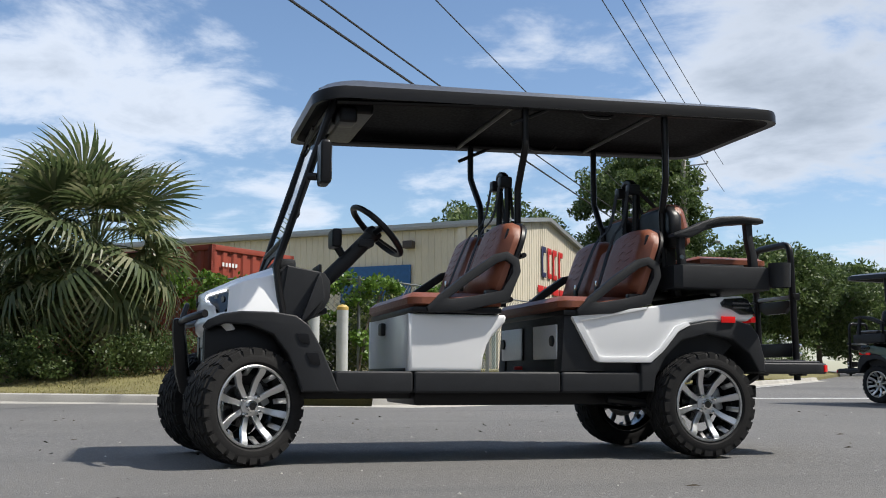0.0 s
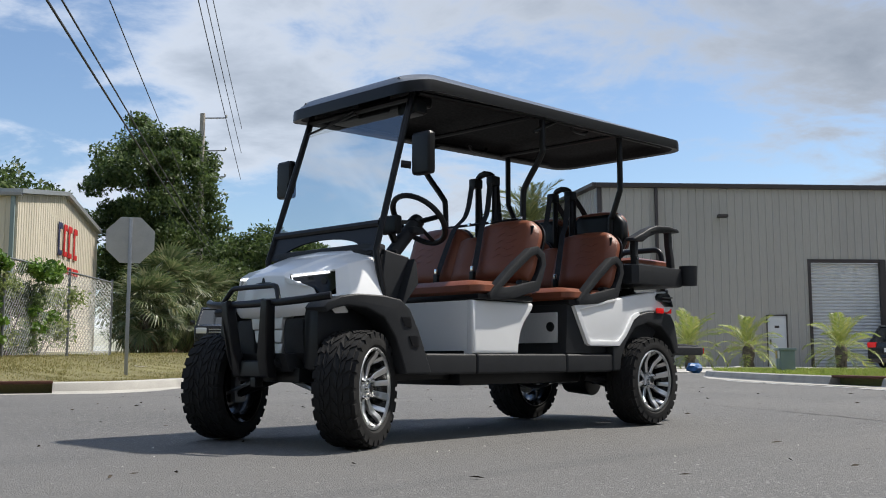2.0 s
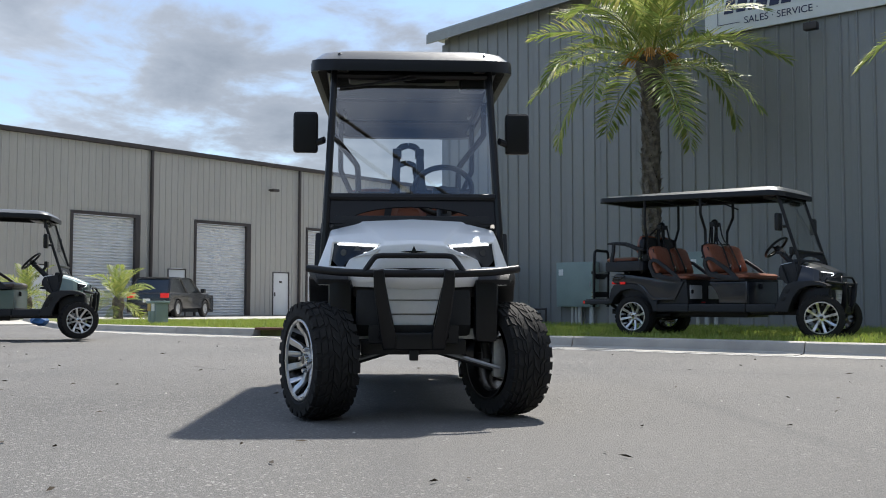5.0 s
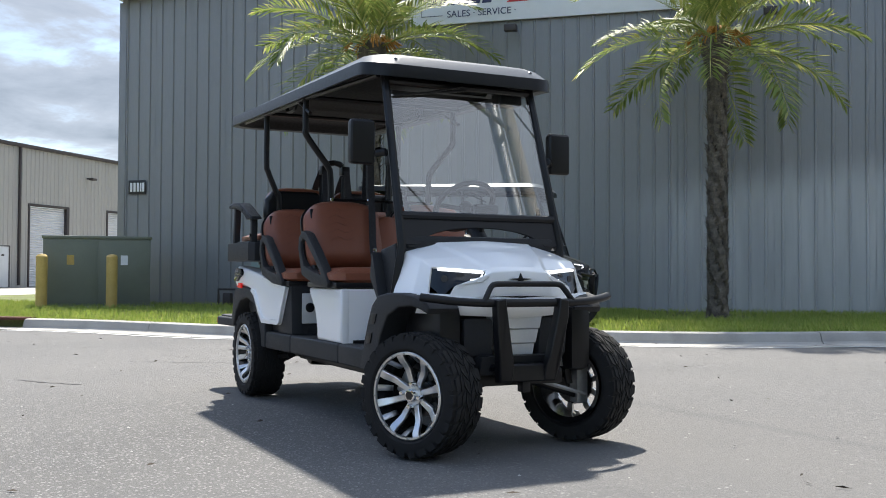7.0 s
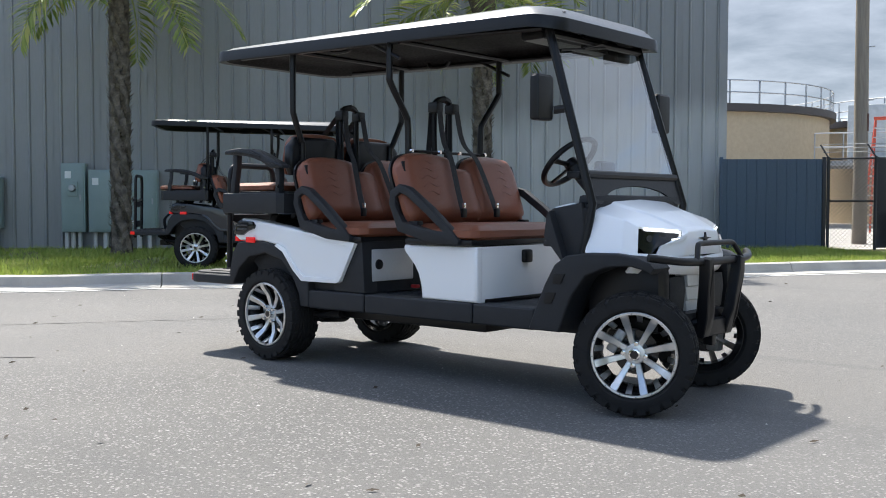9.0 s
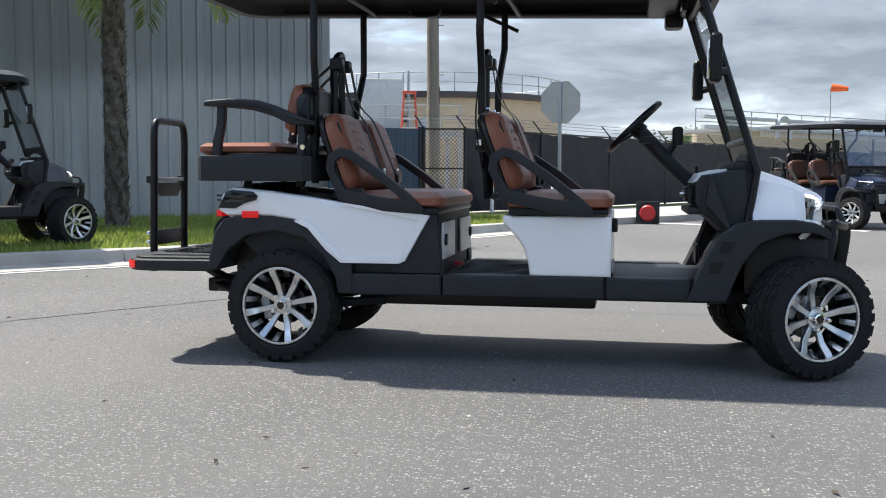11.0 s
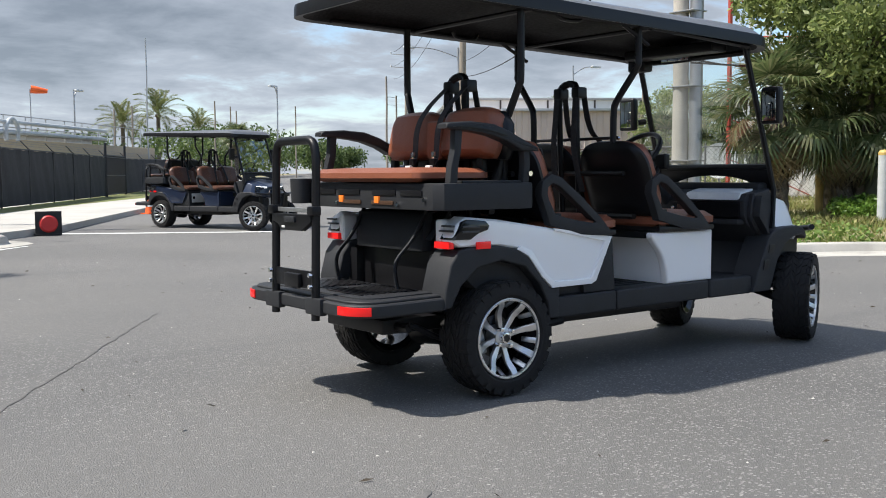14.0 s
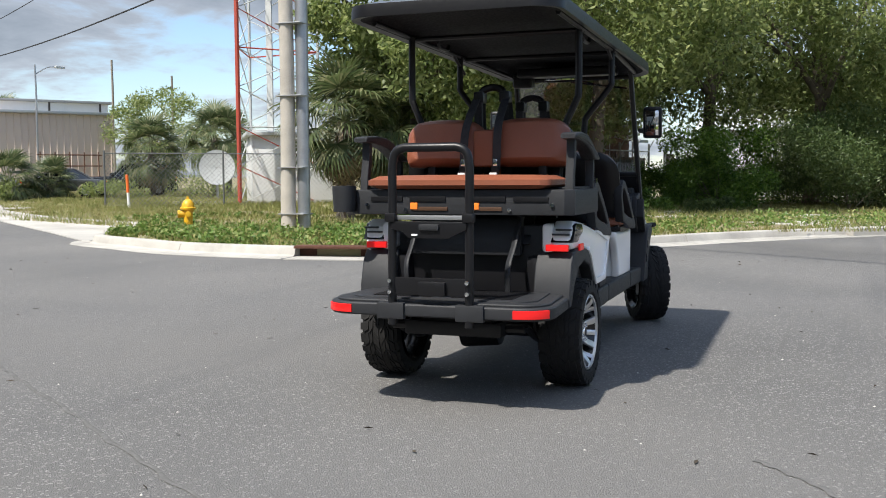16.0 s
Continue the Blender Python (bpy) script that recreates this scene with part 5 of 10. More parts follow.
def front_shell(C):
    """The creased hood and nose, built as one faceted half and its mirror image."""
    P = dict(A0=(1.10, 0, 1.020), A1=(1.10, 0.27, 1.008), A1b=(1.10, 0.285, 0.996), A2=(1.10, 0.43, 0.958), A3=(1.10, 0.49, 0.755),
             B0=(1.32, 0, 0.955), B1=(1.32, 0.205, 0.945), B1b=(1.32, 0.225, 0.932), B2=(1.30, 0.425, 0.915), B3=(1.33, 0.485, 0.750),
             C0=(1.495, 0, 0.885), C1=(1.49, 0.145, 0.878), C1b=(1.485, 0.165, 0.866), C2=(1.375, 0.405, 0.882), C3=(1.385, 0.425, 0.755),
             D0=(1.528, 0, 0.866), D1=(1.52, 0.155, 0.856), E0=(1.535, 0, 0.745), E1=(1.515, 0.19, 0.742),
             F1=(1.505, 0.195, 0.812), F2=(1.455, 0.315, 0.795), F3=(1.425, 0.365, 0.742), G=(1.445, 0.345, 0.738))
    F = ("A0 A1 B1 B0", "B0 B1 C1 C0", "A1 A1b B1b B1", "B1 B1b C1b C1", "A1b A2 B2 B1b", "B1b B2 C2 C1b", "A2 A3 B3 B2", "B2 B3 C3 C2",
         "C0 C1 D1 D0", "D0 D1 E1 E0", "C1 C1b F1 D1", "D1 F1 F2", "D1 F2 G E1")
    def shell(faces, bevel, t):
        bm, have = bmesh.new(), {}
        def vert(k, s):
            key = (k, s if P[k][1] else 1)
            if key not in have:
                have[key] = bm.verts.new((P[k][0], P[k][1] * s, P[k][2]))
            return have[key]
        for s in (1, -1):
            for f in faces:
                vs = [vert(k, s) for k in f.split()]
                bm.faces.new(vs if s > 0 else vs[::-1])
        bmesh.ops.recalc_face_normals(bm, faces=bm.faces[:])
        es = [e for e in bm.edges if len(e.link_faces) == 2 and e.calc_face_angle(0) > 0.10]
        bmesh.ops.bevel(bm, geom=es, offset=bevel, segments=2, affect="EDGES", profile=0.6, clamp_overlap=True)
        bmesh.ops.remove_doubles(bm, verts=bm.verts[:], dist=0.0015)
        bmesh.ops.recalc_face_normals(bm, faces=bm.faces[:])
        bm.normal_update()
        rim = [e for e in bm.edges if len(e.link_faces) == 1]
        faces = bm.faces[:]
        up = 1 if sum(f.normal.z + f.normal.x for f in faces) > 0 else -1
        inner = {v: bm.verts.new(v.co - v.normal * t * up) for v in bm.verts[:]}
        for f in faces:
            bm.faces.new([inner[v] for v in reversed(f.verts)])
        for e in rim:
            a, b = e.verts
            bm.faces.new((a, b, inner[b], inner[a]))
        return bm
    part("hood", shell(F[:8], 0.009, 0.012), BODYWHITE, C, "creased body-colour hood", 40)
    part("nose", shell(F[8:], 0.007, 0.012), BODYWHITE, C, "creased body-colour nose panel", 40)
    part("nose_core", boxed(1.12, 1.43, -0.33, 0.33, 0.60, 0.80, 0.02), GLOSSBLACK, C)
    part("emblem", prismed([(-0.064, 0.826), (-0.011, 0.829), (0.0, 0.853), (0.011, 0.829), (0.064, 0.826), (0.013, 0.819), (0.024, 0.801), (0.0, 0.813), (-0.024, 0.801), (-0.013, 0.819)], "x", 1.520, 1.538, 0.0015), GLOSSBLACK, C, "dark star-shaped emblem")
    for s in (1, -1):
        def at(*q):
            return [(x, s * y, z) for x, y, z in q]
        ring = at((1.478, 0.168, 0.864), (1.368, 0.404, 0.880), (1.362, 0.418, 0.80), (1.415, 0.365, 0.742), (1.445, 0.318, 0.792), (1.495, 0.200, 0.812))
        bm = bmesh.new()
        vs = [bm.verts.new(p) for p in ring]
        c = bm.verts.new((1.432, s * 0.30, 0.825))
        for k in range(6):
            bm.faces.new((vs[k], vs[(k + 1) % 6], c))
        hl = part("headlight", thick(bm, 0.015), LAMPGLASS, C, "dark headlight with white light strip")
        part("light_strip", tubed(at((1.392, 0.378, 0.868), (1.440, 0.275, 0.861), (1.484, 0.178, 0.853)) + at((1.497, 0.205, 0.823), (1.478, 0.245, 0.818)), 0.0055, 8), DRL, hl, "white daytime light strip")
        part("projector", cyl(bmesh.new(), 0.017, 0.010, pose(1.430, s * 0.275, 0.832, 0, 90, 25 * s), 16, 0.020), LAMPGREY, hl)
        part("projector", cyl(bmesh.new(), 0.014, 0.010, pose(1.398, s * 0.345, 0.825, 0, 90, 25 * s), 16, 0.017), LAMPGREY, hl)
    chin = [(1.365, 0.475), (1.42, 0.39), (1.485, 0.26), (1.522, 0.13), (1.532, 0.0), (1.522, -0.13), (1.485, -0.26), (1.42, -0.39), (1.365, -0.475)]
    part("chin_band", thick(grid_sheet([[(x - dx, y, z + 0.05 * abs(y)) for x, y in chin] for z, dx in ((0.735, 0.004), (0.712, -0.012), (0.665, -0.006), (0.640, 0.016))]), 0.014), BODYWHITE, C, "body-colour chin band", 50)
    for k in range(3):
        z1, z0 = 0.655 - 0.069 * k, 0.655 - 0.069 * (k + 1) + 0.002
        w1, w0 = 0.138 - 0.015 * k, 0.138 - 0.015 * (k + 1)
        part("grille_panel", prismed([(-w1, z1), (w1, z1), (w0, z0), (-w0, z0)], "x", 1.42, 1.505 - 0.012 * k, 0.008, 3), SILVERPLASTIC, C, "satin silver lower grille panel")


def bull_bar(C):
    """The tubular bar across the nose with its hoop and two thick uprights."""
    def across(half, n):
        return tubed(smooth_path(half + [(x, -y, z) for x, y, z in reversed(half)], n), half_r, 10)
    half_r = 0.0195
    part("bull_bar", across([(1.462, 0.515, 0.742), (1.492, 0.47, 0.735), (1.540, 0.36, 0.722), (1.562, 0.22, 0.715), (1.566, 0.08, 0.714)], 5), GLOSSBLACK, C, "black tubular bull bar", 60)
    half_r = 0.0135
    part("bar_hoop", across([(1.566, 0.245, 0.716), (1.558, 0.225, 0.745), (1.545, 0.196, 0.786), (1.541, 0.172, 0.800), (1.540, 0.10, 0.802)], 4), GLOSSBLACK, C, "", 60)
    for s in (1, -1):
        bm = prismed([(s * 0.196, 0.728), (s * 0.146, 0.736), (s * 0.138, 0.670), (s * 0.100, 0.470), (s * 0.085, 0.415), (s * 0.085, 0.345), (s * 0.150, 0.345), (s * 0.166, 0.44), (s * 0.194, 0.650)], "x", 1.548, 1.606, 0.012, 3)
        for v in bm.verts:
            v.co.x -= 0.05 * max(0.0, 0.52 - v.co.z) / 0.18
        part("bar_upright", bm, GLOSSBLACK, C, "thick black bumper upright")
        part("bar_stay", tubed([(1.53, s * 0.14, 0.42), (1.38, s * 0.18, 0.39)], 0.022, 8), GLOSSBLACK, C)
    part("bar_cross", boxed(1.500, 1.556, -0.13, 0.13, 0.345, 0.430, 0.016, 3), GLOSSBLACK, C)
    part("tow_eye", boxed(1.49, 1.54, -0.022, 0.022, 0.295, 0.35, 0.006), GLOSSBLACK, C)


def golf_cart(m, label):
    def draw_back(o):
        """Shortens a nose part towards the scuttle."""
        for v in o.data.vertices:
            v.co.x = 1.10 + (v.co.x - 1.10) * 0.885
        o.data.update()

    C = thing("golf_cart", m, label, "golf cart", "golf carts")

    def both(fn):
        for s in (1, -1):
            fn(s)

    def ybox(s, y0, y1):
        return (y0, y1) if s > 0 else (-y1, -y0)

    # --- lower body ---
    part("floor", boxed(-0.90, 0.86, -0.50, 0.50, 0.375, 0.435, 0.008), PLASTIC, C, "ribbed black floor")
    for k in range(14):
        part("floor_rib", boxed(-0.40, -0.02, -0.42 + k * 0.062, -0.405 + k * 0.062, 0.434, 0.440), PLASTIC, C)
    part("chassis", boxed(-1.75, 1.42, -0.26, 0.26, 0.315, 0.375, 0.01), GLOSSBLACK, C)

    def rockers(s):
        for x0, x1 in ((-0.868, -0.424), (-0.418, 0.34), (0.346, 0.72)):
            a, b = ybox(s, 0.44, 0.575)
            part("rocker", boxed(x0, x1, a, b, 0.340, 0.440, 0.018, 3), PLASTIC, C, "charcoal sill panel")
    both(rockers)

    def flares(s):
        a, b = ybox(s, 0.40, 0.600)
        part("front_fender", prismed([(0.70, 0.345), (0.735, 0.43), (0.80, 0.56), (0.86, 0.655), (0.93, 0.700), (1.05, 0.716), (1.20, 0.718), (1.33, 0.704), (1.42, 0.676), (1.445, 0.652), (1.425, 0.628),
                                      (1.38, 0.645), (1.29, 0.660), (1.16, 0.652), (1.05, 0.610), (0.97, 0.52), (0.925, 0.43), (0.89, 0.345)], "y", a, b, 0.014, 3), PLASTIC, C, "charcoal front fender flare")
        part("rear_fender", prismed([(-0.86, 0.345), (-0.86, 0.487), (-0.92, 0.492), (-0.985, 0.55), (-1.06, 0.64), (-1.14, 0.69), (-1.26, 0.712), (-1.42, 0.715), (-1.515, 0.698), (-1.565, 0.64), (-1.60, 0.52), (-1.605, 0.44),
                                     (-1.56, 0.445), (-1.50, 0.54), (-1.40, 0.615), (-1.25, 0.642), (-1.10, 0.605), (-1.00, 0.515), (-0.945, 0.42), (-0.93, 0.345)], "y", a, b, 0.014, 3), PLASTIC, C, "charcoal rear fender flare")
        for x, z, h in ((0.80, 0.47, 0.055), (0.855, 0.565, 0.05)):
            e = 0.601 * s
            y0, y1 = (e - 0.002, e + 0.004) if s > 0 else (e - 0.004, e + 0.002)
            part("fender_vent", prismed([(x, z), (x + 0.05, z + 0.005), (x + 0.075, z + h), (x + 0.01, z + h)], "y", y0, y1, 0.0015), GLOSSBLACK, C)
        # wheel well liners
        part("wheel_liner", boxed(0.98, 1.44, *ybox(s, 0.30, 0.42), 0.36, 0.66, 0.04), GLOSSBLACK, C)
        part("wheel_liner", boxed(-1.52, -0.98, *ybox(s, 0.32, 0.42), 0.40, 0.68, 0.04), GLOSSBLACK, C)
    both(flares)

    # --- rear body ---
    part("rear_body", prismed([(-0.44, 0.44), (-0.44, 0.735), (-0.90, 0.76), (-1.40, 0.83), (-1.46, 0.60), (-1.30, 0.46), (-0.92, 0.44)], "y", -0.50, 0.50, 0.01), PLASTIC, C, "charcoal rear seat base")

    def rear_side(s):
        a, b = ybox(s, 0.47, 0.575)
        part("base_cheek", prismed([(-0.425, 0.442), (-0.445, 0.735), (-0.52, 0.745), (-0.70, 0.60), (-0.66, 0.442)], "y", *ybox(s, 0.44, 0.560), 0.012), PLASTIC, C)
        part("rear_quarter_panel", prismed([(-0.478, 0.718), (-0.60, 0.500), (-0.63, 0.488), (-0.915, 0.488), (-0.985, 0.545), (-1.06, 0.64), (-1.14, 0.692), (-1.27, 0.712), (-1.50, 0.714), (-1.545, 0.74),
                                            (-1.525, 0.825), (-1.47, 0.862), (-1.27, 0.845), (-0.90, 0.785)], "y", a, b, 0.020, 3), BODYWHITE, C, "glossy body-colour rear quarter panel")
        e = 0.575
        y0, y1 = ybox(s, e - 0.004, e + 0.013)
        part("panel_rim", prismed([(-0.478, 0.722), (-0.598, 0.503), (-0.63, 0.490), (-0.915, 0.490), (-0.99, 0.552), (-1.08, 0.655), (-1.15, 0.688), (-1.13, 0.705), (-1.06, 0.680), (-0.965, 0.565), (-0.90, 0.520), (-0.645, 0.518), (-0.622, 0.528), (-0.53, 0.700), (-0.90, 0.772), (-0.90, 0.785)],
                                  "y", y0, y1, 0.003), BODYWHITE, C)
        lm = part("tail_lamp", prismed([(-1.545, 0.752), (-1.50, 0.838), (-1.47, 0.850), (-1.36, 0.842), (-1.335, 0.818), (-1.345, 0.795), (-1.40, 0.780), (-1.45, 0.750)], "y", *ybox(s, 0.46, 0.582), 0.008), LAMPGLASS, C, "smoked tail lamp")
        for z in (0.785, 0.81):
            part("light_bar", boxed(-1.50, -1.40, *ybox(s, 0.579, 0.586), z, z + 0.010, 0.002), LAMPGREY, lm)
        part("light_bar", boxed(-1.556, -1.535, *ybox(s, 0.47, 0.56), 0.79, 0.80, 0.002), LAMPGREY, lm)
        part("light_bar", boxed(-1.556, -1.535, *ybox(s, 0.49, 0.57), 0.815, 0.825, 0.002), LAMPGREY, lm)
        part("reflector", boxed(-1.415, -1.330, *ybox(s, 0.574, 0.584), 0.703, 0.738, 0.003), REDLENS, C, "red side reflector")
        part("reflector", boxed(-1.562, -1.530, *ybox(s, 0.44, 0.555), 0.708, 0.742, 0.003), REDLENS, C, "red rear reflector")
        part("rear_corner", boxed(-1.540, -1.40, *ybox(s, 0.415, 0.47), 0.70, 0.850, 0.02, 3), BODYWHITE, C)
        # storage door on the front of the base
        pl = part("storage_panel", boxed(-0.436, -0.424, *ybox(s, 0.10, 0.45), 0.505, 0.685, 0.006), SILVERPLASTIC, C, "satin silver storage panel")
        part("round_cap", cyl(bmesh.new(), 0.030, 0.012, pose(-0.425, s * 0.40, 0.60, 0, 90), 20, 0.027, 0.003), GLOSSBLACK, pl, "black round cap")
    both(rear_side)
    part("rear_bulkhead", boxed(-1.47, -1.42, -0.40, 0.40, 0.45, 0.84, 0.01), GLOSSBLACK, C)
    part("rear_glovebox", boxed(-1.53, -1.47, -0.30, 0.30, 0.68, 0.88, 0.012), PLASTIC, C)
    part("charge_socket", boxed(-0.43, -0.385, -0.12, -0.085, 0.452, 0.472, 0.006), SIGNRED, C, "small red socket cover")

    # --- front seat base ---
    part("front_seat_base", prismed([(0.366, 0.440), (0.366, 0.722), (-0.040, 0.722), (0.005, 0.440)], "y", -0.520, 0.520, 0.006), BODYWHITE, C, "glossy body-colour front seat base")
    for s in (1, -1):
        part("base_side_panel", prismed([(0.369, 0.440), (0.369, 0.724), (-0.128, 0.724), (-0.136, 0.712), (-0.130, 0.688), (-0.100, 0.655), (-0.062, 0.615), (-0.034, 0.570), (-0.015, 0.510), (-0.006, 0.440)], "y", *ybox(s, 0.505, 0.568), 0.022, 4), BODYWHITE, C, "glossy body-colour side panel", 50)
    part("base_divider", boxed(-0.045, 0.000, -0.022, 0.022, 0.442, 0.722, 0.004), GLOSSBLACK, C)
    part("seat_tray", boxed(-0.125, -0.03, -0.44, 0.44, 0.690, 0.728, 0.006), GLOSSBLACK, C, "black tray under the seat")
    part("kick_trim", boxed(0.367, 0.377, -0.44, 0.44, 0.438, 0.456, 0.003), GLOSSBLACK, C)
    part("charge_port", boxed(0.362, 0.394, -0.115, -0.045, 0.63, 0.70, 0.012), GLOSSBLACK, C, "black charging port")

    # --- seats ---
    def seat_row(x, zt=1.235, lean=20.0):
        part("seat_pan", boxed(x - 0.44, x + 0.02, -0.535, 0.535, 0.728, 0.760, 0.01), GLOSSBLACK, C)
        part("seat_cushion", pad(x - 0.455, x + 0.035, -0.545, 0.545, 0.752, 0.835, 0.022, 0.06), LEATHER, C, "padded seat cushion")
        for s in (1, -1):
            y0, y1 = ybox(s, 0.035, 0.535)
            b = part("seat_back", back_pad(y0, y1, 0.0, 0.40, 0.085), LEATHER, C, "padded seat back with pressed chevrons")
            b.matrix_basis = pose(x - 0.435, 0, 0.845, 0, -lean, 0)
            for k in range(5):
                q = (y0 + y1) / 2 + s * 0.05
                part("chevron_seam", tubed(smooth_path([(0.090, q - 0.07, 0.13 + 0.045 * k), (0.094, q - 0.02, 0.150 + 0.045 * k), (0.094, q + 0.03, 0.130 + 0.045 * k), (0.090, q + 0.08, 0.15 + 0.045 * k)], 4), 0.0014, 5), STITCH, b)
            part("badge", boxed(0.058, 0.068, *(ybox(1, y1 - 0.055, y1 - 0.03) if s > 0 else (y0 + 0.03, y0 + 0.055)), 0.27, 0.33, 0.003), GLOSSBLACK, b, "small dark badge")
            sh = part("back_shell", back_pad(y0 - 0.01, y1 + 0.01, -0.02, 0.41, 0.045), GLOSSBLACK, C, "black moulded back shell")
            sh.matrix_basis = pose(x - 0.440, 0, 0.845, 0, -lean, 0) @ Matrix.Diagonal((-1, 1, 1, 1))
        mid = part("seat_back", back_pad(-0.10, 0.10, 0.0, 0.315, 0.075), LEATHER, C, "narrow middle back pad")
        mid.matrix_basis = pose(x - 0.437, 0, 0.845, 0, -lean, 0)
        part("back_rail", tubed([(x - 0.60, -0.42, 1.05), (x - 0.60, 0.42, 1.05)], 0.014, 8), GLOSSBLACK, C)
        part("back_rail", tubed([(x - 0.52, -0.42, 0.82), (x - 0.52, 0.42, 0.82)], 0.018, 8), GLOSSBLACK, C)

        def arm(s):
            y0, y1 = ybox(s, 0.505, 0.560)
            outer = [(x - 0.47, 0.80), (x - 0.535, 0.95), (x - 0.525, 1.015), (x - 0.465, 1.050), (x - 0.40, 1.035), (x - 0.25, 0.935), (x - 0.10, 0.815), (x - 0.045, 0.755), (x - 0.055, 0.728), (x - 0.25, 0.742)]
            inner = [(x - 0.435, 0.855), (x - 0.49, 0.945), (x - 0.487, 0.985), (x - 0.455, 1.005), (x - 0.41, 0.990), (x - 0.27, 0.895), (x - 0.17, 0.818), (x - 0.155, 0.808), (x - 0.17, 0.803), (x - 0.30, 0.825)]
            part("armrest", loop_frame(outer, inner, "y", y0, y1, 0.009), PLASTIC, C, "charcoal loop armrest")
            part("arm_bracket", boxed(x - 0.43, x - 0.36, *ybox(s, 0.47, 0.52), 0.74, 0.86, 0.01), GLOSSBLACK, C)
            # belt: tower, webbing, buckle
            ty = 0.070 * s
            part("belt_tower", tubed(smooth_path([(x - 0.60, ty, 0.80), (x - 0.62, ty, 1.20), (x - 0.625, ty, 1.46), (x - 0.615, ty * 0.75, 1.505), (x - 0.61, 0.0, 1.520)], 5), 0.017, 8), GLOSSBLACK, C, "black seat belt tower")
            part("belt_guide", boxed(x - 0.645, x - 0.575, *ybox(s, 0.045, 0.105), 1.455, 1.500, 0.01), GLOSSBLACK, C)
            part("belt", strap(smooth_path([(x - 0.58, ty * 1.1, 1.485), (x - 0.530, ty * 1.3, 1.30), (x - 0.455, ty * 1.7, 1.20), (x - 0.375, ty * 2.1, 1.00), (x - 0.335, ty * 2.2, 0.90)], 5), 0.044), WEBBING, C, "grey-black seat belt")
            part("belt", strap(smooth_path([(x - 0.64, ty * 1.1, 1.475), (x - 0.66, ty * 1.2, 1.20), (x - 0.62, ty * 1.6, 0.95)], 5), 0.044), WEBBING, C)
            bk = part("buckle", boxed(x - 0.345, x - 0.325, *ybox(s, 0.135, 0.172), 0.875, 0.925, 0.005), GLOSSBLACK, C)
            part("tongue", boxed(x - 0.343, x - 0.327, *ybox(s, 0.143, 0.164), 0.925, 0.955, 0.003), CHROME, bk, "chrome belt tongue")
        both(arm)

    seat_row(0.335)
    seat_row(-0.455)

    # --- rear-facing seat ---
    part("rear_box", prismed([(-1.775, -0.56), (-1.74, -0.605), (-1.20, -0.605), (-1.165, -0.57), (-1.165, 0.57), (-1.20, 0.605), (-1.74, 0.605), (-1.775, 0.56)], "z", 0.892, 1.012, 0.010), PLASTIC, C, "charcoal bag box under the rear seat")
    part("box_lip", boxed(-1.60, -1.20, -0.57, 0.57, 1.010, 1.022, 0.004), PLASTIC, C)
    part("cup_holder", lathe(bmesh.new(), [(0.050, 0.905), (0.056, 1.03), (0.064, 1.032), (0.064, 1.018), (0.058, 0.905)], 24, pose(-1.80, 0.625, 0), True), PLASTIC, C, "round charcoal cup holder")
    for s in (1, -1):
        part("rear_slot", boxed(-1.782, -1.772, *ybox(s, 0.06, 0.26), 0.955, 0.980, 0.003), GLOSSBLACK, C)
        part("rear_slot", boxed(-1.782, -1.772, *ybox(s, 0.30, 0.48), 0.955, 0.980, 0.003), GLOSSBLACK, C)
        part("rear_slot", boxed(-1.782, -1.772, *ybox(s, 0.05, 0.24), 0.912, 0.930, 0.002), BRONZE, C, "thin bronze strip")
        part("bolt", cyl(bmesh.new(), 0.010, 0.014, pose(-1.772, s * 0.50, 0.94, 0, -90), 8), CHROME, C)
        part("bolt", cyl(bmesh.new(), 0.010, 0.014, pose(-1.772, s * 0.28, 0.915, 0, -90), 8), CHROME, C)
    for y in (0.235, -0.10):
        part("amber_reflector", boxed(-1.786, -1.774, y - 0.02, y + 0.02, 0.918, 0.950, 0.003), AMBERLENS, C, "small amber reflector")
    part("rear_cushion", pad(-1.815, -1.36, -0.495, 0.495, 1.018, 1.075, 0.014, 0.05), LEATHER, C, "padded rear seat cushion")
    for s in (1, -1):
        rb = part("rear_seat_back", back_pad(*ybox(s, 0.012, 0.470), 0.0, 0.265, 0.080, crown=0.03), LEATHER, C, "padded rear seat back")
        rb.matrix_basis = pose(-1.285, 0, 1.125, 0, 12, 0) @ Matrix.Diagonal((-1, 1, 1, 1))
    part("rear_seat_back", boxed(-1.350, -1.285, -0.06, 0.06, 1.125, 1.33, 0.02, 3), LEATHER, C, "narrow middle back pad")
    for s in (1, -1):
        part("rear_back_shell", prismed([(s * 0.03, 1.12), (s * 0.46, 1.12), (s * 0.49, 1.18), (s * 0.485, 1.30), (s * 0.43, 1.365), (s * 0.12, 1.365), (s * 0.04, 1.31)], "x", -1.270, -1.195, 0.028, 3), GLOSSBLACK, C, "rounded black back shell", 50)
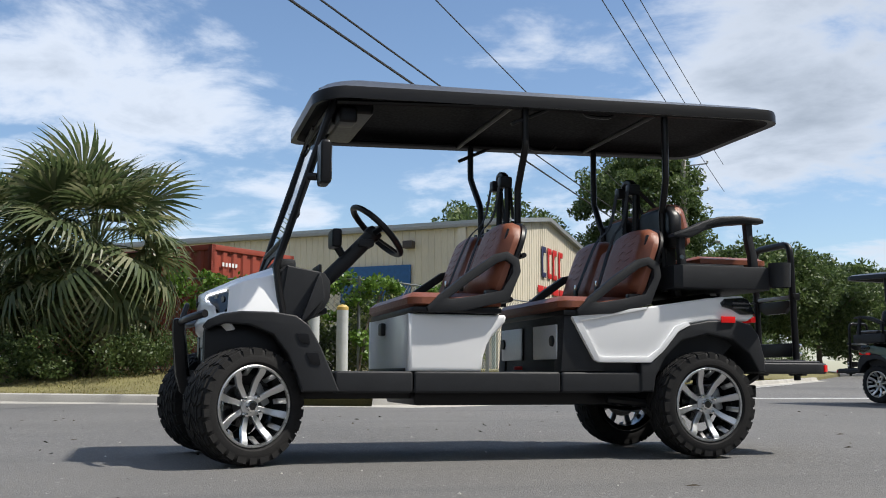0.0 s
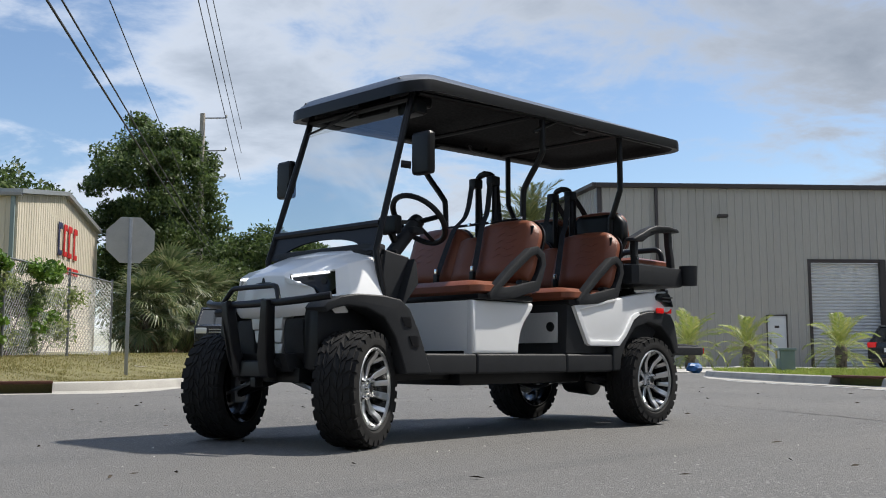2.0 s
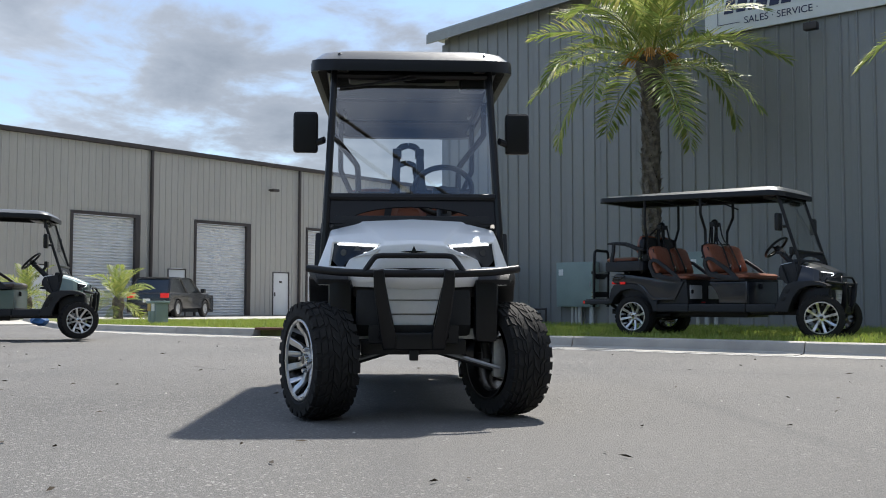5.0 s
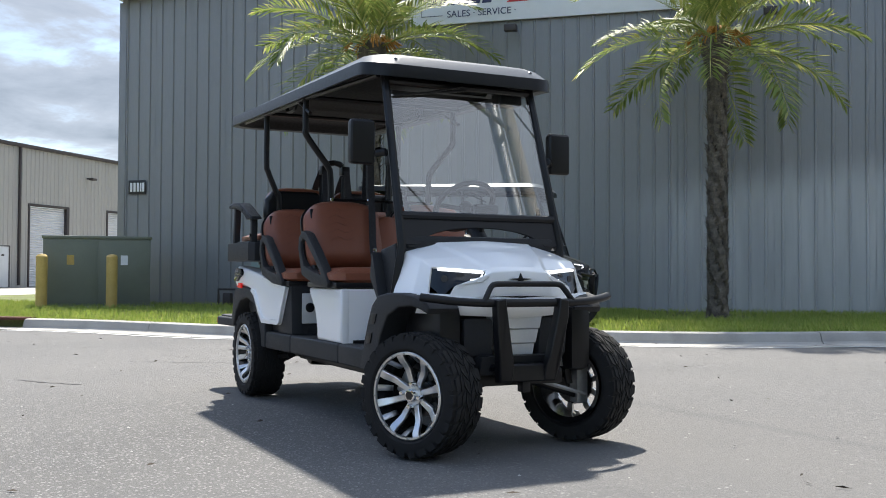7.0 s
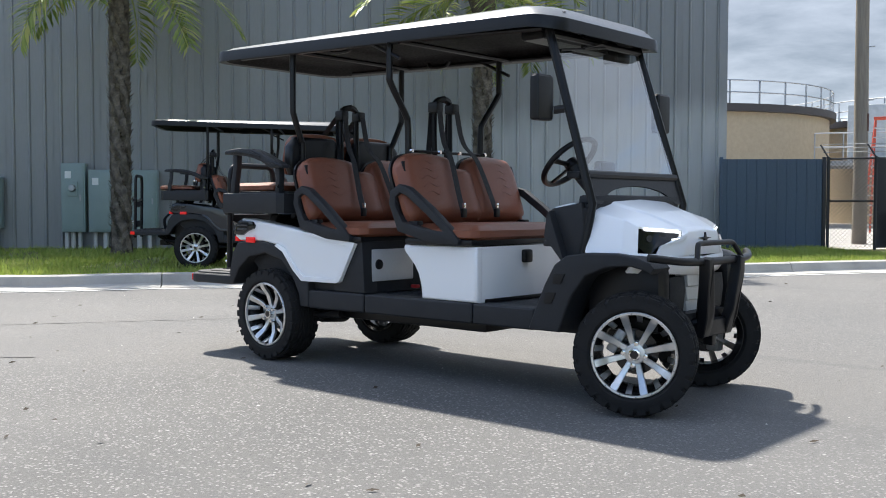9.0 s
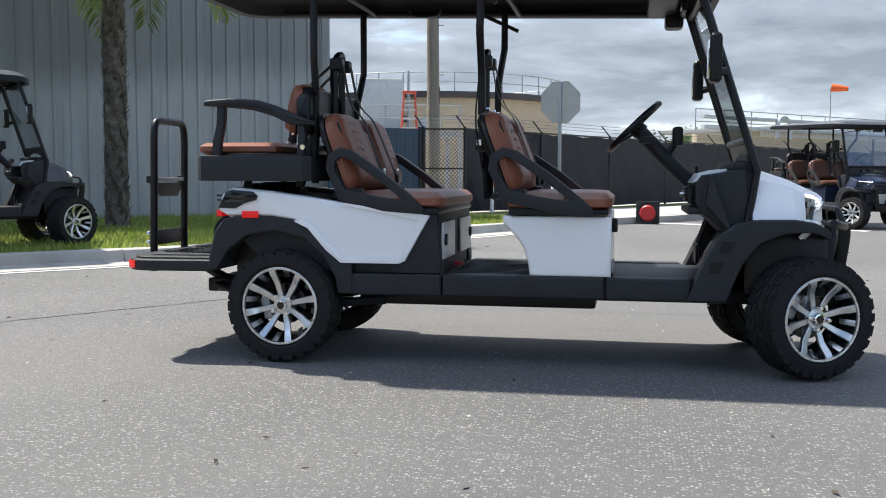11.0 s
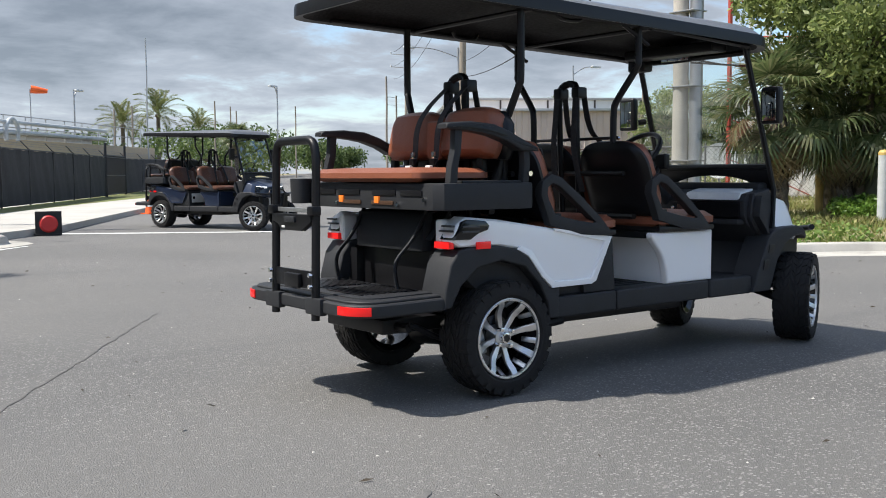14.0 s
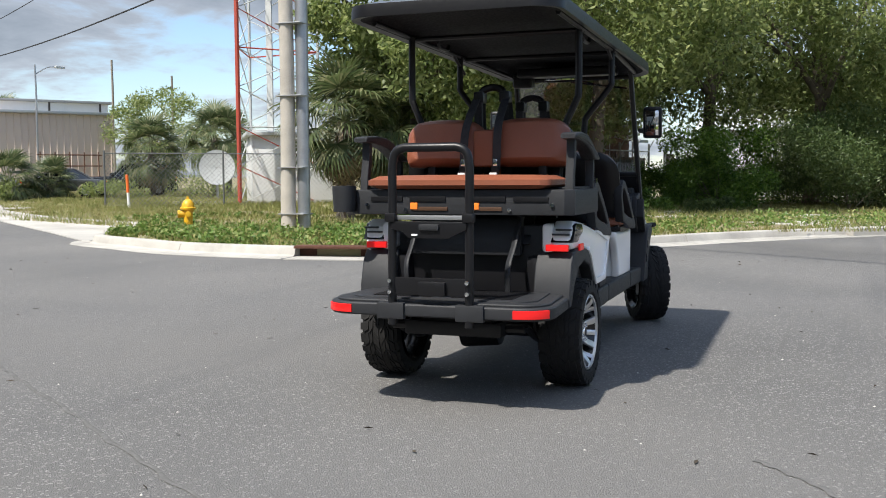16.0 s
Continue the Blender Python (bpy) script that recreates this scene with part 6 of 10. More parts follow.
    for s in (1, -1):
        part("back_strut", boxed(-1.30, -1.262, *ybox(s, 0.30, 0.345), 0.92, 1.20, 0.006), GLOSSBLACK, C)
        part("back_strut", boxed(-1.20, -1.16, *ybox(s, 0.36, 0.40), 0.86, 1.22, 0.006), GLOSSBLACK, C)
        ty = 0.085 * s
        part("belt", strap(smooth_path([(-1.19, ty, 1.48), (-1.33, ty * 1.05, 1.385), (-1.385, ty * 1.1, 1.28), (-1.40, ty * 1.1, 1.14), (-1.42, ty * 1.1, 1.10)], 5), 0.046), WEBBING, C, "grey-black seat belt")
        bk = part("buckle", boxed(-1.425, -1.398, *ybox(s, 0.072, 0.112), 1.085, 1.13, 0.005), GLOSSBLACK, C)
        part("tongue", boxed(-1.420, -1.402, *ybox(s, 0.080, 0.104), 1.13, 1.165, 0.003), CHROME, bk)
        part("belt_tag", boxed(-1.45, -1.43, *ybox(s, 0.07, 0.11), 1.075, 1.095, 0.003), SIGNWHITE, C, "small white belt tag")

        def side_arm():
            y0, y1 = ybox(s, 0.525, 0.605)
            part("rear_armrest", prismed([(-1.722, 1.258), (-1.722, 1.278), (-1.70, 1.288), (-1.572, 1.296), (-1.432, 1.286), (-1.34, 1.256), (-1.27, 1.223), (-1.155, 1.178), (-1.150, 1.160), (-1.26, 1.160), (-1.34, 1.200), (-1.43, 1.228), (-1.50, 1.240), (-1.595, 1.250)], "y", y0, y1, 0.012, 3), PLASTIC, C, "broad charcoal rear armrest", 50)
            part("arm_inlay", prismed([(-1.69, 1.266), (-1.572, 1.280), (-1.44, 1.270), (-1.35, 1.236), (-1.35, 1.224), (-1.44, 1.246), (-1.59, 1.260)], "y", *ybox(s, 0.604, 0.609), 0.002), GLOSSBLACK, C)
            part("arm_post", prismed([(-1.690, 1.0), (-1.682, 1.08), (-1.660, 1.16), (-1.655, 1.262), (-1.610, 1.262), (-1.617, 1.16), (-1.636, 1.08), (-1.642, 1.0)], "y", *ybox(s, 0.540, 0.585), 0.010, 2), PLASTIC, C, "broad charcoal arm post", 50)
            part("arm_post", prismed([(-1.238, 1.0), (-1.228, 1.10), (-1.235, 1.175), (-1.195, 1.172), (-1.190, 1.10), (-1.200, 1.0)], "y", *ybox(s, 0.540, 0.585), 0.010, 2), PLASTIC, C)
            part("bolt", cyl(bmesh.new(), 0.013, 0.010, pose(-1.20, s * 0.588, 1.052, -90 * s), 8), CHROME, C)
        side_arm()

    # --- rear deck and grab rail ---
    def deck_outline(d, r=0.155):
        xr, hw, pts = -2.115 + d, 0.575 - d, [(-1.60, -0.55 + d)]
        for sg, order in ((-1, range(9)), (1, range(8, -1, -1))):
            for k in order:
                a = radians(90 * k / 8)
                pts.append((xr + r - r * math.sin(a), sg * (hw - r + r * math.cos(a))))
        return pts + [(-1.60, 0.55 - d)]
    part("rear_deck", prismed(deck_outline(0.0), "z", 0.435, 0.494, 0.016, 3), PLASTIC, C, "charcoal folding foot deck")
    part("deck_rim", prismed(deck_outline(0.028, 0.14), "z", 0.490, 0.506, 0.010, 3), PLASTIC, C, "raised rim of the deck")
    part("deck_pad", prismed(deck_outline(0.095, 0.11), "z", 0.500, 0.512, 0.004), PLASTIC, C)
    for k in range(11):
        for s in (1, -1):
            part("tread_strip", boxed(-1.96 + k * 0.032, -1.943 + k * 0.032, *ybox(s, 0.05, 0.36), 0.511, 0.516), GLOSSBLACK, C)
    for s in (1, -1):
        arc = [radians(-4 + 11 * k) for k in range(7)]
        part("deck_reflector", prismed([(-1.96 - 0.161 * math.cos(a), s * (0.42 + 0.161 * math.sin(a))) for a in arc] + [(-1.96 - 0.140 * math.cos(a), s * (0.42 + 0.140 * math.sin(a))) for a in reversed(arc)], "z", 0.446, 0.484, 0.002), REDLENS, C, "red deck reflector")
        part("deck_hinge", boxed(-2.13, -2.09, *ybox(s, 0.13, 0.27), 0.425, 0.50, 0.008), PLASTIC, C)
        part("seat_strut", tubed(smooth_path([(-1.66, s * 0.27, 0.50), (-1.68, s * 0.275, 0.62), (-1.62, s * 0.28, 0.74), (-1.60, s * 0.285, 0.90)], 5), 0.024, 8, flat=0.45), PLASTIC, C, "bent seat support strut")
        part("deck_arm", tubed(smooth_path([(-1.40, s * 0.20, 0.34), (-1.62, s * 0.22, 0.36), (-1.78, s * 0.22, 0.43)], 5), 0.026, 8), GLOSSBLACK, C)
    part("grab_rail", tubed([(-2.11, 0.195, 0.40), (-2.095, 0.195, 1.08)] + smooth_path([(-2.095, 0.195, 1.115), (-2.095, 0.186, 1.169), (-2.095, 0.165, 1.198), (-2.095, 0.13, 1.210)], 4) + smooth_path([(-2.095, -0.13, 1.210), (-2.095, -0.165, 1.198), (-2.095, -0.186, 1.169), (-2.095, -0.195, 1.115)], 4) + [(-2.095, -0.195, 1.08), (-2.11, -0.195, 0.40)], 0.021, 12), GLOSSBLACK, C, "black upright grab rail", 60)
    for s in (1, -1):
        part("rail_clamp", boxed(-2.135, -2.085, *ybox(s, 0.168, 0.222), 0.875, 0.915, 0.008), GLOSSBLACK, C)
    part("rail_plate", boxed(-2.115, -2.100, -0.20, 0.20, 0.535, 0.615, 0.004), GLOSSBLACK, C)
    part("rail_latch", boxed(-2.14, -2.112, -0.085, 0.055, 0.535, 0.60, 0.010), GLOSSBLACK, C)
    part("rail_bar", boxed(-2.105, -2.090, -0.18, 0.18, 0.885, 0.905, 0.003), STEEL, C)
    part("rail_bracket", prismed([(-0.19, 0.845), (-0.10, 0.80), (0.10, 0.80), (0.13, 0.83), (0.19, 0.845), (0.19, 0.878), (-0.19, 0.878)], "x", -2.128, -2.098, 0.005), GLOSSBLACK, C, "black folding latch bracket")
    part("latch_handle", boxed(-2.142, -2.126, -0.055, 0.045, 0.840, 0.868, 0.006), PLASTIC, C)
    part("latch_handle", boxed(-2.131, -2.127, 0.055, 0.085, 0.812, 0.822, 0.001), SIGNWHITE, C, "tiny white sticker")
    part("rear_flap", prismed([(-1.455, 0.885), (-1.47, 0.885), (-1.51, 0.74), (-1.495, 0.735)], "y", -0.34, 0.34, 0.004), PLASTIC, C, "dark storage flap under the rear seat")
    for s in (1, -1):
        for z in (0.55, 0.60):
            part("bolt", cyl(bmesh.new(), 0.010, 0.016, pose(-2.13, s * 0.195, z, 0, -90), 8), CHROME, C)

    # --- nose underside ---
    def head(s):
        part("hood_seam", prismed([(0.985, 0.70), (1.03, 0.72), (1.00, 0.93), (0.955, 0.93)], "y", *ybox(s, 0.488, 0.512), 0.004), GLOSSBLACK, C)
    both(head)
    for s in (1, -1):
        part("lower_cheek", prismed([(1.26, 0.600), (1.415, 0.605), (1.425, 0.54), (1.41, 0.44), (1.34, 0.39), (1.26, 0.47)], "y", *ybox(s, 0.125, 0.285), 0.02), PLASTIC, C)
    part("front_skid", prismed([(1.28, 0.34), (1.46, 0.36), (1.50, 0.44), (1.30, 0.44)], "y", -0.22, 0.22, 0.01), PLASTIC, C)
    part("skid_plate", boxed(1.30, 1.33, -0.34, 0.34, 0.375, 0.425, 0.006), STEEL, C, "bare metal cross plate")

    # --- dash and steering ---
    part("dash", prismed([(0.735, 0.885), (0.765, 0.925), (0.98, 0.955), (1.02, 0.93), (1.02, 0.70), (0.93, 0.60), (0.85, 0.68), (0.765, 0.745), (0.735, 0.80)], "y", -0.44, 0.44, 0.012), PLASTIC, C, "charcoal moulded dashboard")
    part("dash_shelf", boxed(0.700, 0.82, -0.42, 0.12, 0.735, 0.770, 0.012), PLASTIC, C, "charcoal parcel shelf")
    # solid block, not hollow: its black stands in for the shade in the tray
    part("glove_opening", prismed([(0.722, 0.785), (0.722, 0.868), (0.736, 0.880), (0.86, 0.88), (0.86, 0.785)], "y", -0.41, -0.08, 0.004), LINER, C, "solid black block for the shaded glove tray")
    part("dash_tray", prismed([(0.722, 0.890), (0.755, 0.932), (0.84, 0.950), (0.89, 0.955), (0.89, 0.945), (0.76, 0.90)], "y", -0.40, 0.02, 0.005), SILVERPLASTIC, C, "satin silver dash-top trim")
    rd = part("radio", boxed(0.708, 0.760, -0.06, 0.11, 0.795, 0.872, 0.008), GLOSSBLACK, C, "black radio with round knobs")
    for y in (-0.035, 0.085):
        part("knob", cyl(bmesh.new(), 0.015, 0.018, pose(0.708, y, 0.835, 0, -90), 14, 0.013, 0.002), CHROME, rd, "chrome knob")
    part("radio_screen", boxed(0.705, 0.710, -0.01, 0.06, 0.83, 0.86), LAMPGLASS, rd)
    part("dash_screen", boxed(0.77, 0.79, 0.14, 0.36, 0.915, 0.975, 0.008, m=None), GLOSSBLACK, C)
    part("toe_board", prismed([(0.80, 0.436), (0.88, 0.436), (0.98, 0.60), (0.94, 0.66)], "y", -0.45, 0.45, 0.006), PLASTIC, C)
    for s in (1, -1):
        part("dash_cheek", prismed([(0.785, 0.900), (0.800, 0.928), (0.975, 0.955), (1.01, 0.74), (0.965, 0.668), (0.905, 0.650), (0.820, 0.700), (0.768, 0.775), (0.765, 0.815)], "y", *ybox(s, 0.470, 0.520), 0.014, 3), PLASTIC, C, "charcoal dash side panel")
        part("cheek_crease", prismed([(0.795, 0.895), (0.810, 0.915), (0.905, 0.672), (0.885, 0.678), (0.780, 0.790)], "y", *ybox(s, 0.462, 0.5245), 0.006), PLASTIC, C)
    part("cowl_top", boxed(0.92, 1.03, -0.42, 0.42, 0.930, 0.990, 0.02), PLASTIC, C)
    for y in (0.14, 0.28):
        part("pedal", boxed(0.78, 0.80, y, y + 0.07, 0.46, 0.56, 0.008, m=pose(0, 0, 0)), GLOSSBLACK, C)
        part("pedal_arm", tubed([(0.795, y + 0.035, 0.55), (0.86, y + 0.035, 0.72)], 0.010, 6), GLOSSBLACK, C)
    sw = new("steering_wheel")
    sw.parent, sw.matrix_basis, sw.empty_display_size = C, pose(0.466, 0.19, 1.180, 0, -46, 0), 0.05
    part("rim_ring", tubed([(0.170 * math.cos(2 * math.pi * k / 40), 0.170 * math.sin(2 * math.pi * k / 40), 0) for k in range(41)], 0.0165, 10, cap=False), GLOSSBLACK, sw, "black steering wheel rim")
    for a in (90, -90, 180):
        part("wheel_spoke", tubed([(0.035 * math.cos(radians(a)), 0.035 * math.sin(radians(a)), -0.025), (0.162 * math.cos(radians(a)), 0.162 * math.sin(radians(a)), 0)], 0.016, 8, flat=0.5), GLOSSBLACK, sw)
    part("boss", cyl(bmesh.new(), 0.046, 0.05, pose(0, 0, -0.05), 20, 0.040, 0.008), GLOSSBLACK, sw)
    part("steering_column", tubed([(0.50, 0.19, 1.145), (0.62, 0.19, 1.015), (0.80, 0.19, 0.84)], 0.042, 12, flat=0.9), PLASTIC, C, "charcoal steering column shroud")
    part("column_stalk", boxed(0.49, 0.57, 0.12, 0.26, 1.085, 1.125, 0.012), PLASTIC, C)
    part("display", boxed(0.655, 0.705, 0.12, 0.27, 1.075, 1.175, 0.018, 3), GLOSSBLACK, C, "black instrument pod")
    part("display_stem", tubed([(0.67, 0.19, 1.09), (0.62, 0.19, 1.01)], 0.02, 8), GLOSSBLACK, C)

    # --- windscreen frame ---
    def screen_x(z):
        return 1.035 - (z - 0.95) * 0.365
    for s in (1, -1):
        part("front_pillar", tubed([(0.985, s * 0.515, 0.665), (1.035, s * 0.490, 0.945), (screen_x(1.78), s * 0.462, 1.78)], 0.024, 8, flat=0.8), GLOSSBLACK, C, "black windscreen pillar")
    for z, h in ((1.085, 0.020), (1.735, 0.018)):
        part("screen_rail", tubed([(screen_x(z), -0.475, z), (screen_x(z), 0.475, z)], h, 8), GLOSSBLACK, C)
    rows = [[], []]
    for k in range(25):
        y = -0.472 + 0.944 * k / 24
        z = 0.95 + 0.085 * math.sqrt(max(0.0, 1 - (y / 0.37) ** 2))
        rows[0].append((screen_x(z), y, z)), rows[1].append((screen_x(1.08), y, 1.08))
    part("screen_panel", thick(grid_sheet(rows), 0.010), GLOSSBLACK, C, "black panel with an arched cut below the windscreen")
    gl = part("windscreen", grid_sheet([[(screen_x(z) + 0.004, y, z) for y in (-0.455, 0, 0.455)] for z in (1.085, 1.4, 1.735)]), WINDSCREEN, C, "clear windscreen")
    gl.visible_shadow = False
    wp = part("wiper", tubed([(screen_x(1.70) + 0.02, 0.02, 1.715), (screen_x(1.69) + 0.025, -0.40, 1.655)], 0.007, 6), GLOSSBLACK, C, "black wiper")
    part("wiper_arm", tubed([(screen_x(1.73) + 0.03, 0.0, 1.735), (screen_x(1.69) + 0.03, -0.20, 1.685)], 0.006, 6), GLOSSBLACK, C)
    for s in (1, -1):
        mr = part("side_mirror", boxed(0.775, 0.835, *ybox(s, 0.515, 0.650), 1.345, 1.515, 0.022, 3), GLOSSBLACK, C, "black side mirror")
        part("mirror_glass", boxed(0.770, 0.776, *ybox(s, 0.535, 0.630), 1.365, 1.495, 0.004), MIRRORGLASS, mr, "mirror glass")
        part("mirror_arm", tubed([(screen_x(1.40), s * 0.478, 1.40), (0.83, s * 0.515, 1.395)], 0.014, 8), GLOSSBLACK, mr)

    # --- roof and posts ---
    def roof_ring(inset_, z, tip=0.0):
        pts = []
        n = 10
        hw, xf, xr, r = 0.565 - inset_, 0.850 - inset_, -1.815 + inset_, 0.15
        for cx, cy, a0 in ((xf - r, hw - r, 0), (xr + r, hw - r, 90), (xr + r, -hw + r, 180), (xf - r, -hw + r, 270)):
            for k in range(n + 1):
                a = radians(a0 + 90 * k / n)
                x, y = cx + r * math.cos(a), cy + r * math.sin(a)
                f = max(0.0, (x - 0.45) / 0.40)
                zz = z + (1.86 - 1.795) * (-(x) / 3.0) - 0.030 * f * f
                pts.append((x + 0.015 * (1 - (y / 0.565) ** 2) * (1 if x > 0.4 else 0), y, zz))
        return pts
    rings = [roof_ring(0.035, 1.795), roof_ring(0.0, 1.788), roof_ring(0.0, 1.830), roof_ring(0.008, 1.850), roof_ring(0.055, 1.893), roof_ring(0.10, 1.907), roof_ring(0.30, 1.922)]
    bm = grid_sheet(rings[3:], True)
    bm.faces.new([bm.verts[len(bm.verts) - len(rings[-1]) + k] for k in range(len(rings[-1]))] if bm.verts.ensure_lookup_table() is None else [])
    part("roof_top", bm, ROOFTOP, C, "smooth grey roof top", 50)
    part("roof_edge", grid_sheet([rings[0], rings[1], rings[2], roof_ring(0.004, 1.853)], True), GLOSSBLACK, C, "black roof edge band", 50)
    bm = grid_sheet([rings[0], roof_ring(0.07, 1.805), roof_ring(0.12, 1.84), roof_ring(0.24, 1.85)], True)
    bm.verts.ensure_lookup_table()
    nn = len(rings[0])
    bm.faces.new([bm.verts[3 * nn + k] for k in range(nn)])
    part("roof_liner", bm, LINER, C, "black roof liner", 50)
    for y in (0.40, -0.40):
        part("roof_ridge", tubed([(0.60, y, 1.882), (0.74, y, 1.862), (0.81, y, 1.835)], 0.013, 8), ROOFTOP, C)
    for s in (1, -1):
        part("grab_handle", tubed(smooth_path([(-0.60, s * 0.44, 1.83), (-0.63, s * 0.44, 1.80), (-0.75, s * 0.44, 1.80), (-0.78, s * 0.44, 1.83)], 4), 0.011, 6), GLOSSBLACK, C)
        part("roof_rail", tubed([(0.72, s * 0.46, 1.765), (-0.17, s * 0.50, 1.80), (-1.55, s * 0.50, 1.835)], 0.014, 8), GLOSSBLACK, C)
    part("roof_cross_tube", tubed([(-0.165, -0.51, 1.795), (-0.165, 0.51, 1.795)], 0.014, 8), GLOSSBLACK, C)
    part("roof_cross_tube", tubed([(-1.00, -0.51, 1.82), (-1.00, 0.51, 1.82)], 0.014, 8), GLOSSBLACK, C)
    part("roof_brace", tubed([(-0.17, 0.50, 1.70), (-0.40, 0.50, 1.815)], 0.011, 8), GLOSSBLACK, C)
    part("roof_brace", tubed([(-0.17, -0.50, 1.70), (-0.40, -0.50, 1.815)], 0.011, 8), GLOSSBLACK, C)
    part("speaker_bar", boxed(0.52, 0.66, -0.36, 0.36, 1.735, 1.80, 0.02, 3), GLOSSBLACK, C, "black overhead console")

    # --- running gear ---
    for s in (1, -1):
        part("suspension_arm", tubed([(1.25, s * 0.44, 0.235), (1.18, s * 0.12, 0.33)], 0.016, 8), GLOSSBLACK, C)
        part("suspension_arm", tubed([(1.25, s * 0.44, 0.235), (1.34, s * 0.12, 0.33)], 0.016, 8), GLOSSBLACK, C)
        part("tie_rod", tubed([(1.36, s * 0.43, 0.25), (1.36, s * 0.06, 0.345)], 0.010, 6), STEEL, C)
        part("shock", tubed([(1.26, s * 0.37, 0.30), (1.24, s * 0.315, 0.64)], 0.020, 10), GLOSSBLACK, C)
        n = 60
        part("coil_spring", tubed([(1.258 - 0.018 * k / n + 0.036 * math.cos(k * 0.75), s * (0.362 - 0.045 * k / n + 0.036 * math.sin(k * 0.75)), 0.36 + 0.24 * k / n) for k in range(n)], 0.0065, 6), GLOSSBLACK, C)
        part("knuckle", boxed(1.20, 1.30, *ybox(s, 0.40, 0.47), 0.20, 0.38, 0.02), STEEL, C)
        part("leaf_spring", tubed(smooth_path([(-0.86, s * 0.36, 0.30), (-1.25, s * 0.36, 0.235), (-1.66, s * 0.36, 0.36)], 6), 0.02, 8, flat=0.6), GLOSSBLACK, C)
        part("rear_shock", tubed([(-1.30, s * 0.33, 0.30), (-1.36, s * 0.28, 0.60)], 0.024, 8), GLOSSBLACK, C)
        part("radius_arm", tubed([(-0.72, s * 0.42, 0.315), (-1.16, s * 0.42, 0.275)], 0.020, 8), GLOSSBLACK, C)
    part("rear_axle", tubed([(-1.25, -0.45, 0.292), (-1.25, 0.45, 0.292)], 0.034, 10), GLOSSBLACK, C)
    part("differential", cyl(bmesh.new(), 0.105, 0.22, pose(-1.25, 0.11, 0.285, 90), 18, 0.085, 0.02), GLOSSBLACK, C)
    part("motor", cyl(bmesh.new(), 0.095, 0.26, pose(-1.14, 0.02, 0.36, 90), 18, None, 0.02), GLOSSBLACK, C)
    part("rear_cross", tubed([(-1.66, -0.36, 0.345), (-1.66, 0.36, 0.345)], 0.020, 8), GLOSSBLACK, C)
    part("battery_tray", boxed(-0.80, 0.30, -0.34, 0.34, 0.285, 0.375, 0.02), GLOSSBLACK, C)
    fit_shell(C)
    have = set(C.children_recursive)
    front_shell(C)
    for o in C.children_recursive:
        if o not in have:
            draw_back(o)
    bull_bar(C)
    rv = part("rear_view_mirror", boxed(0.775, 0.800, -0.055, 0.195, 1.815, 1.935, 0.022, 3), GLOSSBLACK, C, "deep inside rear-view mirror")
    part("mirror_glass", boxed(0.769, 0.774, -0.043, 0.183, 1.827, 1.923, 0.004), MIRRORGLASS, rv)
    part("wiper_motor", boxed(0.70, 0.80, 0.27, 0.42, 1.775, 1.865, 0.025, 3), GLOSSBLACK, C, "black wiper motor box")
    for s in (1, -1):
        part("roof_post", tubed(smooth_path([(-0.215, s * 0.500, 1.91), (-0.215, s * 0.500, 1.73), (-0.218, s * 0.488, 1.675), (-0.228, s * 0.358, 1.51), (-0.230, s * 0.335, 1.45), (-0.230, s * 0.330, 1.27)], 5), 0.0195, 10), GLOSSBLACK, C, "bent black roof post")
        part("roof_post", tubed(smooth_path([(-1.070, s * 0.490, 1.93), (-1.070, s * 0.490, 1.60), (-1.073, s * 0.478, 1.54), (-1.085, s * 0.415, 1.40), (-1.09, s * 0.395, 1.34), (-1.10, s * 0.39, 0.92)], 5), 0.0195, 10), GLOSSBLACK, C, "bent black roof post")
        part("post_bolt", cyl(bmesh.new(), 0.011, 0.016, pose(-0.205, s * 0.335, 1.30, 0, 90, 0), 8), CHROME, C)
        part("post_bolt", cyl(bmesh.new(), 0.011, 0.016, pose(-0.205, s * 0.09, 1.30, 0, 90, 0), 8), CHROME, C)
    part("seat_top_rail", tubed([(-0.225, -0.34, 1.30), (-0.225, 0.34, 1.30)], 0.009, 8), GLOSSBLACK, C, "thin black rail over the seat backs")
    for s in (1, -1):
        wheel(C, pose(-1.232, s * 0.497 + 0.016, 0.2925, -90 * s, 0, 0) @ pose(0, 0, 0, 0, 0, 13))
        wheel(C, pose(1.316, s * 0.345, 0.2925, 0, 0, 25) @ pose(0, s * 0.13, 0, -90 * s, 0, 0) @ pose(0, 0, 0, 0, 0, 30 * s))
    return C


CART = golf_cart(pose(1.0, 0, 0, 0, 0, 0.5) @ pose(-1.0, 0, 0), "white six-seat golf cart with rust-brown seats, wheels turned")


def repainted(m, label, body, seat):
    c = copy_thing(CART, m)
    c["label"] = label
    for o in c.children_recursive:
        for sl in o.material_slots:
            want = {BODYWHITE: body, LEATHER: seat}.get(sl.material)
            if want:
                sl.link = "OBJECT"
                sl.material = want
    return c


repainted(pose(-7.17, 4.50, 0.12, 0, 0, 46.3), "black six-seat golf cart with rust-brown seats parked on lawn", BODYNAVY, LEATHER)
repainted(pose(-9.65, -6.48, 0.03, 0, 0, 98.8), "grey-green six-seat golf cart with taupe seats on the road", BODYGREEN, LEATHERDARK)
repainted(pose(4.40, 15.15, 0.00, 0, 0, -70.5), "dark blue six-seat golf cart with deep brown seats by the driveway", BODYBLUE, LEATHERDEEP)

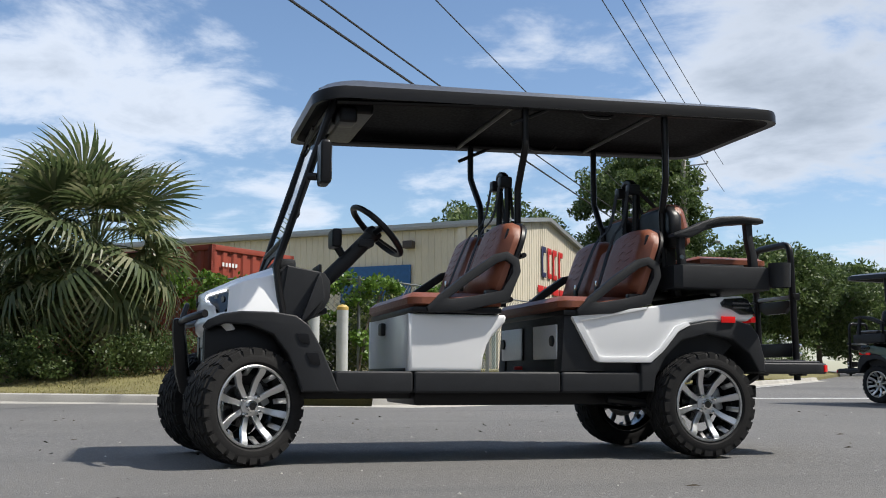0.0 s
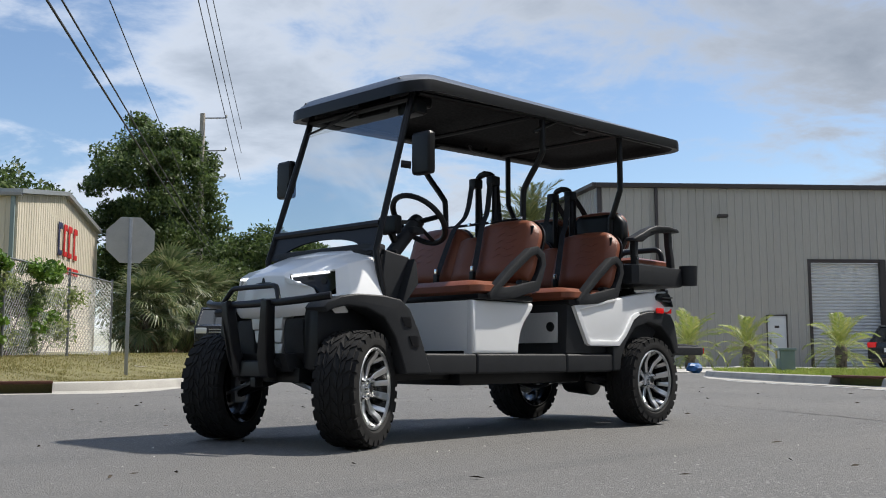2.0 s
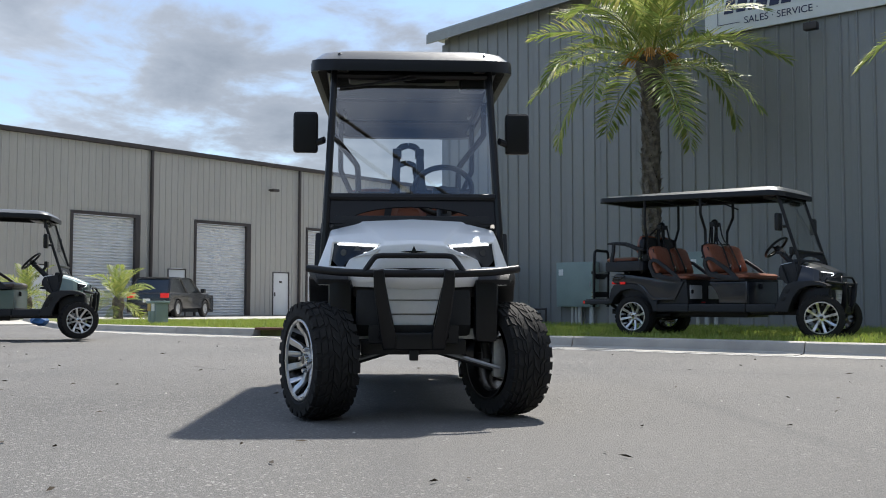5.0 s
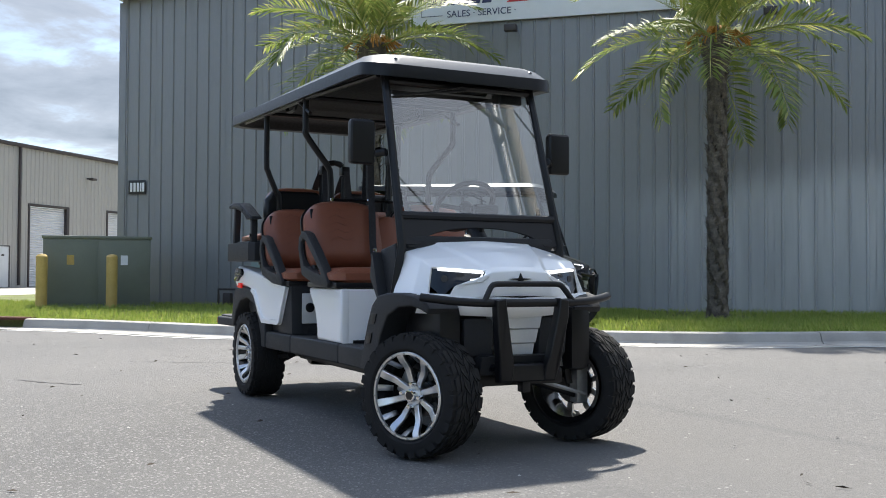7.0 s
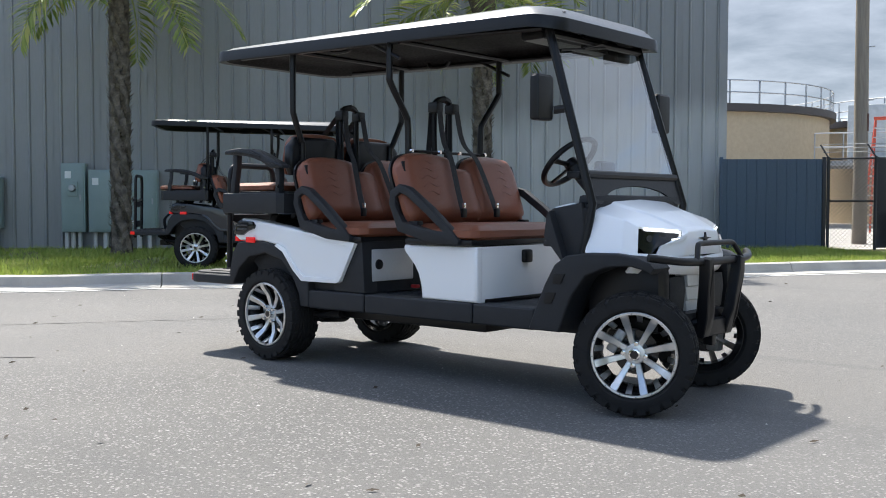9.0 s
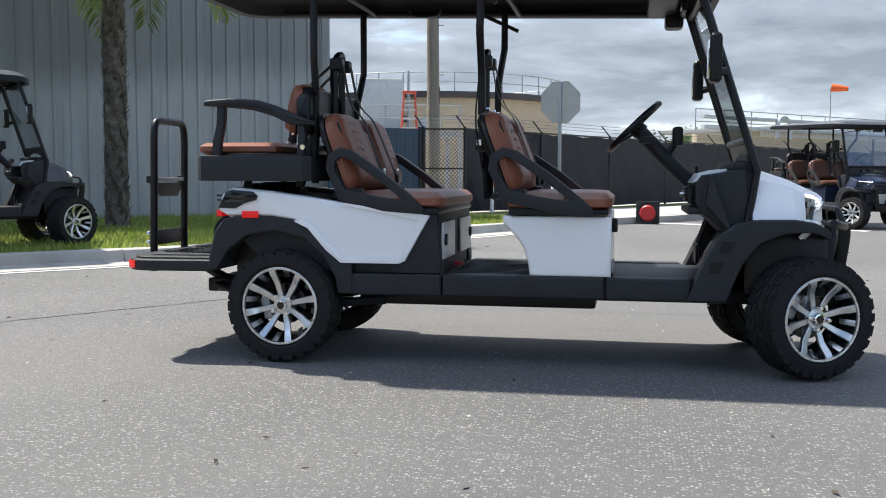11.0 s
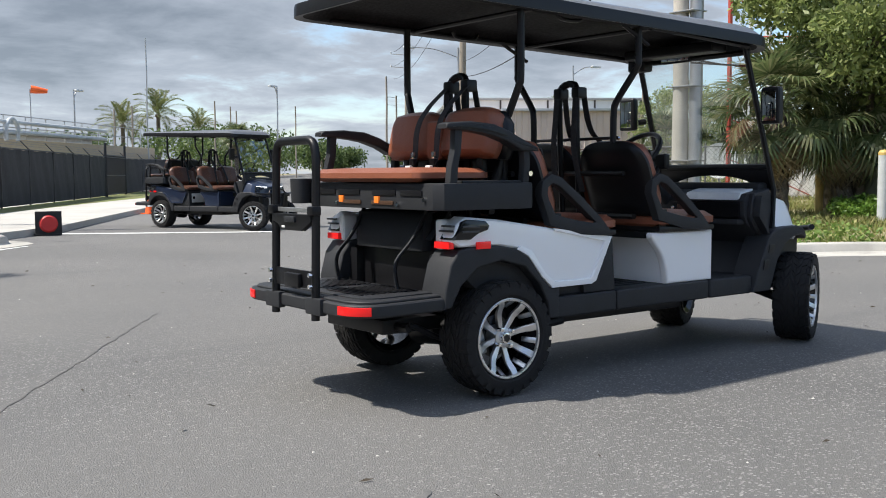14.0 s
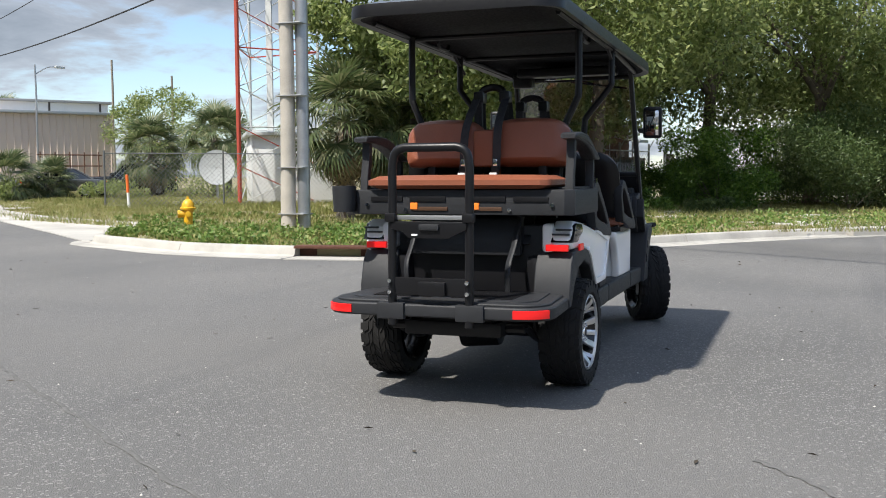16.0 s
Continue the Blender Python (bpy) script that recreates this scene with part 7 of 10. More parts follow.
# ---------- plants ----------
def quad_mesh(name, q, material, parent=None, label=""):
    """One mesh from an array of loose four-cornered leaves."""
    n = len(q)
    me = bpy.data.meshes.new(name)
    me.vertices.add(n * 4)
    me.vertices.foreach_set("co", np.ascontiguousarray(q, dtype=np.float32).ravel())
    me.loops.add(n * 4)
    me.loops.foreach_set("vertex_index", np.arange(n * 4, dtype=np.int32))
    me.polygons.add(n)
    me.polygons.foreach_set("loop_start", np.arange(0, n * 4, 4, dtype=np.int32))
    me.update(calc_edges=True)
    me.validate()
    return linked(name, me, material, parent, label, 0)


def leaf_quads(rng, pts, size, droop=0.2, slim=0.42, spread=1.0):
    """Folded leaves at points, turned every way, hanging a little."""
    n = len(pts)
    d = rng.normal(size=(n, 3)) * spread
    d[:, 2] -= droop
    d /= np.linalg.norm(d, axis=1)[:, None] + 1e-9
    up = rng.normal(size=(n, 3))
    w = np.cross(d, up)
    w /= np.linalg.norm(w, axis=1)[:, None] + 1e-9
    nn = np.cross(w, d)
    s = (size * rng.uniform(0.6, 1.35, n))[:, None]
    a = pts - d * s * 0.5
    m = pts + nn * s * 0.10
    return np.stack([a, m + w * s * slim * 0.5, pts + d * s * 0.5, m - w * s * slim * 0.5], axis=1)


def cloud_points(rng, centres, radii, each):
    out = []
    for c, r in zip(centres, radii):
        p = rng.normal(size=(each, 3))
        p *= (rng.uniform(0, 1, each) ** 0.45 / (np.linalg.norm(p, axis=1) + 1e-9))[:, None]
        out.append(np.asarray(c) + p * np.asarray((r, r, r * 0.72)))
    return np.concatenate(out)


def tree(x, y, h, r, base, seed, label, leaf=0.10, clumps=70, each=260, mat=None, lean=(0, 0), trunk_r=0.22, z0=None, hang=0.0, name="tree"):
    """Tapered trunk, limbs and a crown of many small leaves with gaps."""
    rng = np.random.default_rng(seed)
    z = ground_z(x, y) + 0.1 if z0 is None else z0
    ob = thing(name, pose(x, y, z), label, "tree")
    top = np.array((lean[0], lean[1], base + (h - base) * 0.35))
    knee = [(0, 0, -0.15), (0.02, 0.01, 0.25), (lean[0] * 0.3 + 0.08, lean[1] * 0.3 - 0.05, base * 0.6), tuple(top)]
    part("trunk", tubed(smooth_path(knee, 5), trunk_r * 1.25, 10, r_end=trunk_r * 0.55), BARK, ob, "", 60)
    mid = np.array((lean[0], lean[1], (base + h) / 2))
    half = (h - base) / 2
    cs = []
    while len(cs) < clumps:
        p = rng.uniform(-1, 1, 3)
        q = np.linalg.norm(p)
        if 0.45 < q < 1.0:
            cs.append(mid + p * np.array((r, r, half)) * (0.86 + 0.22 * rng.uniform()))
    cs = np.array(cs)
    if hang:
        low = cs[:, 2] < mid[2]
        cs[low, 2] -= hang * rng.uniform(0, 1, low.sum())
    rad = r * rng.uniform(0.17, 0.30, len(cs))
    for k in range(8):
        c = cs[int(rng.integers(len(cs)))]
        b = top * (0.55 + 0.45 * k / 8)
        part("limb", tubed(smooth_path([tuple(b), tuple(b * 0.55 + c * 0.45 + np.array((0, 0, 0.35))), tuple(c)], 5), trunk_r * 0.42, 7, r_end=0.02), BARK, ob, "", 60)
    pts = cloud_points(rng, cs, rad, each)
    quad_mesh("crown", leaf_quads(rng, pts, leaf, 0.35), mat or OAKLEAF, ob)
    return ob


def bush(x, y, r, h, seed, label, leaf=0.08, n=2500, mat=None, z0=None, name="bush"):
    rng = np.random.default_rng(seed)
    z = ground_z(x, y) + 0.1 if z0 is None else z0
    ob = thing(name, pose(x, y, z), label, "bush")
    k = 14
    cs = np.stack([rng.uniform(-0.7, 0.7, k) * r, rng.uniform(-0.7, 0.7, k) * r, rng.uniform(0.15, 0.8, k) * h], 1)
    for i in range(6):
        part("stem", tubed([(0.05 * math.cos(i), 0.05 * math.sin(i), -0.1), tuple(cs[i] * 0.5), tuple(cs[i])], 0.018, 5, r_end=0.006), BARK, ob)
    pts = cloud_points(rng, cs, np.full(k, min(r, h) * 0.42), n // k)
    pts[:, 2] = np.abs(pts[:, 2])
    quad_mesh("leaves", leaf_quads(rng, pts, leaf, 0.1), mat or WEEDS, ob)
    return ob


def frond_mesh(seed, length=2.1, pairs=46, leaflet=0.42, droop=1.15, width=0.018):
    """A feather palm frond in its own x-z plane, rising then drooping."""
    rng = np.random.default_rng(seed)
    q = []
    pts = []
    ang, p = 0.30, np.zeros(3)
    n = 22
    for i in range(n + 1):
        pts.append(p.copy())
        a = ang - droop * (i / n) ** 1.35
        p = p + np.array((math.cos(a), 0.02 * rng.normal(), math.sin(a))) * length / n
    pts = np.array(pts)
    for i in range(n):
        t = (pts[i + 1] - pts[i])
        w = np.array((0, 1, 0)) * 0.020 * (1 - 0.85 * i / n)
        u = np.cross(t, w)
        u = u / (np.linalg.norm(u) + 1e-9) * 0.012 * (1 - 0.8 * i / n)
        q.append([pts[i] - w, pts[i] + w, pts[i + 1] + w * 0.95, pts[i + 1] - w * 0.95])
        q.append([pts[i] - w - u, pts[i] + w - u, pts[i + 1] + w * 0.95 - u, pts[i + 1] - w * 0.95 - u])
    for i in range(pairs):
        f = 0.14 + 0.86 * i / pairs
        k = f * n
        j = min(n - 1, int(k))
        b = pts[j] + (pts[j + 1] - pts[j]) * (k - j)
        t = (pts[j + 1] - pts[j]) / np.linalg.norm(pts[j + 1] - pts[j])
        ln = leaflet * (0.45 + 0.75 * math.sin(math.pi * min(1, f * 0.9 + 0.12))) * rng.uniform(0.85, 1.1)
        for s in (1, -1):
            fw = 0.55 + 0.45 * f + 0.1 * rng.normal()
            d = t * fw + np.array((0, s, 0)) * 0.8 + np.array((0, 0, 0.38 - 0.2 * f + 0.12 * rng.normal()))
            d /= np.linalg.norm(d)
            w = np.cross(d, np.array((0.1, 0, 1.0)))
            w = w / np.linalg.norm(w) * width
            m = b + d * ln * 0.5
            tip = b + d * ln - np.array((0, 0, ln * 0.16))
            q.append([b, m + w, tip, m - w])
    return np.array(q)


def fan_mesh(seed, stem=1.0, blade=0.75, segs=30, droop=0.45):
    """A fan palm leaf: a stem and a folded, split fan."""
    rng = np.random.default_rng(seed)
    q = []
    pts = [np.array((stem * f, 0, 0.18 * math.sin(f * 2.2) * stem)) for f in np.linspace(0, 1, 7)]
    for a, b in zip(pts, pts[1:]):
        w = np.array((0, 0.014, 0))
        u = np.array((0, 0, 0.012))
        q.append([a - w, a + w, b + w, b - w])
        q.append([a - u, a + u, b + u, b - u])
    c = pts[-1]
    for i in range(segs):
        a = math.radians(-118 + 236 * i / (segs - 1))
        ln = blade * (0.72 + 0.28 * math.cos(a * 0.6)) * rng.uniform(0.9, 1.06)
        fold = 0.10 * (1 if i % 2 else -1)
        d1 = np.array((math.cos(a), math.sin(a), -0.10 + 0.22 * abs(math.sin(a)) + fold * 0.3))
        d2 = d1 + np.array((0, 0, -droop * rng.uniform(0.6, 1.7)))
        w = np.array((-math.sin(a), math.cos(a), fold)) * 0.030 * blade / 0.75
        m = c + d1 * ln * 0.55
        m2 = m + d2 * ln * 0.30
        tip = m2 + (d2 + np.array((0, 0, -droop * rng.uniform(0.6, 2.2)))) * ln * 0.22
        q.append([c - w * 0.15, c + w * 0.15, m + w, m - w])
        q.append([m - w, m + w, m2 + w * 0.55, m2 - w * 0.55])
        q.append([m2 - w * 0.55, m2 + w * 0.55, tip + w * 0.05, tip - w * 0.05])
    return np.array(q)


def leaf_data(name, q, material):
    tmp = quad_mesh(name, q, material)
    me = tmp.data
    bpy.data.objects.remove(tmp)
    return me


FRONDS = [leaf_data("frond", frond_mesh(40 + k, 2.05, 46, 0.44, d), DATEPALM) for k, d in enumerate((0.9, 1.25, 1.6, 1.1))]
FARFRONDS = [leaf_data("frond", frond_mesh(40 + k, 2.05, 46, 0.44, d), FARPALM) for k, d in enumerate((0.9, 1.25, 1.6, 1.1))]
FANS = [leaf_data("fan_leaf", fan_mesh(50 + k, 1.0, 0.85, 30, d), FANPALM) for k, d in enumerate((0.30, 0.5, 0.75))]
DEADFANS = [leaf_data("dry_fan_leaf", fan_mesh(60 + k, 0.8, 0.75, 22, 0.9), DEADLEAF) for k in range(2)]


def rough_trunk(ob, h, r, seed, mat, boots=True, r_top=None):
    """A palm trunk with old leaf bases standing out of it."""
    rng = np.random.default_rng(seed)
    r_top = r_top or r
    n = int(h / 0.09)
    rows = []
    for i in range(n + 1):
        rr = (r + (r_top - r) * i / n) * (1.35 - 0.35 * min(1, i / 4)) * (1 + 0.05 * math.sin(i * 2.1))
        rows.append([(rr * math.cos(a) * (1 + 0.06 * rng.normal()), rr * math.sin(a) * (1 + 0.06 * rng.normal()), -0.1 + (h + 0.1) * i / n) for a in (2 * math.pi * k / 12 for k in range(12))])
    part("trunk", grid_sheet(rows, True), mat, ob, "", 0)
    if boots:
        q = []
        m = int(h / 0.055)
        for i in range(m):
            z = h * (i + 0.5) / m
            for j in range(5):
                a = 2 * math.pi * (j / 5 + i * 0.382) + rng.normal() * 0.08
                rr = (r + (r_top - r) * z / h) * 0.98
                o, t = np.array((math.cos(a), math.sin(a), 0)), np.array((-math.sin(a), math.cos(a), 0))
                b = o * rr + np.array((0, 0, z))
                out = r * rng.uniform(0.22, 0.5)
                w = 0.05 * rng.uniform(0.7, 1.2)
                q.append([b - t * w, b + np.array((0, 0, -0.03)), b + t * w, b + o * out + np.array((0, 0, 0.07))])
                q.append([b - t * w + np.array((0, 0, 0.05)), b - t * w, b + o * out + np.array((0, 0, 0.075)), b + t * w])
        bt = quad_mesh("old_leaf_base", np.array(q), mat, ob)
        tagged(bt, "rough cut leaf bases", "", "", "stuff")


def date_palm(x, y, h, seed, label, scale=1.0, fronds=34, fruit=True, z0=None, trunk_r=0.17, leaf=None):
    rng = np.random.default_rng(seed)
    z = ground_z(x, y) + 0.1 if z0 is None else z0
    ob = thing("date_palm", pose(x, y, z), label, "palm")
    rough_trunk(ob, h, trunk_r, seed, PALMBARK, True, trunk_r * 0.95)
    part("crown_base", lathe(bmesh.new(), [(trunk_r, h - 0.25), (trunk_r * 1.6, h + 0.05), (trunk_r * 1.45, h + 0.3), (0.05, h + 0.5)], 14), PALMBARK, ob, "brown fibrous crown base")
    for k in range(fronds):
        f = k / fronds
        el = -34 + 108 * f ** 0.85
        o = linked("frond", (FRONDS if leaf is None else FARFRONDS)[k % 4], leaf or DATEPALM, ob)
        o.matrix_basis = pose(0, 0, h + 0.12 + 0.28 * f, 0, 0, 137.5 * k + rng.normal() * 6) @ pose(0.06, 0, 0, rng.normal() * 14, -el - 0, 0) @ Matrix.Scale(scale * rng.uniform(0.86, 1.05), 4)
    if fruit:
        for k in range(7):
            a = 2 * math.pi * k / 7 + rng.normal() * 0.2
            bm = bmesh.new()
            for j in range(9):
                da = a + rng.normal() * 0.22
                e = 0.42 + 0.18 * rng.uniform()
                tube(bm, [(0.1 * math.cos(a), 0.1 * math.sin(a), h + 0.25), (0.3 * math.cos(da), 0.3 * math.sin(da), h + 0.42), (e * math.cos(da), e * math.sin(da), h + 0.1 + 0.2 * rng.uniform())], 0.013, 4)
            part("fruit_stalk", bm, ORANGEFRUIT, ob, "orange fruit stalks")
    return ob


def fan_palm(x, y, h, seed, label, scale=1.0, leaves=34, dead=10, z0=None, trunk_r=0.16, low=-62):
    rng = np.random.default_rng(seed)
    z = ground_z(x, y) + 0.1 if z0 is None else z0
    ob = thing("fan_palm", pose(x, y, z), label, "palm")
    rough_trunk(ob, h, trunk_r, seed, PALMBARK, h < 6, trunk_r * 0.9)
    for k in range(leaves):
        f = k / leaves
        el = low + (72 - low) * f ** 0.8
        o = linked("fan_leaf", FANS[0 if f > 0.6 else (1 if f > 0.3 else 2)], FANPALM, ob)
        o.matrix_basis = pose(0, 0, h + 0.1 * f, 0, 0, 137.5 * k + rng.normal() * 8) @ pose(0.05, 0, 0, rng.normal() * 18, -el, 0) @ Matrix.Scale(scale * rng.uniform(0.8, 1.1), 4)
    for k in range(dead):
        o = linked("dry_fan_leaf", DEADFANS[k % 2], DEADLEAF, ob, "dry brown hanging fan")
        o.matrix_basis = pose(0, 0, h - 0.15, 0, 0, 137.5 * k + 40) @ pose(0.05, 0, 0, rng.normal() * 15, 62 + 12 * rng.uniform(), 0) @ Matrix.Scale(scale * 0.95, 4)
    return ob


def blades(name, pts, height, mat, seed, label, width=0.008, lean=0.45):
    """Grass as one sheet of loose blades."""
    rng = np.random.default_rng(seed)
    n = len(pts)
    a = rng.uniform(0, 2 * math.pi, n)
    h = height * rng.uniform(0.45, 1.25, n)
    w = np.stack([np.cos(a), np.sin(a), np.zeros(n)], 1) * (width * rng.uniform(0.6, 1.3, n))[:, None]
    b = a + rng.normal(size=n)
    d = np.stack([np.cos(b) * lean, np.sin(b) * lean, np.ones(n)], 1) * h[:, None]
    mid = pts + d * 0.55 + np.stack([np.cos(b), np.sin(b), np.zeros(n)], 1) * (h * 0.03)[:, None]
    tip = pts + d * np.array((1.25, 1.25, 0.9))
    ob = quad_mesh(name, np.stack([pts - w, pts + w, mid + w * 0.7, tip], 1), mat)
    return tagged(ob, label, "grass", "", "stuff")


def beside_kerb(on, d0, d1, w0, w1, n, seed, lift=0.125, patch=0.0):
    """Random places beside a kerb, thicker near it."""
    rng = np.random.default_rng(seed)
    ds = np.linspace(d0, d1, 200)
    st = [on(d) for d in ds]
    table = np.array([(p.x, p.y, w.x, w.y) for p, w in st])
    m = n * 3 if patch else n
    d, o = rng.uniform(d0, d1, m), w0 + (w1 - w0) * rng.uniform(0, 1, m) ** 1.3
    px, py, wx, wy = (np.interp(d, ds, table[:, k]) for k in range(4))
    x, y = px - wx * o, py - wy * o
    if patch:
        keep = np.sin(x * 1.3 + 2 * np.sin(y * 0.7)) + np.sin(y * 1.7 + x * 0.4) > patch * rng.uniform(-2, 2, m)
        x, y = x[keep][:n], y[keep][:n]
    z = np.array([ground_z(a, b) for a, b in zip(x, y)])
    return np.stack([x, y, z + lift], 1)


# lawns and verges
blades("lawn_grass", beside_kerb(on_a, 8.0, len_a - 1.0, 0.19, 7.5, 90000, 1), 0.10, GRASS, 11, "short bright green lawn grass", 0.007)
blades("lawn_grass", beside_kerb(on_a, len_a - 9, len_a, 0.19, 4.5, 20000, 7), 0.055, GRASS, 17, "short bright green lawn grass", 0.006)
blades("dry_grass", beside_kerb(on_b, 14.0, 52.0, 0.19, 5.5, 60000, 2), 0.05, DRYGRASS, 12, "short dry yellow lawn grass", 0.006)
blades("verge_grass", beside_kerb(on_c, len_c - 75, len_c - 4, 0.25, 9.0, 60000, 3, 0.125, 0.6), 0.11, VERGEGRASS, 13, "uneven yellowish green verge grass", 0.008)
blades("verge_grass", beside_kerb(on_c, len_c - 75, len_c - 4, 3.0, 22.0, 60000, 4, 0.125, 0.4), 0.19, VERGEGRASS, 14, "taller seeding verge grass", 0.011)
blades("dry_verge_grass", beside_kerb(on_c, len_c - 75, len_c - 4, 0.2, 14.0, 34000, 5, 0.125, 1.0), 0.12, DRYGRASS, 15, "dry straw among the verge grass", 0.010)


def weed_patch(on, d0, d1, w0, w1, n, seed, label):
    rng = np.random.default_rng(seed)
    cs = beside_kerb(on, d0, d1, w0, w1, n, seed)
    pts = cloud_points(rng, cs + np.array((0, 0, 0.07)), rng.uniform(0.10, 0.30, len(cs)), 60)
    pts[:, 2] = np.maximum(pts[:, 2], cs[:, 2].min() + 0.01)
    ob = quad_mesh("weeds", leaf_quads(rng, pts, 0.07, -0.4, 0.6), WEEDS)
    return tagged(ob, label, "weeds", "", "stuff")


weed_patch(on_c, len_c - 38, len_c - 12, 0.25, 4.5, 260, 21, "low broad-leaved weeds along the kerb")
weed_patch(on_c, len_c - 34, len_c - 22, 0.3, 2.6, 120, 22, "low broad-leaved weeds round the pole")

# palms by the dark building
date_palm(-11.78, 4.56, 4.75, 71, "date palm with yellowish fronds and orange stalks by dark building", 1.25)
date_palm(-7.45, 9.05, 4.45, 72, "date palm with bright fronds and orange stalks on lawn", 1.25)
# palms beside the grey warehouse
for k, (x, y, h) in enumerate(((-33.6, -26.7, 6.2), (-34.8, -29.6, 4.6), (-36.0, -32.4, 4.4), (-37.4, -34.4, 4.6))):
    date_palm(x, y, h, 75 + k, "tall feathery date palm beside the grey warehouse", 1.35, 30, False, None, 0.24, FARPALM)
for x, y, s in ((-26.5, -13.95, 0.75), (-28.9, -13.0, 0.7), (-30.2, -10.2, 0.7)):
    date_palm(x, y, 0.35, int(80 - x), "small young palm in front of the warehouse", s, 22, False, None, 0.14)
for k, (x, y, h, q) in enumerate(((54.5, 149.0, 9.0, 2.5), (48.5, 148.0, 7.2, 2.3), (62.0, 151.0, 6.6, 2.1))):
    date_palm(x, y, h, 84 + k, "far date palm standing over the works", q, 26, False, None, 0.3, FARPALM)
# cabbage palm and shrubs by the container
fan_palm(2.9, -12.9, 2.15, 91, "bushy cabbage palm with drooping fan leaves", 1.12, 52, 8, None, 0.22, -70)
fan_palm(4.9, -14.4, 2.1, 92, "bushy cabbage palm behind another", 1.2, 34, 8, None, 0.2, -66)
for k, (x, y, r, h) in enumerate(((2.9, -12.3, 1.2, 0.85), (1.7, -12.5, 0.9, 0.75), (4.8, -12.8, 1.5, 1.1), (3.9, -12.2, 1.0, 0.8), (6.6, -13.8, 1.6, 1.3), (2.3, -13.6, 1.0, 1.2))):
    bush(x, y, r, h, 100 + k, "dark low shrub at the foot of the palm", 0.07, 3200, OAKDARK)
# trees and palms to the south, beyond the crossing
tree(-25.9, -49.0, 13.9, 3.9, 3.2, 120, "tall dense green tree behind the utility pole", 0.28, 150, 300, OAKDARK, (0.5, 0.3), 0.35)
tree(-31.5, -45.5, 7.6, 4.2, 1.6, 121, "round green tree beside the road", 0.28, 100, 260, OAKDARK)
tree(-39.0, -50.5, 7.2, 4.4, 1.5, 122, "round green tree beside the road", 0.30, 100, 260, OAKDARK)
tree(-47.0, -58.0, 7.6, 4.4, 1.4, 123, "broad green tree beyond the road", 0.34, 100, 240, OAKDARK)
tree(-58.0, -66.0, 8.5, 4.6, 1.4, 124, "broad dark tree beyond the road", 0.4, 100, 240, OAKDARK)
tree(-17.5, -52.5, 10.0, 5.2, 1.5, 125, "dark tree behind the palms", 0.36, 100, 240, OAKDARK)
tree(-70.0, -80.0, 10.0, 9.0, 1.2, 126, "distant dark tree on the horizon", 0.55, 90, 220, OAKDARK)
tree(-36.0, -62.0, 9.5, 7.0, 1.2, 127, "distant dark tree on the horizon", 0.5, 90, 220, OAKDARK)
for k, (x, y, h, s) in enumerate(((-15.2, -31.0, 1.5, 1.1), (-17.2, -33.0, 2.4, 1.2), (-19.6, -35.0, 2.0, 1.25), (-22.3, -37.6, 2.0, 1.3))):
    fan_palm(x, y, h, 130 + k, "shaggy fan palm beside the side road", s, 34, 10)
for k, (x, y, r, h) in enumerate(((-25.5, -40.5, 2.0, 1.8), (-28.5, -42.0, 2.2, 2.0), (-33.5, -47.0, 2.4, 2.0), (-42.0, -47.0, 2.6, 2.0))):
    bush(x, y, r, h, 140 + k, "dense dark roadside shrub", 0.16, 2600, OAKDARK)
# oaks, palms and shrubs to the east
for k, (x, y, h, r) in enumerate(((32.0, 12.0, 8.5, 4.2), (36.5, -6.5, 7.0, 6.0), (27.5, 9.5, 6.0, 4.0), (40.0, -16.0, 8.0, 7.0), (46.0, -4.0, 6.5, 7.0))):
    tree(x, y, h, r, 0.9, 240 + k, "dense tree behind the oaks", 0.32, 90, 220, OAKLEAF)
OAKS = ((16.2, 7.9, 8.6, 3.3, 2.9, 1.3), (25.8, 2.0, 10.5, 4.8, 3.3, 1.0), (22.5, 6.6, 10.5, 4.8, 2.6, 1.2), (19.3, 4.1, 9.6, 4.6, 3.0, 0.9), (27.6, -1.2, 10.5, 5.4, 2.3, 1.4), (29.5, -7.0, 10.0, 5.6, 1.6, 1.0), (31.5, 7.5, 12.0, 6.0, 3.0, 1.0), (33.0, -12.5, 10.0, 6.0, 1.4, 0.8))
for k, (x, y, h, r, b, g) in enumerate(OAKS):
    tree(x, y, h, r, b, 150 + k, "spreading live oak with hanging twigs over the verge", 0.18, 105, 340, OAKLEAF, (0.4, -0.3), 0.26, None, g, "oak_tree")
for k, (x, y, h, s) in enumerate(((14.4, 8.7, 2.3, 0.92), (15.9, 8.1, 2.2, 0.95), (17.6, 9.6, 2.7, 1.0))):
    fan_palm(x, y, h, 160 + k, "shaggy cabbage palm with dry skirt under the oaks", s, 36, 14, None, 0.2, -72)
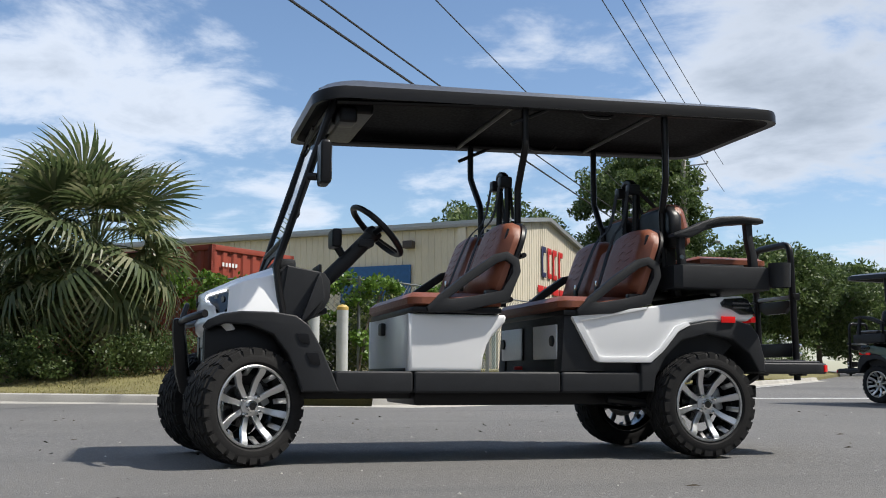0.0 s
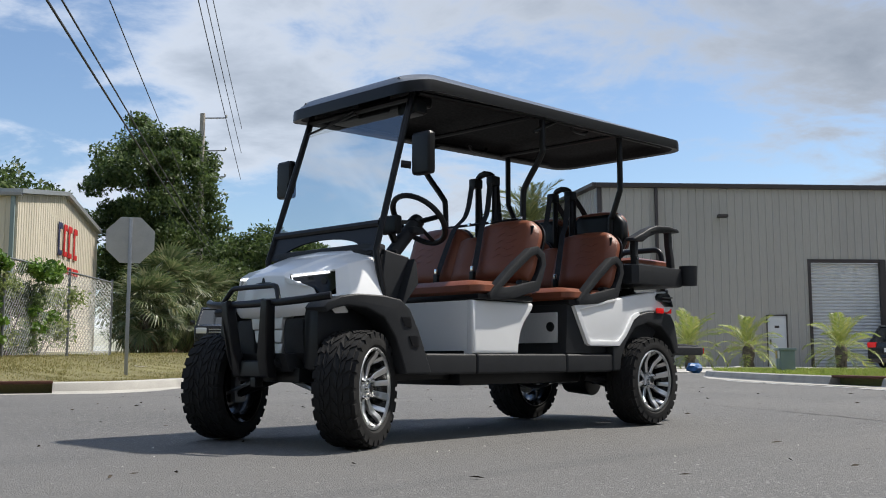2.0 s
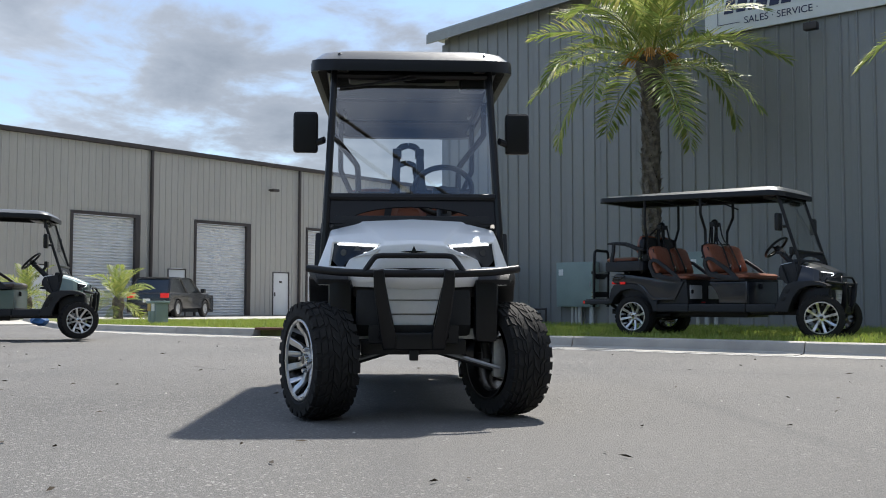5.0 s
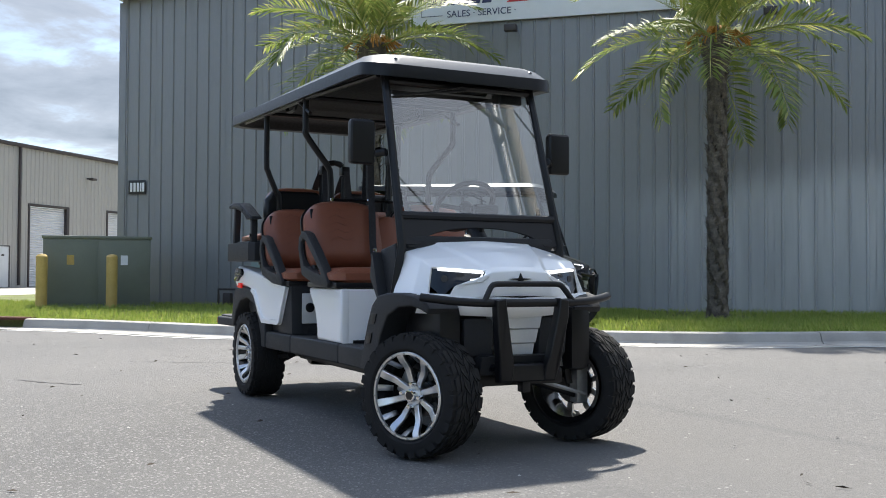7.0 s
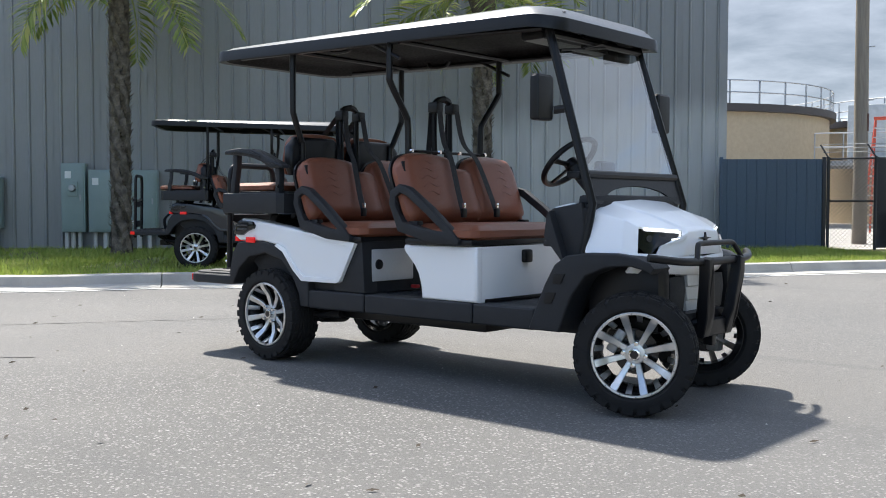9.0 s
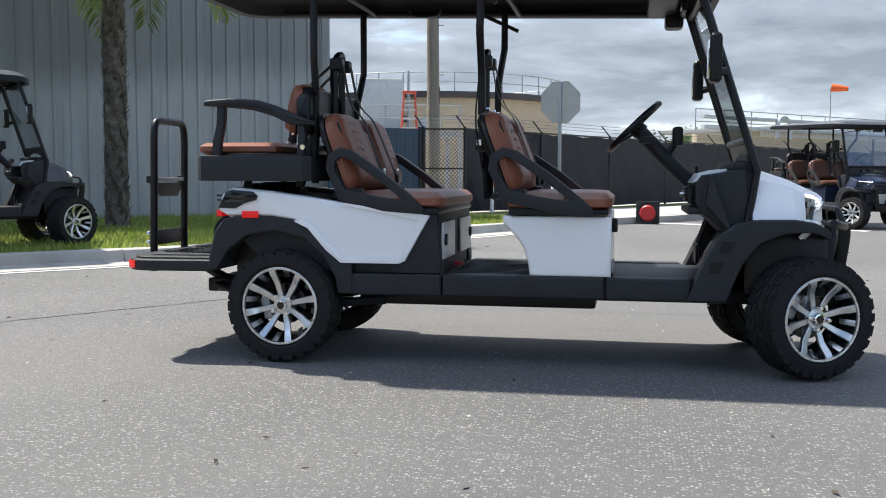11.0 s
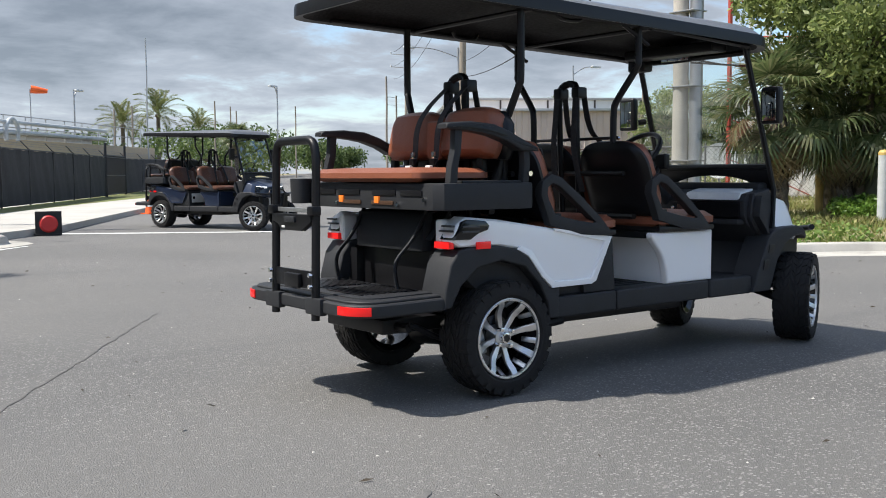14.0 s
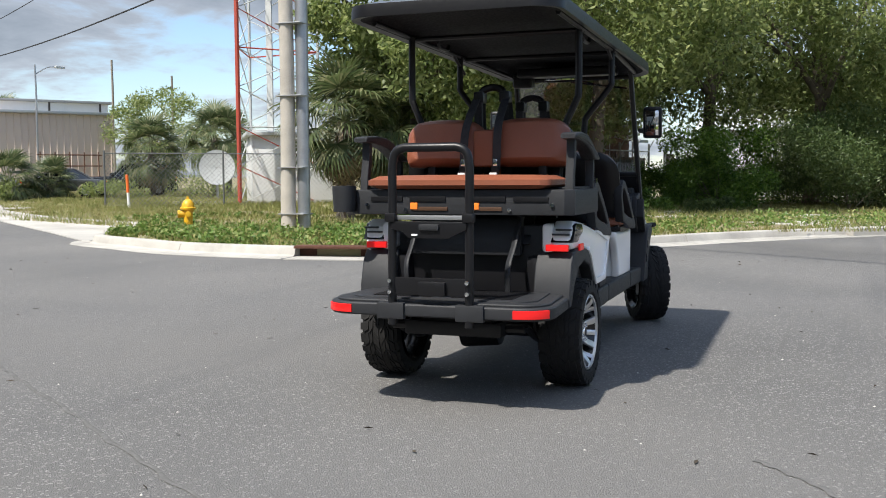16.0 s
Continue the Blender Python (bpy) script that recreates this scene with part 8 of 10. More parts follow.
for k, (x, y, r, h, m) in enumerate(((17.3, 4.6, 1.0, 1.0, 1), (24.0, 1.4, 1.5, 1.7, 1), (22.6, 3.1, 1.0, 0.7, 1), (27.0, -3.5, 2.4, 2.4, 0), (25.8, -5.6, 2.0, 2.2, 0), (30.5, -1.0, 2.2, 2.0, 1), (29.0, 3.2, 1.6, 1.5, 1), (15.6, 3.4, 1.2, 0.8, 1), (20.5, 1.2, 0.8, 0.45, 0), (18.2, 3.2, 0.8, 0.5, 1), (32.0, -7.5, 2.6, 2.6, 0), (14.6, 6.9, 0.8, 0.55, 1), (23.4, 1.2, 1.6, 2.6, 1), (24.2, -2.3, 2.5, 3.3, 0))):
    bush(x, y, r, h, 170 + k, "leafy green shrub under the oaks" if m else "dark dense shrub under the oaks", 0.10, int(3000 * max(1.0, r * h * 1.3)), (OAKDARK, IVY)[m])
for k, (x, y, h, s) in enumerate(((36.8, 31.2, 2.3, 1.3), (36.9, 27.4, 3.0, 1.15), (32.0, 33.5, 0.7, 0.8), (41.5, 29.6, 3.0, 1.05), (29.6, 33.8, 0.8, 1.0))):
    fan_palm(x, y, h, 190 + k, "shaggy fan palm beyond the grass", s, 30, 8)
for k, (x, y, r, h) in enumerate(((33.0, 30.6, 1.6, 1.0), (27.8, 33.5, 1.8, 1.3), (35.0, 26.5, 2.2, 2.0))):
    bush(x, y, r, h, 200 + k, "dense green shrub beyond the grass", 0.13, 2200, OAKLEAF)
tree(46.0, 38.0, 6.5, 3.6, 1.2, 210, "small round tree beside the pink warehouse", 0.2, 50, 180, OAKLEAF)
# far palms and trees along the north road
for k, (x, y, h, s, lv) in enumerate(((31.0, 71.0, 3.6, 0.8, 30), (62.0, 66.0, 5.2, 1.6, 30), (58.0, 72.0, 4.4, 1.5, 28))):
    fan_palm(x, y, h, 215 + k, "distant fan palm beyond the fence" if k < 1 else "distant fan palm beside the road", s, lv, 10)
for k, (x, y, r, h) in enumerate(((46, 108, 9, 4.0), (66, 118, 6, 2.8), (84, 120, 5, 3.0), (98, 112, 10, 5.0), (30, 120, 9, 3.4), (8, 128, 10, 3.6), (-14, 128, 10, 4.0))):
    tree(x, y, h + 1.5, r, 0.6, 225 + k, "low distant tree belt along the horizon", 0.5, 60, 120, OAKDARK, (0, 0), 0.3)

# ---------- street things ----------
CARBLACK = pbr("black_car_paint", (0.009, 0.0095, 0.011), 0.25, var=0.05, coat=0.4)
CARGREY = pbr("grey_car_paint", (0.10, 0.105, 0.11), 0.3, 0.3, var=0.05, coat=0.8)
CARSILVER = pbr("silver_car_paint", (0.42, 0.43, 0.44), 0.3, 0.4, var=0.05, coat=0.8)
CARWHITE = pbr("white_car_paint", (0.70, 0.70, 0.70), 0.3, var=0.05, coat=0.8)
CARGLASS = pbr("tinted_car_glass", (0.02, 0.024, 0.027), 0.06, var=0.03, coat=1.0, rvar=0.02)
CARTYRE = pbr("car_tyre", (0.022, 0.022, 0.023), 0.85, var=0.2)
CARLAMP = pbr("car_headlamp", (0.7, 0.72, 0.74), 0.12, 0.3, var=0.05)
CONEORANGE = pbr("cone_orange", (0.85, 0.13, 0.02), 0.55, var=0.1)
TOWERRED = pbr("tower_red", (0.42, 0.06, 0.035), 0.6, var=0.2, base2=(0.28, 0.05, 0.03))
LADDERRED = pbr("ladder_red", (0.55, 0.09, 0.05), 0.5, var=0.1)
CHAINBLACK = pbr("black_chain_link", (0.025, 0.026, 0.028), 0.5, 0.3, var=0.1)
PALEGREY = pbr("pale_grey_paint", (0.52, 0.54, 0.54), 0.5, var=0.15, stain=0.3, sscale=1.5)
SHEDBROWN = pbr("brown_shed_boards", (0.20, 0.125, 0.09), 0.85, var=0.25, scale=3, streak=6)
TINRUST = pbr("rusty_corrugated_tin", (0.27, 0.17, 0.12), 0.75, 0.3, var=0.5, scale=3, base2=(0.36, 0.34, 0.31), streak=5)


def ybox(s, a, b):
    return (a, b) if s > 0 else (-b, -a)


def net_wires(bm, a, b, z0, z1, pitch, r=0.004):
    """Crossed slanting wires of a chain-link net between two plan points."""
    a, b = Vector((*a, 0)), Vector((*b, 0))
    L, h = (b - a).length, z1 - z0
    t = (b - a) / L
    n = int((L + h) / pitch)
    for i in range(n):
        s = -h + i * pitch
        for sign in (1, -1):
            p0, p1 = max(0, s), min(L, s + h)
            if p1 - p0 < 0.02:
                continue
            q0, q1 = (p0 - s, p1 - s) if sign > 0 else (h - (p0 - s), h - (p1 - s))
            tube(bm, [a + t * p0 + Vector((0, 0, z0 + q0)), a + t * p1 + Vector((0, 0, z0 + q1))], r, 3, cap=False)
    return bm


def fence_north():
    """Screened chain-link fence along the path, with an open first bay and a gate."""
    line = [(-4.0, 15.97), (-3.12, 16.15), (-1.7, 18.75), (-0.15, 21.7), (1.4, 24.75), (3.0, 27.8), (4.55, 30.6), (6.1, 33.4), (7.65, 36.2), (9.2, 39.1), (10.8, 42.0), (13.5, 47.0), (16.2, 52.0), (18.9, 57.0), (23.0, 64.5), (28.0, 73.5)]
    ob = thing("screened_fence", pose(0, 0, 0), "chain-link fence covered with black privacy screen", "fence")
    for k, (x, y) in enumerate(line):
        z = ground_z(x, y) + 0.1
        part("post", tubed([(x, y, z - 0.2), (x, y, z + 1.9)], 0.035, 8), CHAINBLACK, ob)
        part("barb_arm", tubed([(x, y, z + 1.88), (x - 0.22, y + 0.13, z + 2.16)], 0.018, 5), CHAINBLACK, ob)
    for k, (a, b) in enumerate(zip(line, line[1:])):
        z = ground_z(*a) + 0.1
        zb = ground_z(*b) + 0.1
        part("top_rail", tubed([(a[0], a[1], z + 1.86), (b[0], b[1], zb + 1.86)], 0.022, 6), CHAINBLACK, ob)
        if k < 1:
            part("mid_rail", tubed([(a[0], a[1], z + 1.0), (b[0], b[1], zb + 1.0)], 0.02, 6), CHAINBLACK, ob)
        if k < 2:
            part("chain_link_net", net_wires(bmesh.new(), a, b, z + 0.05, z + 1.84, 0.085, 0.0065), CHAINBLACK, ob, "black chain-link net")
        if k >= 1 and k != 10:
            rows = []
            n = 12
            for j in range(7):
                h = 0.06 + 1.78 * j / 6
                rows.append([(a[0] + (b[0] - a[0]) * i / n + 0.025 * math.sin(i * 1.9 + j * 1.1 + k), a[1] + (b[1] - a[1]) * i / n + 0.03 * math.sin(i * 0.9 + j * 0.7 + k), z + (zb - z) * i / n + h + (0.02 * math.sin(i * 1.3 + k) if j == 6 else 0)) for i in range(n + 1)])
            part("screen", thick(grid_sheet(rows), 0.006), FENCESCREEN, ob, "black woven privacy screen")
        for q in (2.0, 2.08, 2.16):
            part("barbed_wire", tubed([(a[0] - 0.16, a[1] + 0.09, z + q), (b[0] - 0.16, b[1] + 0.09, zb + q)], 0.006, 4), FENCEWIRE, ob)
    a, b = line[10], line[11]
    gt = thing("metal_gate", pose(0, 0, 0), "tall black welded gate in the screened fence", "gate")
    z = ground_z(*a) + 0.1
    for f in (0.03, 0.97):
        x, y = a[0] + (b[0] - a[0]) * f, a[1] + (b[1] - a[1]) * f
        part("gate_post", boxed(x - 0.05, x + 0.05, y - 0.05, y + 0.05, z - 0.1, z + 2.5, 0.005), CHAINBLACK, gt)
    for q in (0.1, 1.0, 1.95):
        part("gate_rail", tubed([(a[0] * 0.97 + b[0] * 0.03, a[1] * 0.97 + b[1] * 0.03, z + q), (a[0] * 0.03 + b[0] * 0.97, a[1] * 0.03 + b[1] * 0.97, z + q)], 0.025, 6), CHAINBLACK, gt)
    for k in range(44):
        f = 0.05 + 0.9 * k / 43
        x, y = a[0] + (b[0] - a[0]) * f, a[1] + (b[1] - a[1]) * f
        part("bar", tubed([(x, y, z + 0.1), (x, y, z + 1.95)], 0.012, 5), CHAINBLACK, gt)
    # red and white notice on the fence
    m = pose(-2.42, 17.48, 0, 0, 0, 60)
    sg = thing("safety_notice", m, "red and white safety notice hung on the fence", "sign")
    part("board", boxed(-0.30, 0.30, -0.10, -0.085, 0.82, 1.62, 0.004), SIGNRED, sg)
    for k in range(4):
        part("stripe", prismed([(-0.28 + k * 0.15, 1.50), (-0.20 + k * 0.15, 1.50), (-0.15 + k * 0.15, 1.60), (-0.23 + k * 0.15, 1.60)], "y", -0.106, -0.101), SIGNWHITE, sg)
    for z in (1.36, 1.20, 1.06, 0.92):
        part("text_bar", boxed(-0.20, 0.20, -0.106, -0.101, z, z + 0.05), SIGNWHITE, sg)
    pl = thing("notice_plate", pose(-2.9, 16.62, 0, 0, 0, 60), "small white plate on the chain-link fence", "sign")
    part("board", boxed(-0.14, 0.14, -0.07, -0.06, 1.62, 1.74, 0.003), SIGNWHITE, pl)


fence_north()


def blue_gate():
    a, b = Vector((-5.74, 14.70, 0)), Vector((-4.08, 15.92, 0))
    ang = math.degrees(math.atan2(b.y - a.y, b.x - a.x))
    ob = thing("metal_gate", pose(a.x, a.y, 0.1, 0, 0, ang), "slate-blue sheet metal gate beside the dark building", "gate")
    L = (b - a).length
    part("panel", ribbed(bmesh.new(), 0.04, L * 0.5, 0.0, lambda q: 1.86, 0.22, 0.008), BLUEWALL, ob, "", 0)
    part("panel", ribbed(bmesh.new(), L * 0.5 + 0.01, L - 0.03, 0.0, lambda q: 1.86, 0.22, 0.008), BLUEWALL, ob, "", 0)
    part("backing", boxed(0.03, L - 0.02, 0.01, 0.05, 0.01, 1.85), BLUEWALL, ob)
    part("gate_frame", boxed(-0.02, 0.04, -0.03, 0.06, -0.1, 1.9, 0.006), BLUEWALL, ob)
    part("gate_frame", boxed(L - 0.02, L + 0.05, -0.03, 0.06, -0.1, 1.9, 0.006), CHAINBLACK, ob)
    for z in (0.25, 1.1, 1.6):
        part("hinge", cyl(bmesh.new(), 0.022, 0.12, pose(0.0, -0.04, z), 8), BLUEWALL, ob)


blue_gate()


def round_pole(name, x, y, h, r, mat, label, category="pole", top=None):
    z = ground_z(x, y)
    ob = thing(name, pose(x, y, z), label, category)
    n = 12
    part("shaft", tubed([(0.015 * math.sin(k * 0.8), 0.01 * math.cos(k * 1.1), -0.2 + (h + 0.2) * k / n) for k in range(n + 1)], r, 12, r_end=top or r * 0.75), mat, ob, "", 60)
    return ob


yp = round_pole("utility_pole", -4.38, 18.85, 11.5, 0.165, WOODPOLE, "weathered wooden utility pole beside the blue gate")
for z in (2.2, 3.4, 4.6):
    part("step_bolt", tubed([(0.13, 0, z), (0.28, 0, z)], 0.012, 5), STEEL, yp)
part("riser_plate", boxed(0.10, 0.165, -0.05, 0.05, 2.7, 3.1, 0.01), RUSTY, yp)


def marker_post(x, y, h, lean, label, split=0.5, r=0.045, base_mat=None):
    z = ground_z(x, y) + 0.1
    ob = thing("marker_post", pose(x, y, z, lean, lean * 0.6, 0), label, "marker post")
    part("lower_tube", tubed([(0, 0, -0.15), (0, 0, h * split)], r, 12), base_mat or SIGNWHITE, ob, "white lower tube")
    part("upper_tube", tubed([(0, 0, h * split), (0, 0, h - 0.02)], r * 1.04, 12), ORANGE, ob, "orange upper tube")
    part("cap", cyl(bmesh.new(), r * 1.04, 0.03, pose(0, 0, h - 0.02), 12, r * 0.7, 0.008), ORANGE, ob)
    return ob


marker_post(-2.63, 16.9, 1.18, 0, "orange and white marker post by the fence")
marker_post(20.3, 19.55, 1.15, -2, "orange and white marker post in grass")
wp = thing("white_post", pose(-1.29, 16.62, 0.1, 6, 8, 20), "short leaning white post on the lawn", "post")
part("tube", tubed([(0, 0, -0.1), (0, 0, 0.66)], 0.088, 16), SIGNWHITE, wp)
part("cap", lathe(bmesh.new(), [(0.088, 0.655), (0.092, 0.66), (0.092, 0.69), (0.06, 0.71), (0.0, 0.715)], 16), PALEGREY, wp)


def stop_sign(x, y, face, zc, label, size=0.46, lean=0.0):
    """An eight-sided sign on a channel post; face: the way its front looks, in degrees."""
    z = ground_z(x, y) + 0.1
    ob = thing("stop_sign", pose(x, y, z, 0, 0, face) @ pose(0, 0, 0, 0, lean, 0), label, "sign")
    oct_ = [(size * math.cos(radians(22.5 + 45 * k)), zc - z + size * math.sin(radians(22.5 + 45 * k))) for k in range(8)]
    part("sign_plate", prismed(oct_, "x", 0.03, 0.034), SIGNBACK, ob, "bare aluminium sign back")
    part("sign_face", prismed([(a * 0.985, (b - zc + z) * 0.985 + zc - z) for a, b in oct_], "x", 0.035, 0.038), SIGNRED, ob, "red sign face with white border")
    part("post", boxed(-0.012, 0.028, -0.03, 0.03, -0.3, zc - z + size * 0.9, 0.004), STEEL, ob)
    for q in (-0.3, 0.3):
        part("bolt", cyl(bmesh.new(), 0.012, 0.02, pose(0.02, 0, zc - z + q, 0, -90, 0), 6), STEEL, ob)
    return ob


stop_sign(-0.87, 13.50, 75, 2.325, "back of a stop sign on a steel post by the fence", 0.418)
stop_sign(-3.7, -11.0, 240, 2.42, "back of a stop sign on a leaning post", 0.42, 2.5)
stop_sign(44.0, 66.0, 235, 2.7, "small distant red stop sign beside the road", 0.5)


def warning_lamp_box():
    ob = thing("warning_light", pose(0.80, 14.80, 0.012, 0, 0, 168), "black box with round red warning light on the path", "warning light")
    part("foot", boxed(-0.20, 0.26, -0.16, 0.10, 0, 0.03, 0.01), CARTYRE, ob)
    part("panel", boxed(-0.23, 0.23, 0.02, 0.07, 0.0, 0.44, 0.012), CARTYRE, ob, "black square panel")
    part("lens", cyl(bmesh.new(), 0.165, 0.03, pose(0, 0.07, 0.21, -90, 0, 0), 24, 0.13, 0.006), SIGNRED, ob, "red round lens")


warning_lamp_box()


def traffic_cone(x, y, h=0.72):
    z = ground_z(x, y)
    ob = thing("traffic_cone", pose(x, y, z, 0, 0, 20), "orange traffic cone beside the road", "cone", "traffic cones")
    part("base", boxed(-0.18, 0.18, -0.18, 0.18, 0, 0.035, 0.01), CONEORANGE, ob)
    part("cone_body", lathe(bmesh.new(), [(0.14, 0.03), (0.035, h), (0.02, h + 0.005)], 18), CONEORANGE, ob)
    part("band", lathe(bmesh.new(), [(0.105, h * 0.42), (0.073, h * 0.64)], 18), SIGNWHITE, ob, "white reflective band")


for x, y in ((8.0, 27.0), (9.4, 29.6), (6.0, 23.6)):
    traffic_cone(x, y, 0.5)


def hydrant(x, y):
    z = ground_z(x, y) + 0.11
    ob = thing("fire_hydrant", pose(x, y, z, 0, 0, 35), "bright yellow cast-iron fire hydrant on the verge", "hydrant")
    part("base_flange", cyl(bmesh.new(), 0.14, 0.04, None, 16, None, 0.008), HYDRANT, ob)
    part("barrel", lathe(bmesh.new(), [(0.085, 0.03), (0.085, 0.36), (0.11, 0.38), (0.11, 0.42), (0.105, 0.43)], 20), HYDRANT, ob)
    part("bonnet", lathe(bmesh.new(), [(0.145, 0.42), (0.148, 0.455), (0.12, 0.47), (0.115, 0.52), (0.085, 0.58), (0.04, 0.615), (0.0, 0.62)], 20), HYDRANT, ob)
    part("top_nut", cyl(bmesh.new(), 0.028, 0.06, pose(0, 0, 0.61), 5, 0.024), HYDRANT, ob)
    for a, r, ln in ((0, 0.052, 0.16), (90, 0.066, 0.17), (180, 0.052, 0.16)):
        nz = part("nozzle", cyl(bmesh.new(), r, ln, pose(0, 0, 0.33, 0, 90, a), 16, None, 0.008), HYDRANT, ob)
        part("nozzle_cap", cyl(bmesh.new(), r * 1.15, 0.045, pose(0, 0, 0.33, 0, 90, a) @ pose(0, 0, ln - 0.02), 8, None, 0.006), HYDRANT, nz)
    for k in range(8):
        a = 2 * math.pi * k / 8
        part("bolt", cyl(bmesh.new(), 0.012, 0.03, pose(0.128 * math.cos(a), 0.128 * math.sin(a), 0.44), 6), HYDRANT, ob)


hydrant(9.75, 9.75)


def bollard(x, y, h, r, mat, label, cap=None, group="bollards"):
    z = ground_z(x, y) + 0.1
    ob = thing("bollard", pose(x, y, z), label, "bollard", group)
    part("tube", tubed([(0, 0, -0.2), (0, 0, h)], r, 16), mat, ob)
    part("cap", lathe(bmesh.new(), [(r * 1.02, h - 0.05), (r * 1.02, h), (r * 0.7, h + 0.04), (0.0, h + 0.055)], 16), cap or mat, ob, "rounded cap")


bollard(-0.81, -11.85, 1.22, 0.105, PALEGREY, "pale grey steel bollard by the vine fence", SAFETYYELLOW)
bollard(0.65, -13.4, 1.2, 0.105, PALEGREY, "pale grey steel bollard by the vine fence", SAFETYYELLOW)
bollard(-1.36, -12.1, 1.20, 0.105, PALEGREY, "pale grey steel bollard by the vine fence", SAFETYYELLOW)
for x, y in ((-15.79, -0.87), (-15.36, 0.41)):
    bollard(x, y, 1.06, 0.11, SAFETYYELLOW, "faded yellow steel bollard guarding the transformer")
bollard(16.0, 8.75, 0.92, 0.09, SAFETYYELLOW, "dull yellow bollard beside the utility box")
bollard(11.97, 3.61, 1.30, 0.088, PALEGREY, "grey steel bollard with a yellow cap by the shrubs", SAFETYYELLOW)
bollard(12.8, 5.42, 1.34, 0.095, PALEGREY, "grey steel bollard with a yellow cap by the shrubs", SAFETYYELLOW)
bollard(23.0, 8.3, 1.25, 0.11, PALEGREY, "grey steel bollard under the oaks")


def utility_box(x, y, ang, w, d, h, label, mat=None, zlift=0.1):
    ob = thing("utility_box", pose(x, y, ground_z(x, y) + zlift, 0, 0, ang), label, "utility box", "utility boxes")
    part("pad", boxed(-w / 2 - 0.12, w / 2 + 0.12, -d / 2 - 0.12, d / 2 + 0.12, -0.12, 0.05, 0.015), CONCRETE, ob, "concrete pad")
    part("body", boxed(-w / 2, w / 2, -d / 2, d / 2, 0.05, h - 0.05, 0.015), mat or UTILGREEN, ob)
    part("lid", boxed(-w / 2 - 0.03, w / 2 + 0.03, -d / 2 - 0.03, d / 2 + 0.03, h - 0.06, h, 0.02), mat or UTILGREEN, ob)
    for s in (1, -1):
        dr = part("door", boxed(*ybox(s, 0.02, w / 2 - 0.04), -d / 2 - 0.012, -d / 2, 0.12, h - 0.10, 0.005), mat or UTILGREEN, ob)
        part("notice", boxed(*ybox(s, w / 4 - 0.07, w / 4 + 0.07), -d / 2 - 0.018, -d / 2 - 0.013, h * 0.6, h * 0.6 + 0.2), SIGNWHITE if s > 0 else SAFETYYELLOW, dr, "small warning notice")
    return ob


utility_box(0.02, -13.1, 150, 1.78, 0.7, 0.84, "dark green utility box on a pad by the fence", None, 0.1)
utility_box(-16.80, 0.31, 83, 2.1, 1.4, 1.50, "large olive green transformer on a pad")
utility_box(16.7, 7.0, -32, 1.75, 0.9, 1.1, "dark green utility box under the oaks")
utility_box(24.8, 10.0, 35, 1.2, 1.0, 1.2, "dark green utility box under the oaks")
utility_box(-15.6, -5.3, 40, 0.36, 0.3, 0.55, "small pale green pedestal box on the lawn", UTILTEAL)


def container():
    ang = 222.0
    ob = thing("shipping_container", pose(0.85, -14.55, 0.44, 0, 0, ang), "rust-red corrugated shipping container behind the palm", "container")
    # local x runs along the end wall; the long side runs away along -y (to the south-west)
    Lx, Ly, h = 2.44, 6.06, 2.55
    def corrug(a, b, z0, z1, y, pitch=0.28, dep=0.036):
        rows, x = [[], []], a
        n = max(1, round((b - a) / pitch))
        p = (b - a) / n
        for i in range(n):
            for f, q in ((0.0, 0), (0.25, 0), (0.38, dep), (0.75, dep), (0.88, 0)):
                rows[0].append((a + (i + f) * p, y + q, z0)), rows[1].append((a + (i + f) * p, y + q, z1))
        rows[0].append((b, y, z0)), rows[1].append((b, y, z1))
        return grid_sheet(rows)
    for (w, q) in ((Lx, pose(0, 0, 0)), (Ly, pose(Lx, 0, 0, 0, 0, 90)), (Lx, pose(Lx, Ly, 0, 0, 0, 180)), (Ly, pose(0, Ly, 0, 0, 0, 270))):
        bm = corrug(0.1, w - 0.1, 0.14, h - 0.1, 0.02)
        bm.transform(q)
        part("side_panel", bm, REDPAINT, ob, "", 0)
        for x0 in (0.0, w - 0.1):
            bm = boxed(x0, x0 + 0.1, 0.0, 0.1, 0, h, 0.008)
            bm.transform(q)
            part("corner_post", bm, REDPAINT, ob)
        for z0 in (0.0, h - 0.11):
            bm = boxed(0.101, w - 0.101, 0.0, 0.08, z0, z0 + 0.11, 0.008)
            bm.transform(q)
            part("rail", bm, REDPAINT, ob)
    part("roof", boxed(0.06, Lx - 0.06, 0.06, Ly - 0.06, h - 0.04, h - 0.015), REDPAINT, ob)
    for k in range(5):
        part("text_bar", boxed(0.3 + 0.09 * k, 0.355 + 0.09 * k, -0.004, 0.0, h - 0.42, h - 0.34), SIGNWHITE, ob)


container()


